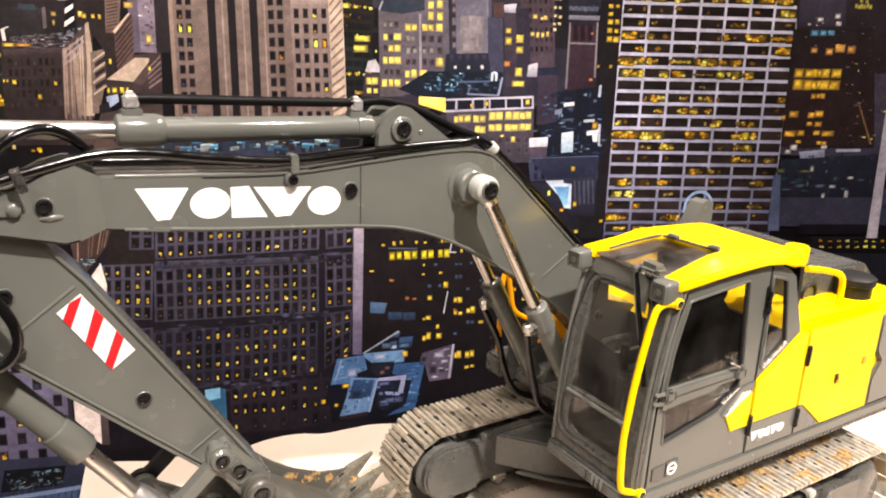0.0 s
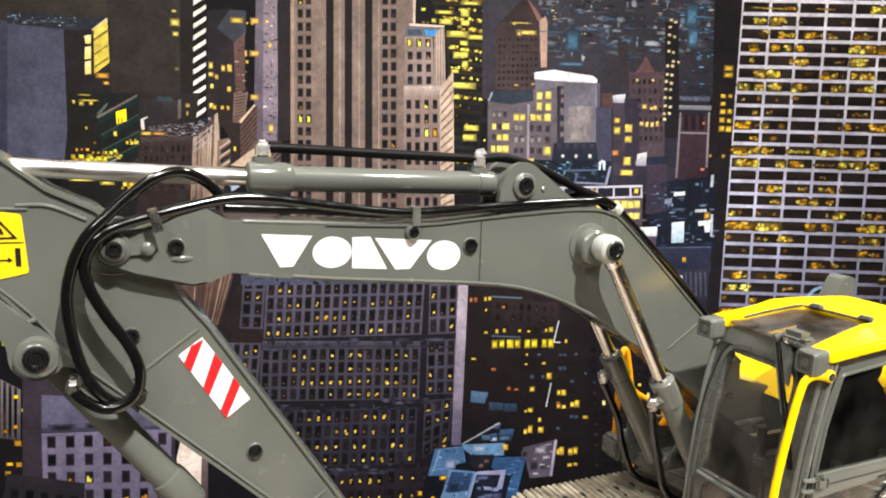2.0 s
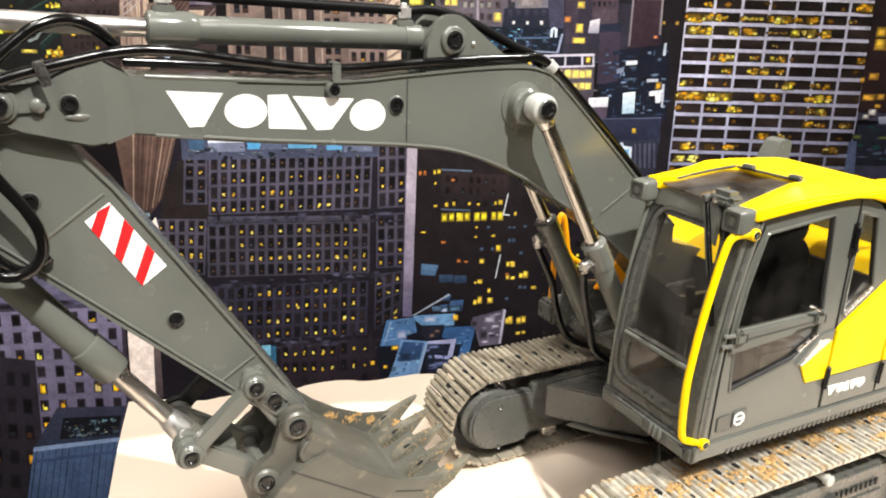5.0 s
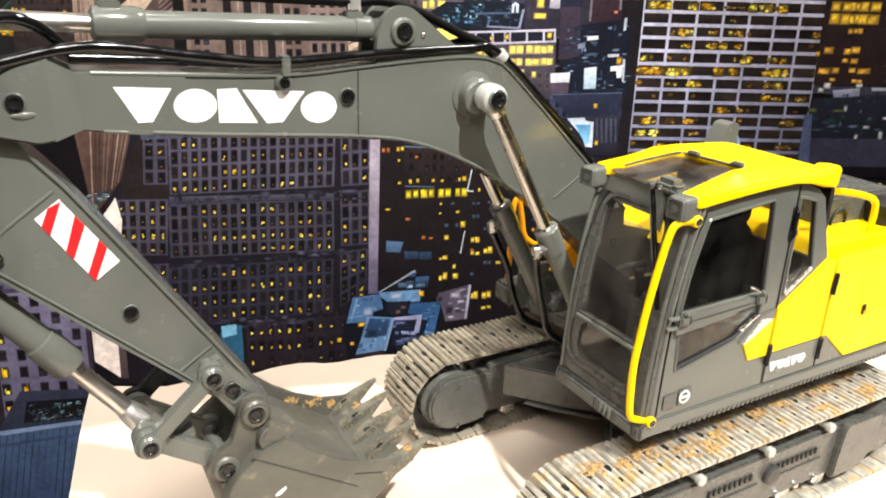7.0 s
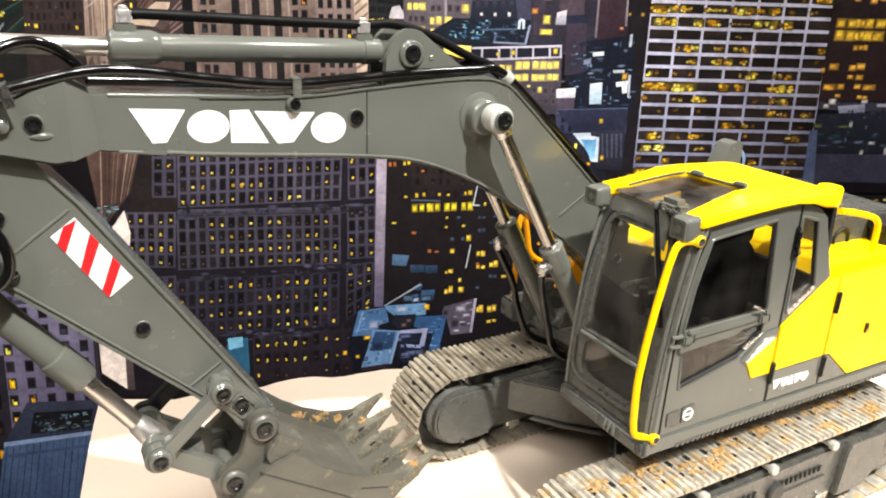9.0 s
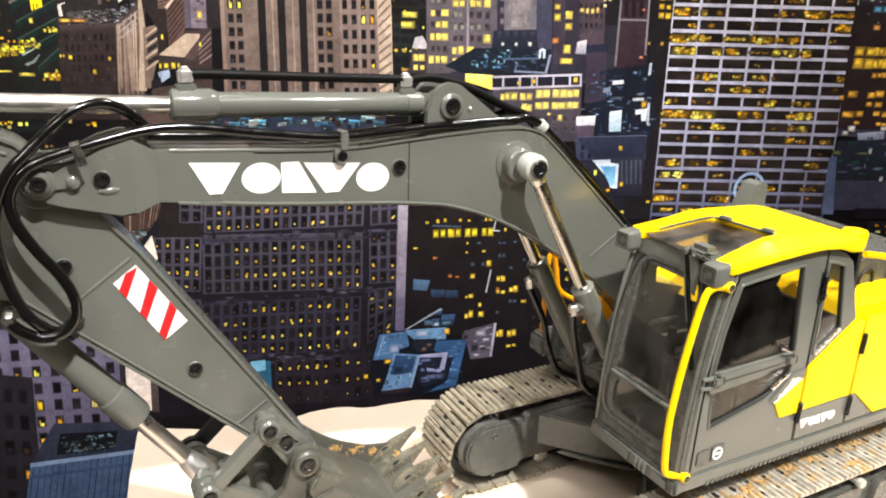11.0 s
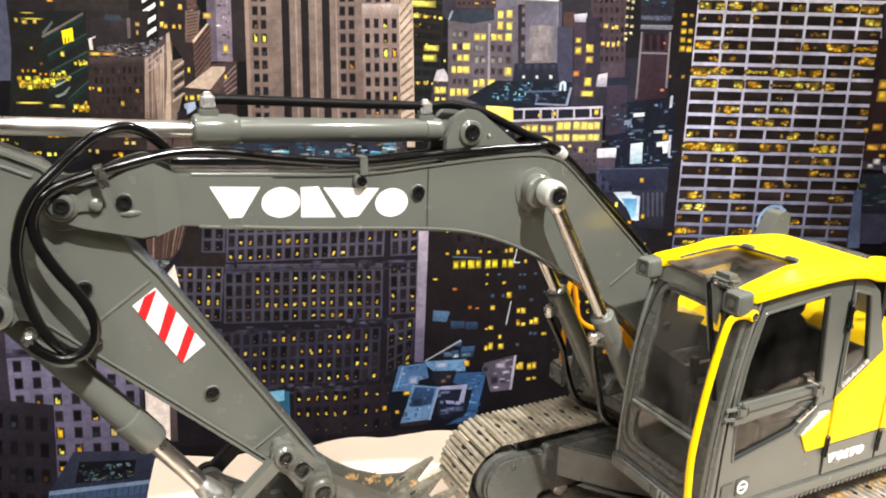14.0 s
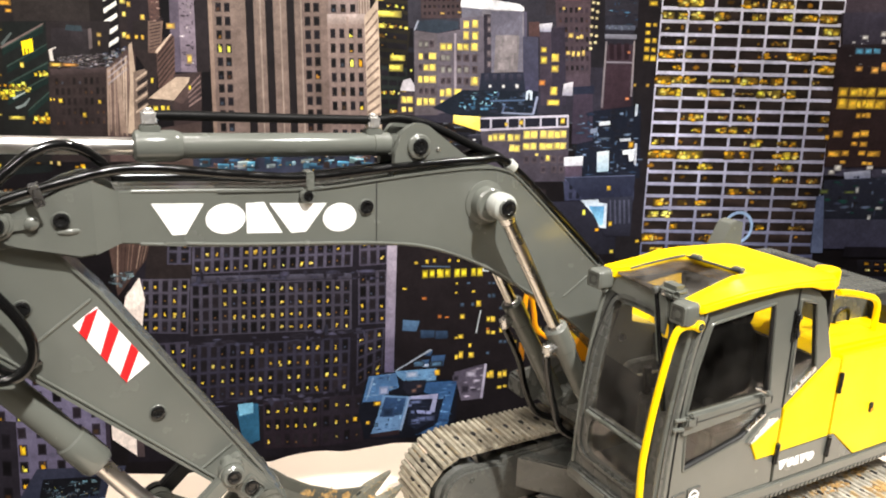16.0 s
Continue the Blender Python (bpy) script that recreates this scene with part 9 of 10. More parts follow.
under = piece("undercarriage", plate(rounded([(0.0600, 0.0240), (0.1450, 0.0240), (0.1550, 0.0380), (0.1500, 0.0560), (0.0550, 0.0560), (0.0500, 0.0380)], 0.004, 3), 0.0350, 0.1250, bevel=0.002), GREY_DARK, None, "dark grey undercarriage frame")
for s in (0.0240,):
    part("arm", box(0.060, 0.100, s - 0.004, s + 0.014, 0.0250, 0.0500, 0.002), GREY_DARK, under)
flat = lambda u, v, w: (u, v, w)
part("side_web", plate(rounded([(-0.0020, 0.0240), (0.1300, 0.0240), (0.1300, 0.0560), (-0.0020, 0.0540)], 0.003, 3), 0.1318, 0.1372, bevel=0.001), GREY_SATIN, under)
for flip in (1, -1):
    across = lambda pts: [(x, 0.0790 + flip * (y - 0.0790)) for x, y in pts][::flip]
    part("front_arm", plate(across([(0.0085, 0.1325), (0.0330, 0.1035), (0.0530, 0.0840), (0.0800, 0.0840), (0.0800, 0.1325)]), 0.0285, 0.0520, bevel=0.0012, frame_of=flat), GREY_SATIN, under)
    part("flange", plate(across([(0.0170, 0.1190), (0.0305, 0.1020), (0.0505, 0.0815), (0.0760, 0.0815), (0.0760, 0.1190)]), 0.0262, 0.0284, bevel=0.0006, frame_of=flat), GREY_SATIN, under)
part("slew_ring", turned((0.0880, 0.0800, 0.0540), (0.0880, 0.0800, 0.0805), [(0, 0.0440), (0.001, 0.0460), (0.012, 0.0460), (0.0125, 0.0420), (0.0265, 0.0420)], 48), GREY_DARK, under)

# ---- house: deck, skirts, engine doors ----
deck = piece("deck", plate(rounded([(0.0005, 0.0020), (0.2450, 0.0020), (0.2450, 0.1830), (0.0360, 0.1830), (0.0340, 0.1420), (0.0420, 0.0690), (0.0005, 0.0670)], 0.002, 2), 0.0800, 0.0880, bevel=0.0010, frame_of=lambda u, v, w: (u, v, w)), GREY_SATIN, None, "grey deck of the turning house")
part("skirt", box(-0.0008, 0.2450, -0.0010, 0.0040, 0.0790, 0.0878, 0.0010), GREY, deck)
part("front_bumper", box(-0.0022, 0.0040, -0.0008, 0.0674, 0.0776, 0.0872, 0.0016), GREY_SATIN, deck)
part("bumper_panel", box(-0.0028, -0.0018, 0.0330, 0.0540, 0.0796, 0.0852, 0.0006), GREY, deck)
part("bumper_panel", box(-0.0028, -0.0018, 0.0040, 0.0160, 0.0796, 0.0852, 0.0006), GREY, deck)
for k in range(3):
    part("vent", turned((-0.0026, 0.0206 + k * 0.0032, 0.0795), (-0.0026, 0.0206 + k * 0.0032, 0.0858), [(0, 0.0006), (0.0008, 0.0011), (0.0055, 0.0011), (0.0063, 0.0006)], 12), GREY, deck)
for k in range(62):
    x = 0.020 + k * 0.0036
    part("skirt_step", box(x, x + 0.0020, -0.0015, -0.0008, 0.0794, 0.0816, 0), GREY_SATIN, deck)
body = piece("engine_house", plate(rounded([(0.1185, 0.0885), (0.2430, 0.0885), (0.2450, 0.1500), (0.2400, 0.1580), (0.1260, 0.1600), (0.1185, 0.1500)], 0.0025, 4), 0.0022, 0.1810, bevel=0.0022), YELLOW, None, "yellow enamelled engine house")
# engine doors on the cab side: yellow above, grey below
part("engine_door", plate([(0.0858, 0.1066), (0.1278, 0.1068), (0.1278, 0.1535), (0.1205, 0.1553), (0.0864, 0.1326)], -0.0004, 0.0024, bevel=0.0004), YELLOW, body)
part("engine_door", plate(rounded([(0.1290, 0.1068), (0.1334, 0.1068), (0.1550, 0.0888), (0.2020, 0.0888), (0.2020, 0.1555), (0.1290, 0.1555)], 0.0008, 2), -0.0004, 0.0024, bevel=0.0004), YELLOW, body)
part("lower_panel", plate([(0.0858, 0.0886), (0.1278, 0.0886), (0.1278, 0.1064), (0.0858, 0.1062)], -0.0003, 0.0024, bevel=0.0003), GREY, body)
part("lower_panel", plate([(0.1290, 0.0886), (0.1540, 0.0886), (0.1332, 0.1064), (0.1290, 0.1064)], -0.0003, 0.0024, bevel=0.0003), GREY, body)
part("counterweight", plate(rounded([(0.2034, 0.0890), (0.2430, 0.0890), (0.2500, 0.1150), (0.2440, 0.1500), (0.2034, 0.1500), (0.2034, 0.1270), (0.2110, 0.1180), (0.2034, 0.1080)], 0.002, 2), -0.0006, 0.0200, bevel=0.001), GREY, body, "grey counterweight")
letter_shapes(lambda x: 0.0978 - (x - 0.0880) * 0.020, -0.0004, 0.0054, [("wedge", 0.0880, 0.0954), ("disc", 0.0958, 0.1016), ("block", 0.1018, 0.1068), ("wedge", 0.1054, 0.1126), ("disc", 0.1122, 0.1180)], body, 0.25)
for hx, hz in ((0.1296, 0.1393), (0.1287, 0.1002), (0.0848, 0.1064)):
    part("hinge", rod((hx - 0.0003, -0.0010, hz - 0.0062), (hx + 0.0003, -0.0010, hz + 0.0062), 0.0014, 12), BOLT, body)
part("latch", box(0.1618, 0.1648, -0.0014, 0.0, 0.1142, 0.1202, 0.0004), SOOT, body)
part("latch_lip", box(0.1624, 0.1654, -0.0018, -0.0006, 0.1148, 0.1166, 0.0003), YELLOW_DEEP, body)
part("vent_plate", box(0.1880, 0.1920, -0.0010, 0.0, 0.1210, 0.1260, 0.0004), YELLOW_DEEP, body)
hood = piece("hood", plate(rounded([(0.1520, 0.1575), (0.2380, 0.1570), (0.2340, 0.1660), (0.2250, 0.1735), (0.1620, 0.1768), (0.1540, 0.1745)], 0.003, 4), 0.0290, 0.1300, bevel=0.002), GREY_SATIN, None, "grey engine hood")
for k in range(5):
    part("louvre", box(0.1700 + k * 0.009, 0.1740 + k * 0.009, 0.0560, 0.1150, 0.1755 - k * 0.0005, 0.1770 - k * 0.0005, 0.0003), GREY_DARK, hood)
part("air_intake", turned((0.1990, 0.0200, 0.1560), (0.1990, 0.0200, 0.1680), [(0, 0.0110), (0.010, 0.0110), (0.011, 0.0125), (0.015, 0.0125), (0.016, 0.0110)], 28), SOOT, hood)
exhaust = piece("exhaust_pipe", plate(rounded([(0.1340, 0.1700), (0.1618, 0.1700), (0.1610, 0.2040), (0.1560, 0.2058), (0.1500, 0.2044), (0.1425, 0.1900)], 0.0012, 3), 0.1040, 0.1160, bevel=0.0015), GREY, None, "grey exhaust cowl")
part("hood_arch", tube([(0.1600, 0.0286, 0.1580), (0.1606, 0.0284, 0.1640), (0.1640, 0.0283, 0.1672), (0.1700, 0.0283, 0.1674), (0.1728, 0.0284, 0.1640), (0.1732, 0.0286, 0.1580)], 0.0009, 8), SOOT, hood, "dark arched seam")
far_box = piece("tool_box", plate(rounded([(0.0800, 0.0885), (0.1180, 0.0885), (0.1180, 0.1500), (0.0950, 0.1480), (0.0800, 0.1180)], 0.003, 3), 0.1420, 0.1810, bevel=0.0015), YELLOW, None, "yellow tool box with a step")
part("step", box(0.0215, 0.0300, 0.1500, 0.1680, 0.0820, 0.0960, 0.002), GREY_SATIN, far_box)
part("front_panel", plate(rounded([(0.0260, 0.0800), (0.0900, 0.0800), (0.0840, 0.1060), (0.0440, 0.1110), (0.0290, 0.1150)], 0.003, 3), 0.1480, 0.1520, bevel=0.001), GREY_SATIN, far_box, "grey front panel")
part("side_cover", plate(rounded([(0.0440, 0.1080), (0.1180, 0.1060), (0.1180, 0.1450), (0.0900, 0.1430), (0.0620, 0.1300)], 0.003, 3), 0.1380, 0.1415, bevel=0.001), YELLOW_DEEP, far_box, "amber yellow side cover")
part("grab_rail", tube([(0.0300, 0.1650, 0.0860), (0.0304, 0.1650, 0.1200), (0.0308, 0.1650, 0.1430), (0.0325, 0.1650, 0.1515), (0.0355, 0.1650, 0.1500), (0.0385, 0.1650, 0.1380), (0.0424, 0.1650, 0.1240), (0.0560, 0.1640, 0.1150), (0.0760, 0.1620, 0.1080)], 0.0018, 10), YELLOW_DEEP, far_box, "yellow grab rail")
part("boom_bracket", plate(rounded([(0.0350, 0.0880), (0.1000, 0.0880), (0.0860, 0.1270), (0.0600, 0.1270)], 0.003, 3), YB0 - 0.006, YB0 - 0.002, bevel=0.0008), GREY_SATIN, deck)
part("boom_bracket", plate(rounded([(0.0350, 0.0880), (0.1000, 0.0880), (0.0860, 0.1270), (0.0600, 0.1270)], 0.003, 3), YB1 + 0.002, YB1 + 0.006, bevel=0.0008), GREY_SATIN, deck)
part("bulkhead", plate([(0.0840, 0.0880), (0.0840, 0.1400), (0.0960, 0.1530), (0.1180, 0.1590), (0.1180, 0.0880)], 0.0710, 0.1415, bevel=0.0010), YELLOW, deck, "yellow bulkhead behind the boom foot")
part("front_panel", box(0.0826, 0.0838, 0.0715, 0.1410, 0.0885, 0.1410, 0.0004), SOOT, deck, "black panel under the yellow bulkhead edge")

# ---- cab ----
def front_x(z):
    """The bowed front of the cab."""
    u = max(0.0, (z - 0.088) / 0.109)
    return 0.0010 + 0.0035 * u + 0.0115 * u ** 2.6


CY0, CY1 = 0.0, 0.0670
cab_side = [(front_x(z) + 0.0006, z) for z in (0.088, 0.105, 0.122, 0.139, 0.156, 0.170, 0.182, 0.192, 0.1965)] + [(0.0315, 0.1981), (0.0481, 0.1996), (0.0655, 0.2009), (0.0777, 0.2014), (0.0910, 0.1997), (0.1001, 0.1960), (0.1068, 0.1905), (0.1122, 0.1760), (0.1198, 0.1558), (0.0856, 0.1332), (0.0850, 0.1320), (0.0850, 0.0884)]
win_up = rounded([(0.0146, 0.1441), (0.0180, 0.1660), (0.0246, 0.1898), (0.0684, 0.1942), (0.0731, 0.1449)], 0.0016, 3)
win_low = rounded([(0.0158, 0.1338), (0.0500, 0.1360), (0.0727, 0.1385), (0.0720, 0.1316), (0.0572, 0.1212), (0.0171, 0.1125)], 0.0012, 3)
win_q = rounded([(0.0872, 0.1936), (0.1002, 0.1900), (0.1080, 0.1525), (0.0884, 0.1400)], 0.0012, 3)
cab = piece("cab", plate(cab_side, CY0 + 0.0006, CY0 + 0.0034, [win_up, win_low, win_q], bevel=0), GREY, None, "grey cab with a yellow roof and smoked panes")
far_up = rounded([(0.0160, 0.1515), (0.0200, 0.1655), (0.0275, 0.1885), (0.0705, 0.1928), (0.0760, 0.1320), (0.0430, 0.1322)], 0.0022, 3)
part("far_side", plate(cab_side[:18] + [(0.1198, 0.0884)], CY1 - 0.0030, CY1, [far_up], bevel=0), GREY, cab)
# black sheet added inside: shade on the far wall put into its colour
part("shade_lining", plate(cab_side[:18] + [(0.1198, 0.0884)], CY1 - 0.0036, CY1 - 0.0031, [far_up], bevel=0), SOOT, cab, "black sheet standing for shade on the far wall")


def fr(u, v, w):
    return (front_x(v) + w, u, v)


zs = [0.088 + 0.109 * k / 16 for k in range(17)]
front_out = [(CY0, z) for z in zs] + [(CY1, z) for z in zs[::-1]]


def front_hole(y0, y1, z0, z1, r):
    pts = [(y0, z0 + (z1 - z0) * k / 8) for k in range(9)] + [(y1, z1 - (z1 - z0) * k / 8) for k in range(9)]
    return rounded(pts, r, 2) if r else pts


hole_up, hole_low = front_hole(0.0145, 0.0556, 0.1240, 0.1862, 0.001), rounded([(0.0145, 0.0985), (0.0145, 0.1205), (0.0554, 0.1205), (0.0554, 0.0985)], 0.008, 5)
part("front_frame", plate(front_out, 0, 0.0032, [hole_up, hole_low], bevel=0, frame_of=fr), GREY_SATIN, cab)
ring_out = rounded([(0.0095, 0.0935), (0.0095, 0.1250), (0.0097, 0.1600), (0.0110, 0.1930), (0.0580, 0.1925), (0.0635, 0.1600), (0.0648, 0.1200), (0.0640, 0.0935)][::-1], 0.0105, 6)
ring_mid = (sum(p[0] for p in ring_out) / len(ring_out), sum(p[1] for p in ring_out) / len(ring_out))
ring_in = [(ring_mid[0] + (u - ring_mid[0]) * 0.955, ring_mid[1] + (v - ring_mid[1]) * 0.976) for u, v in ring_out]
part("front_gasket", plate(ring_out, -0.0008, 0.0005, [ring_in], bevel=0, frame_of=fr), SOOT, cab)
lip_in = [(ring_mid[0] + (u - ring_mid[0]) * 0.875, ring_mid[1] + (v - ring_mid[1]) * 0.935) for u, v in ring_out]
part("glazing_frame", plate(ring_in, -0.0012, 0.0003, [lip_in], bevel=0, frame_of=fr), GREY_SATIN, cab)
part("cross_bar", tube([(front_x(0.1222) - 0.0010, 0.0125, 0.1222), (front_x(0.1222) - 0.0010, 0.0575, 0.1222)], 0.0013, 10, smooth=False), GREY, cab)
part("cross_bar_edge", tube([(front_x(0.1245) - 0.0004, 0.0135, 0.1243), (front_x(0.1245) - 0.0004, 0.0570, 0.1243)], 0.0007, 8, smooth=False), GREY_SATIN, cab)
for hole, nm in ((front_hole(0.0141, 0.0560, 0.1236, 0.1866, 0), "windscreen"), (rounded([(0.0141, 0.0981), (0.0141, 0.1209), (0.0558, 0.1209), (0.0558, 0.0981)], 0.008, 5), "lower_screen")):
    part(nm, plate(hole, 0.0010, 0.0016, bevel=0, frame_of=fr), GLASS, cab, "smoked windscreen pane")
for y, nm in ((0.0020, "pillar_post"), (0.0650, "pillar_post")):
    for off in (0.0, 0.0034):
        part(nm, tube([(front_x(z) - 0.0002 + off, y - off * (0.5 if y < 0.03 else -0.2), z) for z in zs[::2]], 0.0013, 10), GREY, cab)
for hole, nm in ((win_up, "door_pane"), (win_low, "lower_pane"), (win_q, "quarter_pane")):
    part(nm, plate(hole, CY0 + 0.0016, CY0 + 0.0022, bevel=0), GLASS_SIDE, cab, "smoked side pane")
# raised frames, door gap, trims
def ring(points, y, r, parent, mat=GREY):
    start = ((points[0][0] + points[-1][0]) / 2, y, (points[0][1] + points[-1][1]) / 2)
    return part("pane_frame", tube([start] + [(x, y, z) for x, z in points] + [start], r, 8, smooth=False), mat, parent)


ring(win_up, CY0 + 0.0006, 0.0009, cab)
ring(win_low, CY0 + 0.0006, 0.0008, cab)
ring(win_q, CY0 + 0.0006, 0.0009, cab)
part("pane_seal", tube([(0.0176, CY0 + 0.0012, 0.1138), (0.0380, CY0 + 0.0012, 0.1182), (0.0568, CY0 + 0.0012, 0.1224), (0.0712, CY0 + 0.0012, 0.1326)], 0.0013, 10, smooth=False), SOOT, cab, "black pane seal")
part("pane_seal", tube([(0.0716, CY0 + 0.0012, 0.1462), (0.0672, CY0 + 0.0012, 0.1925)], 0.0011, 10, smooth=False), SOOT, cab, "black pane seal")
part("door_gap", tube([(0.0088, CY0 + 0.0004, 0.0900), (0.0098, CY0 + 0.0004, 0.1250), (0.0120, CY0 + 0.0004, 0.1550), (0.0160, CY0 + 0.0004, 0.1770), (0.0220, CY0 + 0.0004, 0.1935)], 0.0005, 6), SOOT, cab)
part("door_gap", tube([(0.0849, CY0 + 0.0004, 0.2000), (0.0851, CY0 + 0.0004, 0.1680), (0.0856, CY0 + 0.0004, 0.1332)], 0.0005, 6), SOOT, cab)
part("door_ledge", plate(rounded([(0.0122, 0.1438), (0.0748, 0.1448), (0.0742, 0.1392), (0.0540, 0.1380), (0.0520, 0.1362), (0.0122, 0.1336)], 0.0008, 2), CY0 - 0.0012, CY0 + 0.0008, bevel=0.0005), GREY, cab)
part("ledge_groove", box(0.0140, 0.0730, CY0 - 0.0014, CY0, 0.1402, 0.1408, 0, m=Matrix.Translation((0.0435, 0, 0.1405)) @ Matrix.Rotation(radians(-1.4), 4, "Y") @ Matrix.Translation((-0.0435, 0, -0.1405))), GREY_DARK, cab)
for x, z in ((0.0160, 0.1438), (0.0685, 0.1446)):
    catch = part("ledge_catch", box(x - 0.0034, x + 0.0030, CY0 - 0.0032, CY0, z - 0.0046, z + 0.0006, 0.0008), GREY, cab)
    part("catch_knob", box(x - 0.0016, x + 0.0018, CY0 - 0.0040, CY0 - 0.0010, z + 0.0002, z + 0.0026, 0.0008), GREY, catch)
    part("catch_slot", box(x + 0.0022, x + 0.0028, CY0 - 0.0034, CY0 - 0.0026, z - 0.0040, z, 0), SOOT, catch)
part("door_handle", tube([(0.0600, CY0 - 0.001, 0.1502), (0.0625, CY0 - 0.003, 0.1494), (0.0655, CY0 - 0.003, 0.1478)], 0.0009, 8), CHROME, cab)
part("hinge_recess", box(0.0830, 0.0872, CY0 + 0.0001, CY0 + 0.0012, 0.1705, 0.1885, 0.0004), SOOT, cab)
hinge = part("door_hinge", rod((0.0850, CY0 - 0.0010, 0.1730), (0.0846, CY0 - 0.0010, 0.1868), 0.0012, 12), BOLT, cab)
for z in (0.1752, 0.1846):
    part("hinge_leaf", box(0.0838, 0.0872, CY0 - 0.0020, CY0 + 0.0006, z - 0.0016, z + 0.0016, 0.0005), GREY_DARK, hinge)
part("yellow_wedge", plate([(0.0640, 0.1172), (0.0829, 0.1280), (0.0846, 0.1280), (0.0846, 0.1060), (0.0698, 0.1063)], CY0 - 0.0004, CY0 + 0.0008, bevel=0.0003), YELLOW, cab, "yellow wedge on the door")
part("chrome_trim", plate([(0.0588, 0.1266), (0.0600, 0.1258), (0.0716, 0.1326), (0.0710, 0.1336)], CY0 - 0.0010, CY0 + 0.0008, bevel=0.0002), FOIL, cab, "bright trim strip")
part("chrome_trim", plate([(0.0626, 0.1176), (0.0638, 0.1171), (0.0824, 0.1276), (0.0812, 0.1290), (0.0748, 0.1296)], CY0 - 0.0010, CY0 + 0.0008, bevel=0.0002), FOIL, cab, "bright trim strip")
part("trim_bed", plate([(0.0600, 0.1186), (0.0640, 0.1168), (0.0842, 0.1278), (0.0842, 0.1330), (0.0745, 0.1318)], CY0 - 0.0006, CY0 + 0.0008, bevel=0.0003), GREY, cab)
part("chrome_trim", plate([(0.0890, 0.1412), (0.0902, 0.1396), (0.1078, 0.1516), (0.1066, 0.1532)], CY0 - 0.0006, CY0 + 0.0008, bevel=0.0003), FOIL, cab, "bright trim strip")
plaque = part("badge_plate", plate(rounded([(0.0222, 0.1012), (0.0312, 0.1012), (0.0312, 0.0922), (0.0222, 0.0922)], 0.0008, 2), CY0 - 0.0002, CY0 + 0.0008, bevel=0.0002), GREY_SATIN, cab)
part("badge_plate", plate(rounded([(0.0122, 0.1000), (0.0206, 0.1006), (0.0206, 0.0916), (0.0122, 0.0922)], 0.0008, 2), CY0 - 0.0002, CY0 + 0.0008, bevel=0.0002), GREY_SATIN, cab)
part("badge_ring", plate(arc(0.0262, 0.0966, 0.0036, 0, 360, 20)[:-1], CY0 - 0.0006, CY0, [arc(0.0262, 0.0966, 0.0027, 0, 360, 20)[:-1]], bevel=0), WHITE_INK, plaque, "plain white ring badge")
part("badge_bar", box(0.0236, 0.0288, CY0 - 0.0006, CY0, 0.0961, 0.0971, 0), WHITE_INK, plaque)
# rear wall black: the dark of the cab's inside is put into its colour
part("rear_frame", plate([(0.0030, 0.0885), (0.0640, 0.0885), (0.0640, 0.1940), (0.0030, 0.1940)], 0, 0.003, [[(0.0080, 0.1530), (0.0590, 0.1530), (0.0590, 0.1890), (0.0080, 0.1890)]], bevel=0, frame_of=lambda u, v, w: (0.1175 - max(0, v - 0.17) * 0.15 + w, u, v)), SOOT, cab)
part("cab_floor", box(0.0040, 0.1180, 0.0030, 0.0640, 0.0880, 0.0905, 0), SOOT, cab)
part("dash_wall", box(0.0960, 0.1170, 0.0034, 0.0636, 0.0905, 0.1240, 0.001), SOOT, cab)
# roof with an open front and a smoked hatch
roof_out = rounded([(0.0136, -0.0025), (0.1080, -0.0025), (0.1210, 0.0060), (0.1210, 0.0620), (0.1080, 0.0695), (0.0130, 0.0695), (0.0120, 0.0600), (0.0200, 0.0540), (0.0480, 0.0475), (0.0515, 0.0440), (0.0550, 0.0130), (0.0530, 0.0105), (0.0210, 0.0098), (0.0095, 0.0090)], 0.0016, 4)


def crown(x, y):
    """How far the roof rises above its skirt: it climbs to the rear and falls at the sides."""
    rise = 0.0078 * min(1.0, max(0.0, (x - 0.010) / 0.034)) - 0.0015 * min(1.0, max(0.0, (x - 0.060) / 0.03)) - 0.0075 * max(0.0, (x - 0.088) / 0.033) ** 2
    side = min(y + 0.0025, 0.0695 - y) / 0.0085
    return rise * min(1.0, max(0.0, 0.35 + 0.65 * side))


def eaves(x):
    """How far the lower edge of the roof bows up along the door."""
    rise = ((0.008, 0.0002), (0.0315, 0.0026), (0.0481, 0.0041), (0.0655, 0.0054), (0.0777, 0.0058), (0.0910, 0.0042), (0.1001, 0.0012), (0.1220, -0.0006))
    for (x0, z0), (x1, z1) in zip(rise, rise[1:]):
        if x <= x1:
            return z0 + (z1 - z0) * max(0.0, (x - x0) / (x1 - x0))
    return rise[-1][1]


def crowned(bm, longest=0.0028):
    """Cut the faces small and bend them over the crown."""
    bmesh.ops.triangulate(bm, faces=[f for f in bm.faces if len(f.verts) > 4])
    for _ in range(6):
        long = [e for e in bm.edges if e.calc_length() > longest]
        if not long:
            break
        bmesh.ops.subdivide_edges(bm, edges=long, cuts=1)
        bmesh.ops.triangulate(bm, faces=[f for f in bm.faces if len(f.verts) > 4])
    for v in bm.verts:
        k = min(1.0, max(0.0, (v.co.z - 0.1960) / 0.0050))
        v.co.z += crown(v.co.x, v.co.y) * k + eaves(v.co.x) * (1 - k)
    return bm


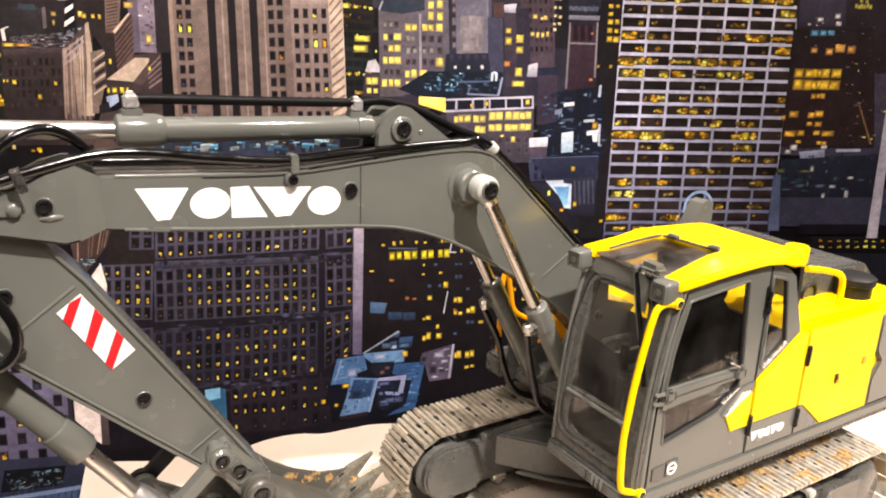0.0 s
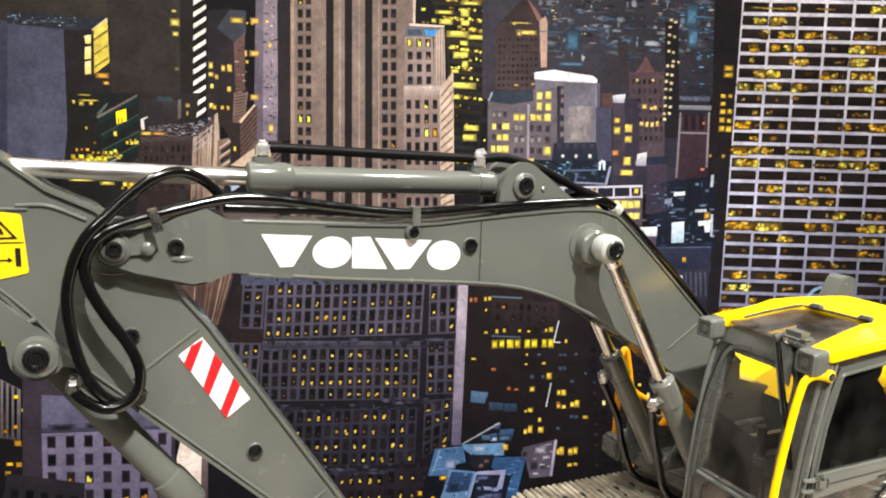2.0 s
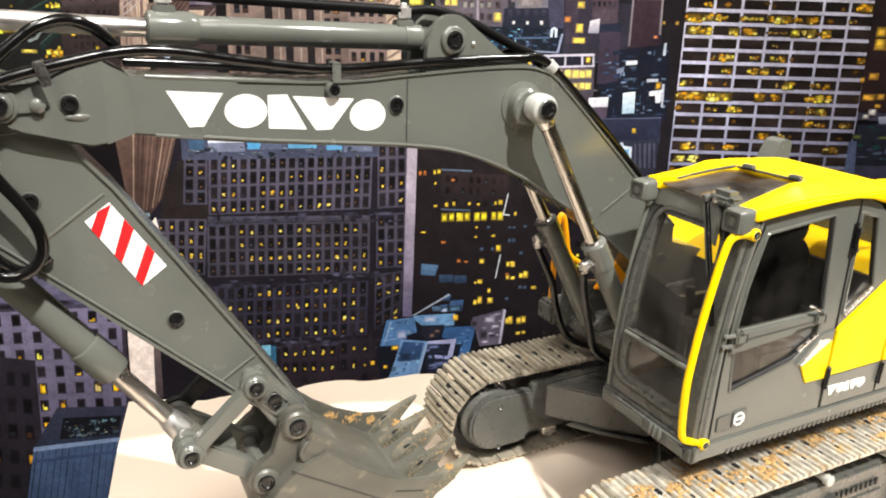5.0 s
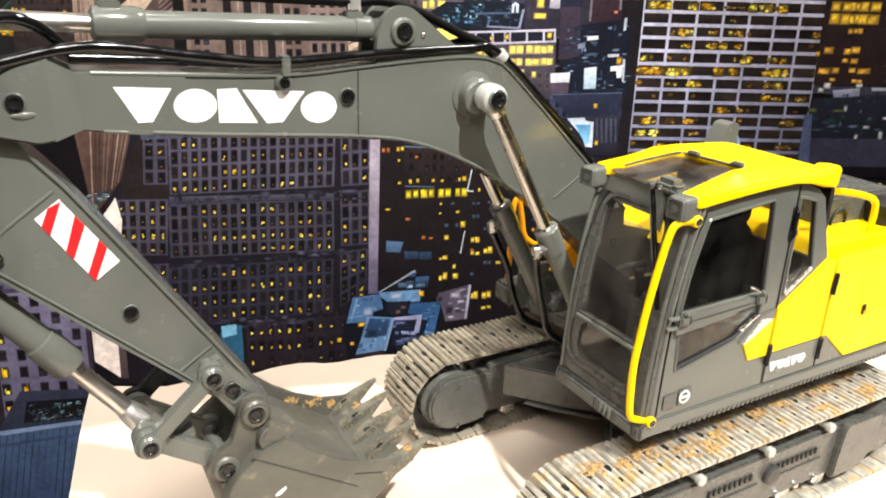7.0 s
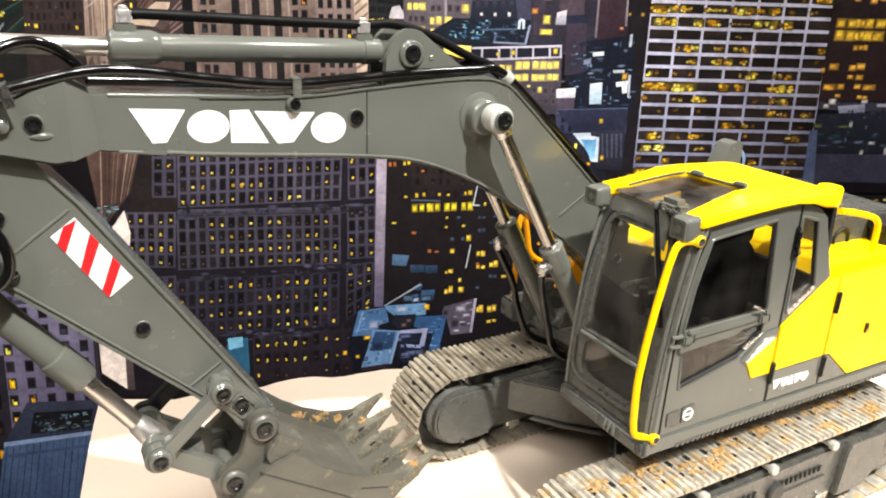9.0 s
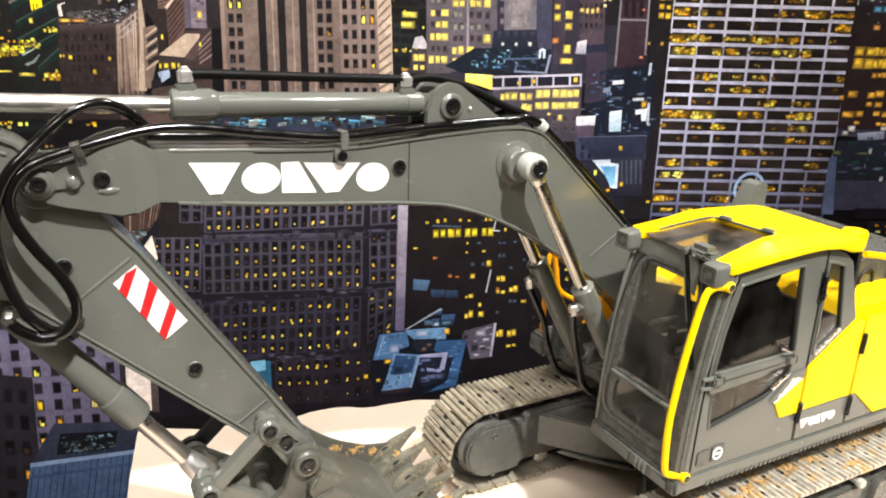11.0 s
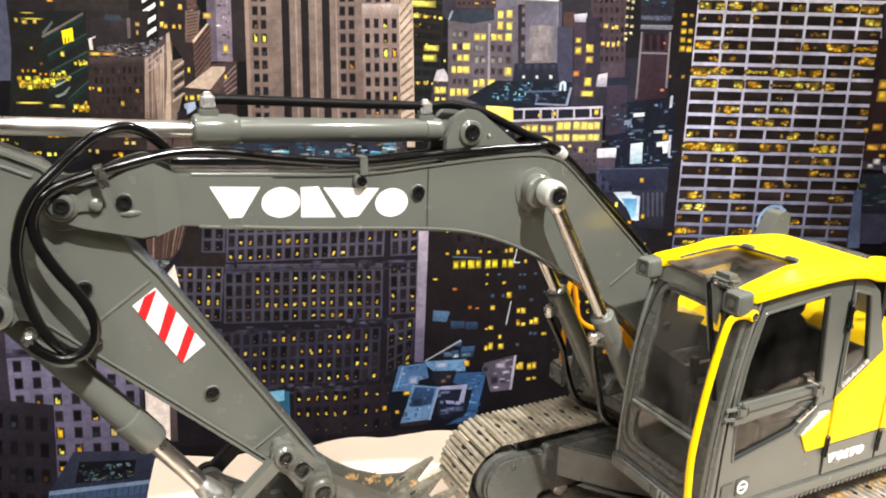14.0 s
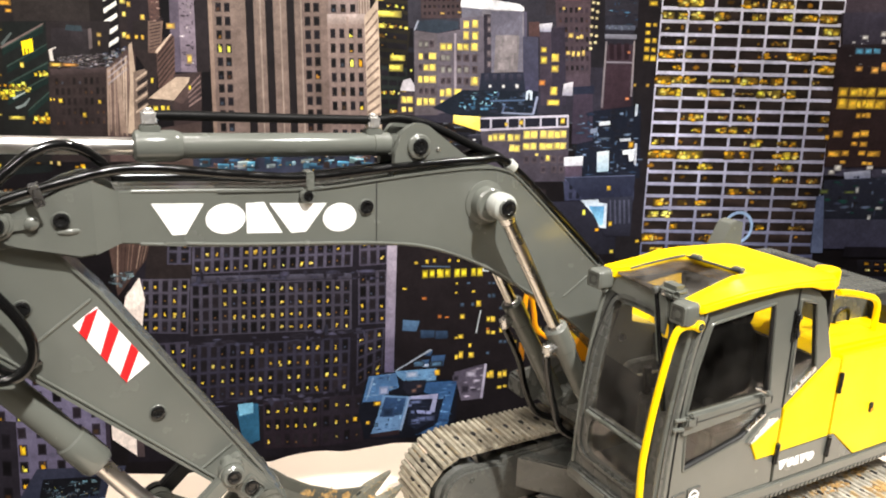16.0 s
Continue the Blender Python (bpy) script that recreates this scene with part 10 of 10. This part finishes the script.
roof_flat = plate(roof_out, 0.1960, 0.2012, bevel=0.0014, frame_of=lambda u, v, w: (u, v, w))
part("roof", crowned(roof_flat), YELLOW, cab, "bright yellow cab roof")
hatch_flat = plate(rounded([(0.0105, 0.0085), (0.0545, 0.0092), (0.0565, 0.0125), (0.0528, 0.0450), (0.0490, 0.0485), (0.0135, 0.0590)], 0.004, 4), 0.1992, 0.1998, bevel=0, frame_of=lambda u, v, w: (u, v, w))
part("hatch", crowned(hatch_flat), GLASS_ROOF, cab, "brown smoked roof hatch")
for hx, hy in ((0.0515, 0.0400), (0.0545, 0.0150)):
    part("hatch_hinge", box(-0.0016, 0.0020, -0.0032, 0.0032, 0.0, 0.0018, 0.0005, m=Matrix.Translation((hx, hy, 0.2010 + crown(hx, hy))) @ Matrix.Rotation(0.1, 4, "Z")), GREY, cab)
part("hatch_rim", tube([(x, y, 0.2006 + crown(x, y)) for x, y in ((0.0300, 0.0106), (0.0528, 0.0108), (0.0548, 0.0130), (0.0514, 0.0440), (0.0480, 0.0473), (0.0300, 0.0520), (0.0200, 0.0545))], 0.0006, 8), GREY_SATIN, cab)
part("header", plate(rounded([(0.0040, 0.1890), (0.0640, 0.1890), (0.0610, 0.1985), (0.0070, 0.1985)], 0.002, 3), -0.0012, 0.0060, bevel=0.001, frame_of=lambda u, v, w: (front_x(v) + w, u, v)), GREY, cab)


def pillow(m, rx, ry, rz, e=0.55, seg=24, rings=14):
    """A rounded block between a ball and a box."""
    bm = bmesh.new()
    bmesh.ops.create_uvsphere(bm, u_segments=seg, v_segments=rings, radius=1)
    for v in bm.verts:
        v.co = m @ Vector([math.copysign(abs(c) ** e, c) * r for c, r in zip(v.co, (rx, ry, rz))])
    return bm


def work_lamp(x, y, z, s, turn):
    """A rounded square housing with a flat square face."""
    m = Matrix.Translation((x, y, z)) @ Matrix.Rotation(turn, 4, "Z")
    l = part("work_lamp", pillow(m, s * 1.05, s * 0.96, s * 0.94, 0.36, 32, 20), GREY, cab)

    def square(k):
        return rounded([(-s * k, -s * k), (s * k, -s * k), (s * k, s * k), (-s * k, s * k)], s * 0.22, 4)

    part("bezel", plate(square(0.80), -s * 1.14, -s * 0.90, [square(0.60)], bevel=s * 0.05, frame_of=lambda u, v, w: m @ Vector((w, u, v))), GREY, l)
    part("lens", plate(square(0.61), -s * 1.07, -s * 0.95, bevel=s * 0.05, frame_of=lambda u, v, w: m @ Vector((w, u, v))), GREY_SATIN, l)
    part("reflector", turned(m @ Vector((-s * 1.05, 0, 0)), m @ Vector((-s * 1.14, 0, 0)), [(0, s * 0.34), (s * 0.07, s * 0.30), (s * 0.05, s * 0.16)], 20), GREY, l)
    return l


work_lamp(0.0100, 0.0648, 0.1960, 0.0056, 0.08)
work_lamp(0.0118, 0.0046, 0.1964, 0.0059, 0.0)
part("lamp_arm", rod((0.0100, 0.0640, 0.1905), (0.0112, 0.0610, 0.1890), 0.0016, 12), GREY, cab)
part("lamp_bracket", box(0.0100, 0.0185, 0.0088, 0.0140, 0.1985, 0.2030, 0.0012), GREY, cab)
motor = part("wiper_motor", box(0.0090, 0.0190, 0.0104, 0.0238, 0.2012, 0.2066, 0.0024), GREY, cab)
part("motor_step", box(0.0080, 0.0110, 0.0120, 0.0180, 0.2006, 0.2040, 0.0012), GREY, motor)


def on_screen(u, v, w):
    return (front_x(min(v, 0.1965)) + w, u, v)


wip = part("wiper", tube([(front_x(0.1965) - 0.0042, 0.0256, 0.2000), (front_x(0.1884) - 0.0042, 0.0202, 0.1884), (front_x(0.1775) - 0.0040, 0.0150, 0.1772), (front_x(0.1640) - 0.0038, 0.0088, 0.1640), (front_x(0.1480) - 0.0030, 0.0036, 0.1480)], 0.0012, 12), BLACK, cab, "black windscreen wiper with a grey arm")
part("blade_spine", plate([(0.0284, 0.2006), (0.0262, 0.2002), (0.0209, 0.1886), (0.0158, 0.1775), (0.0122, 0.1695), (0.0130, 0.1692), (0.0170, 0.1772), (0.0225, 0.1884)], -0.0050, -0.0036, bevel=0.0003, frame_of=on_screen), GREY, wip)
part("wiper_arm", plate([(0.0236, 0.2000), (0.0174, 0.2010), (0.0154, 0.1950), (0.0138, 0.1850), (0.0136, 0.1822), (0.0160, 0.1834), (0.0186, 0.1890)], -0.0052, -0.0032, bevel=0.0006, frame_of=on_screen), GREY, wip)
part("wiper_knuckle", turned((0.0140, 0.0262, 0.2009), (0.0098, 0.0262, 0.2009), [(0, 0.0021), (0.0034, 0.0021), (0.0042, 0.0013)], 16), GREY_SATIN, wip)
part("wiper_knuckle", pillow(Matrix.Translation((0.0106, 0.0192, 0.2022)), 0.0019, 0.0019, 0.0019, 1.0, 16, 10), STEEL, wip)
rail_pts = [(0.0140, -0.0012, 0.1912), (0.0112, 0.0004, 0.1911), (0.0080, 0.0020, 0.1906), (0.0046, 0.0030, 0.1882), (0.0021, 0.0030, 0.1820), (0.0003, 0.0030, 0.1749), (-0.0026, 0.0030, 0.1610), (-0.0050, 0.0030, 0.1477), (-0.0068, 0.0030, 0.1340), (-0.0080, 0.0030, 0.1215), (-0.0078, 0.0030, 0.1090), (-0.0070, 0.0030, 0.0978), (-0.0056, 0.0029, 0.0922), (-0.0024, 0.0024, 0.0902), (0.0010, 0.0010, 0.0896), (0.0039, -0.0005, 0.0890)]
rail = part("grab_rail", tube(rail_pts, 0.0018, 12, 6), YELLOW, cab, "bright yellow grab rail")
for x, z in ((0.0140, 0.1912), (0.0039, 0.0890)):
    part("rail_eye", turned((x, 0.0014, z), (x, -0.0028, z), [(0, 0.0028), (0.0036, 0.0028), (0.0042, 0.0022)], 16), YELLOW, rail)
    socket_bolt(x, -0.0026, z, 0.0016, rail, 0.0004)
for z in (0.1440, 0.1390):
    part("door_stop", rod((front_x(z) + 0.0010, -0.0012, z), (front_x(z) + 0.0075, -0.0016, z - 0.0006), 0.0010, 10), GREY, cab)
part("warning_beacon", turned((0.1255, 0.0150, 0.1800), (0.1255, 0.0150, 0.2025), [(0, 0.0030), (0.004, 0.0040), (0.0105, 0.0042), (0.0115, 0.0058), (0.0130, 0.0066), (0.0205, 0.0068), (0.0218, 0.0060), (0.0222, 0.0042)], 28), YELLOW, cab, "yellow beacon on the cab corner")
part("beacon_post", pillow(Matrix.Translation((0.1235, 0.0120, 0.1900)), 0.0034, 0.0040, 0.0070, 0.6), YELLOW, cab)
piece("rear_rail", tube([(0.1340, 0.0120, 0.1875), (0.1480, 0.0120, 0.1848), (0.1620, 0.0120, 0.1812), (0.1695, 0.0120, 0.1780), (0.1725, 0.0120, 0.1715), (0.1715, 0.0120, 0.1540)], 0.0019, 12), YELLOW, None, "yellow rail behind the cab")
# inside the cab
seat = part("seat", box(0.0480, 0.0800, 0.0180, 0.0500, 0.1080, 0.1220, 0.004), SEAT, cab, "dark upholstered seat")
part("backrest", pillow(Matrix.Translation((0.0740, 0.0340, 0.1450)) @ Matrix.Rotation(0.12, 4, "Y"), 0.0065, 0.0190, 0.0310, 0.6), SEAT, seat)
part("headrest", pillow(Matrix.Translation((0.0770, 0.0340, 0.1830)), 0.0055, 0.0130, 0.0120, 0.6), SEAT, seat)
part("seat_base", box(0.0520, 0.0780, 0.0220, 0.0460, 0.0905, 0.1080, 0.002), SOOT, seat)
for y in (0.0110, 0.0560):
    part("console", box(0.0400, 0.0780, y - 0.0050, y + 0.0050, 0.0905, 0.1260, 0.002), GREY_SATIN, cab)
    part("joystick", turned((0.0430, y, 0.1255), (0.0410, y, 0.1420), [(0, 0.0022), (0.008, 0.0014), (0.012, 0.0028), (0.0165, 0.0024)], 12), SOOT, cab)
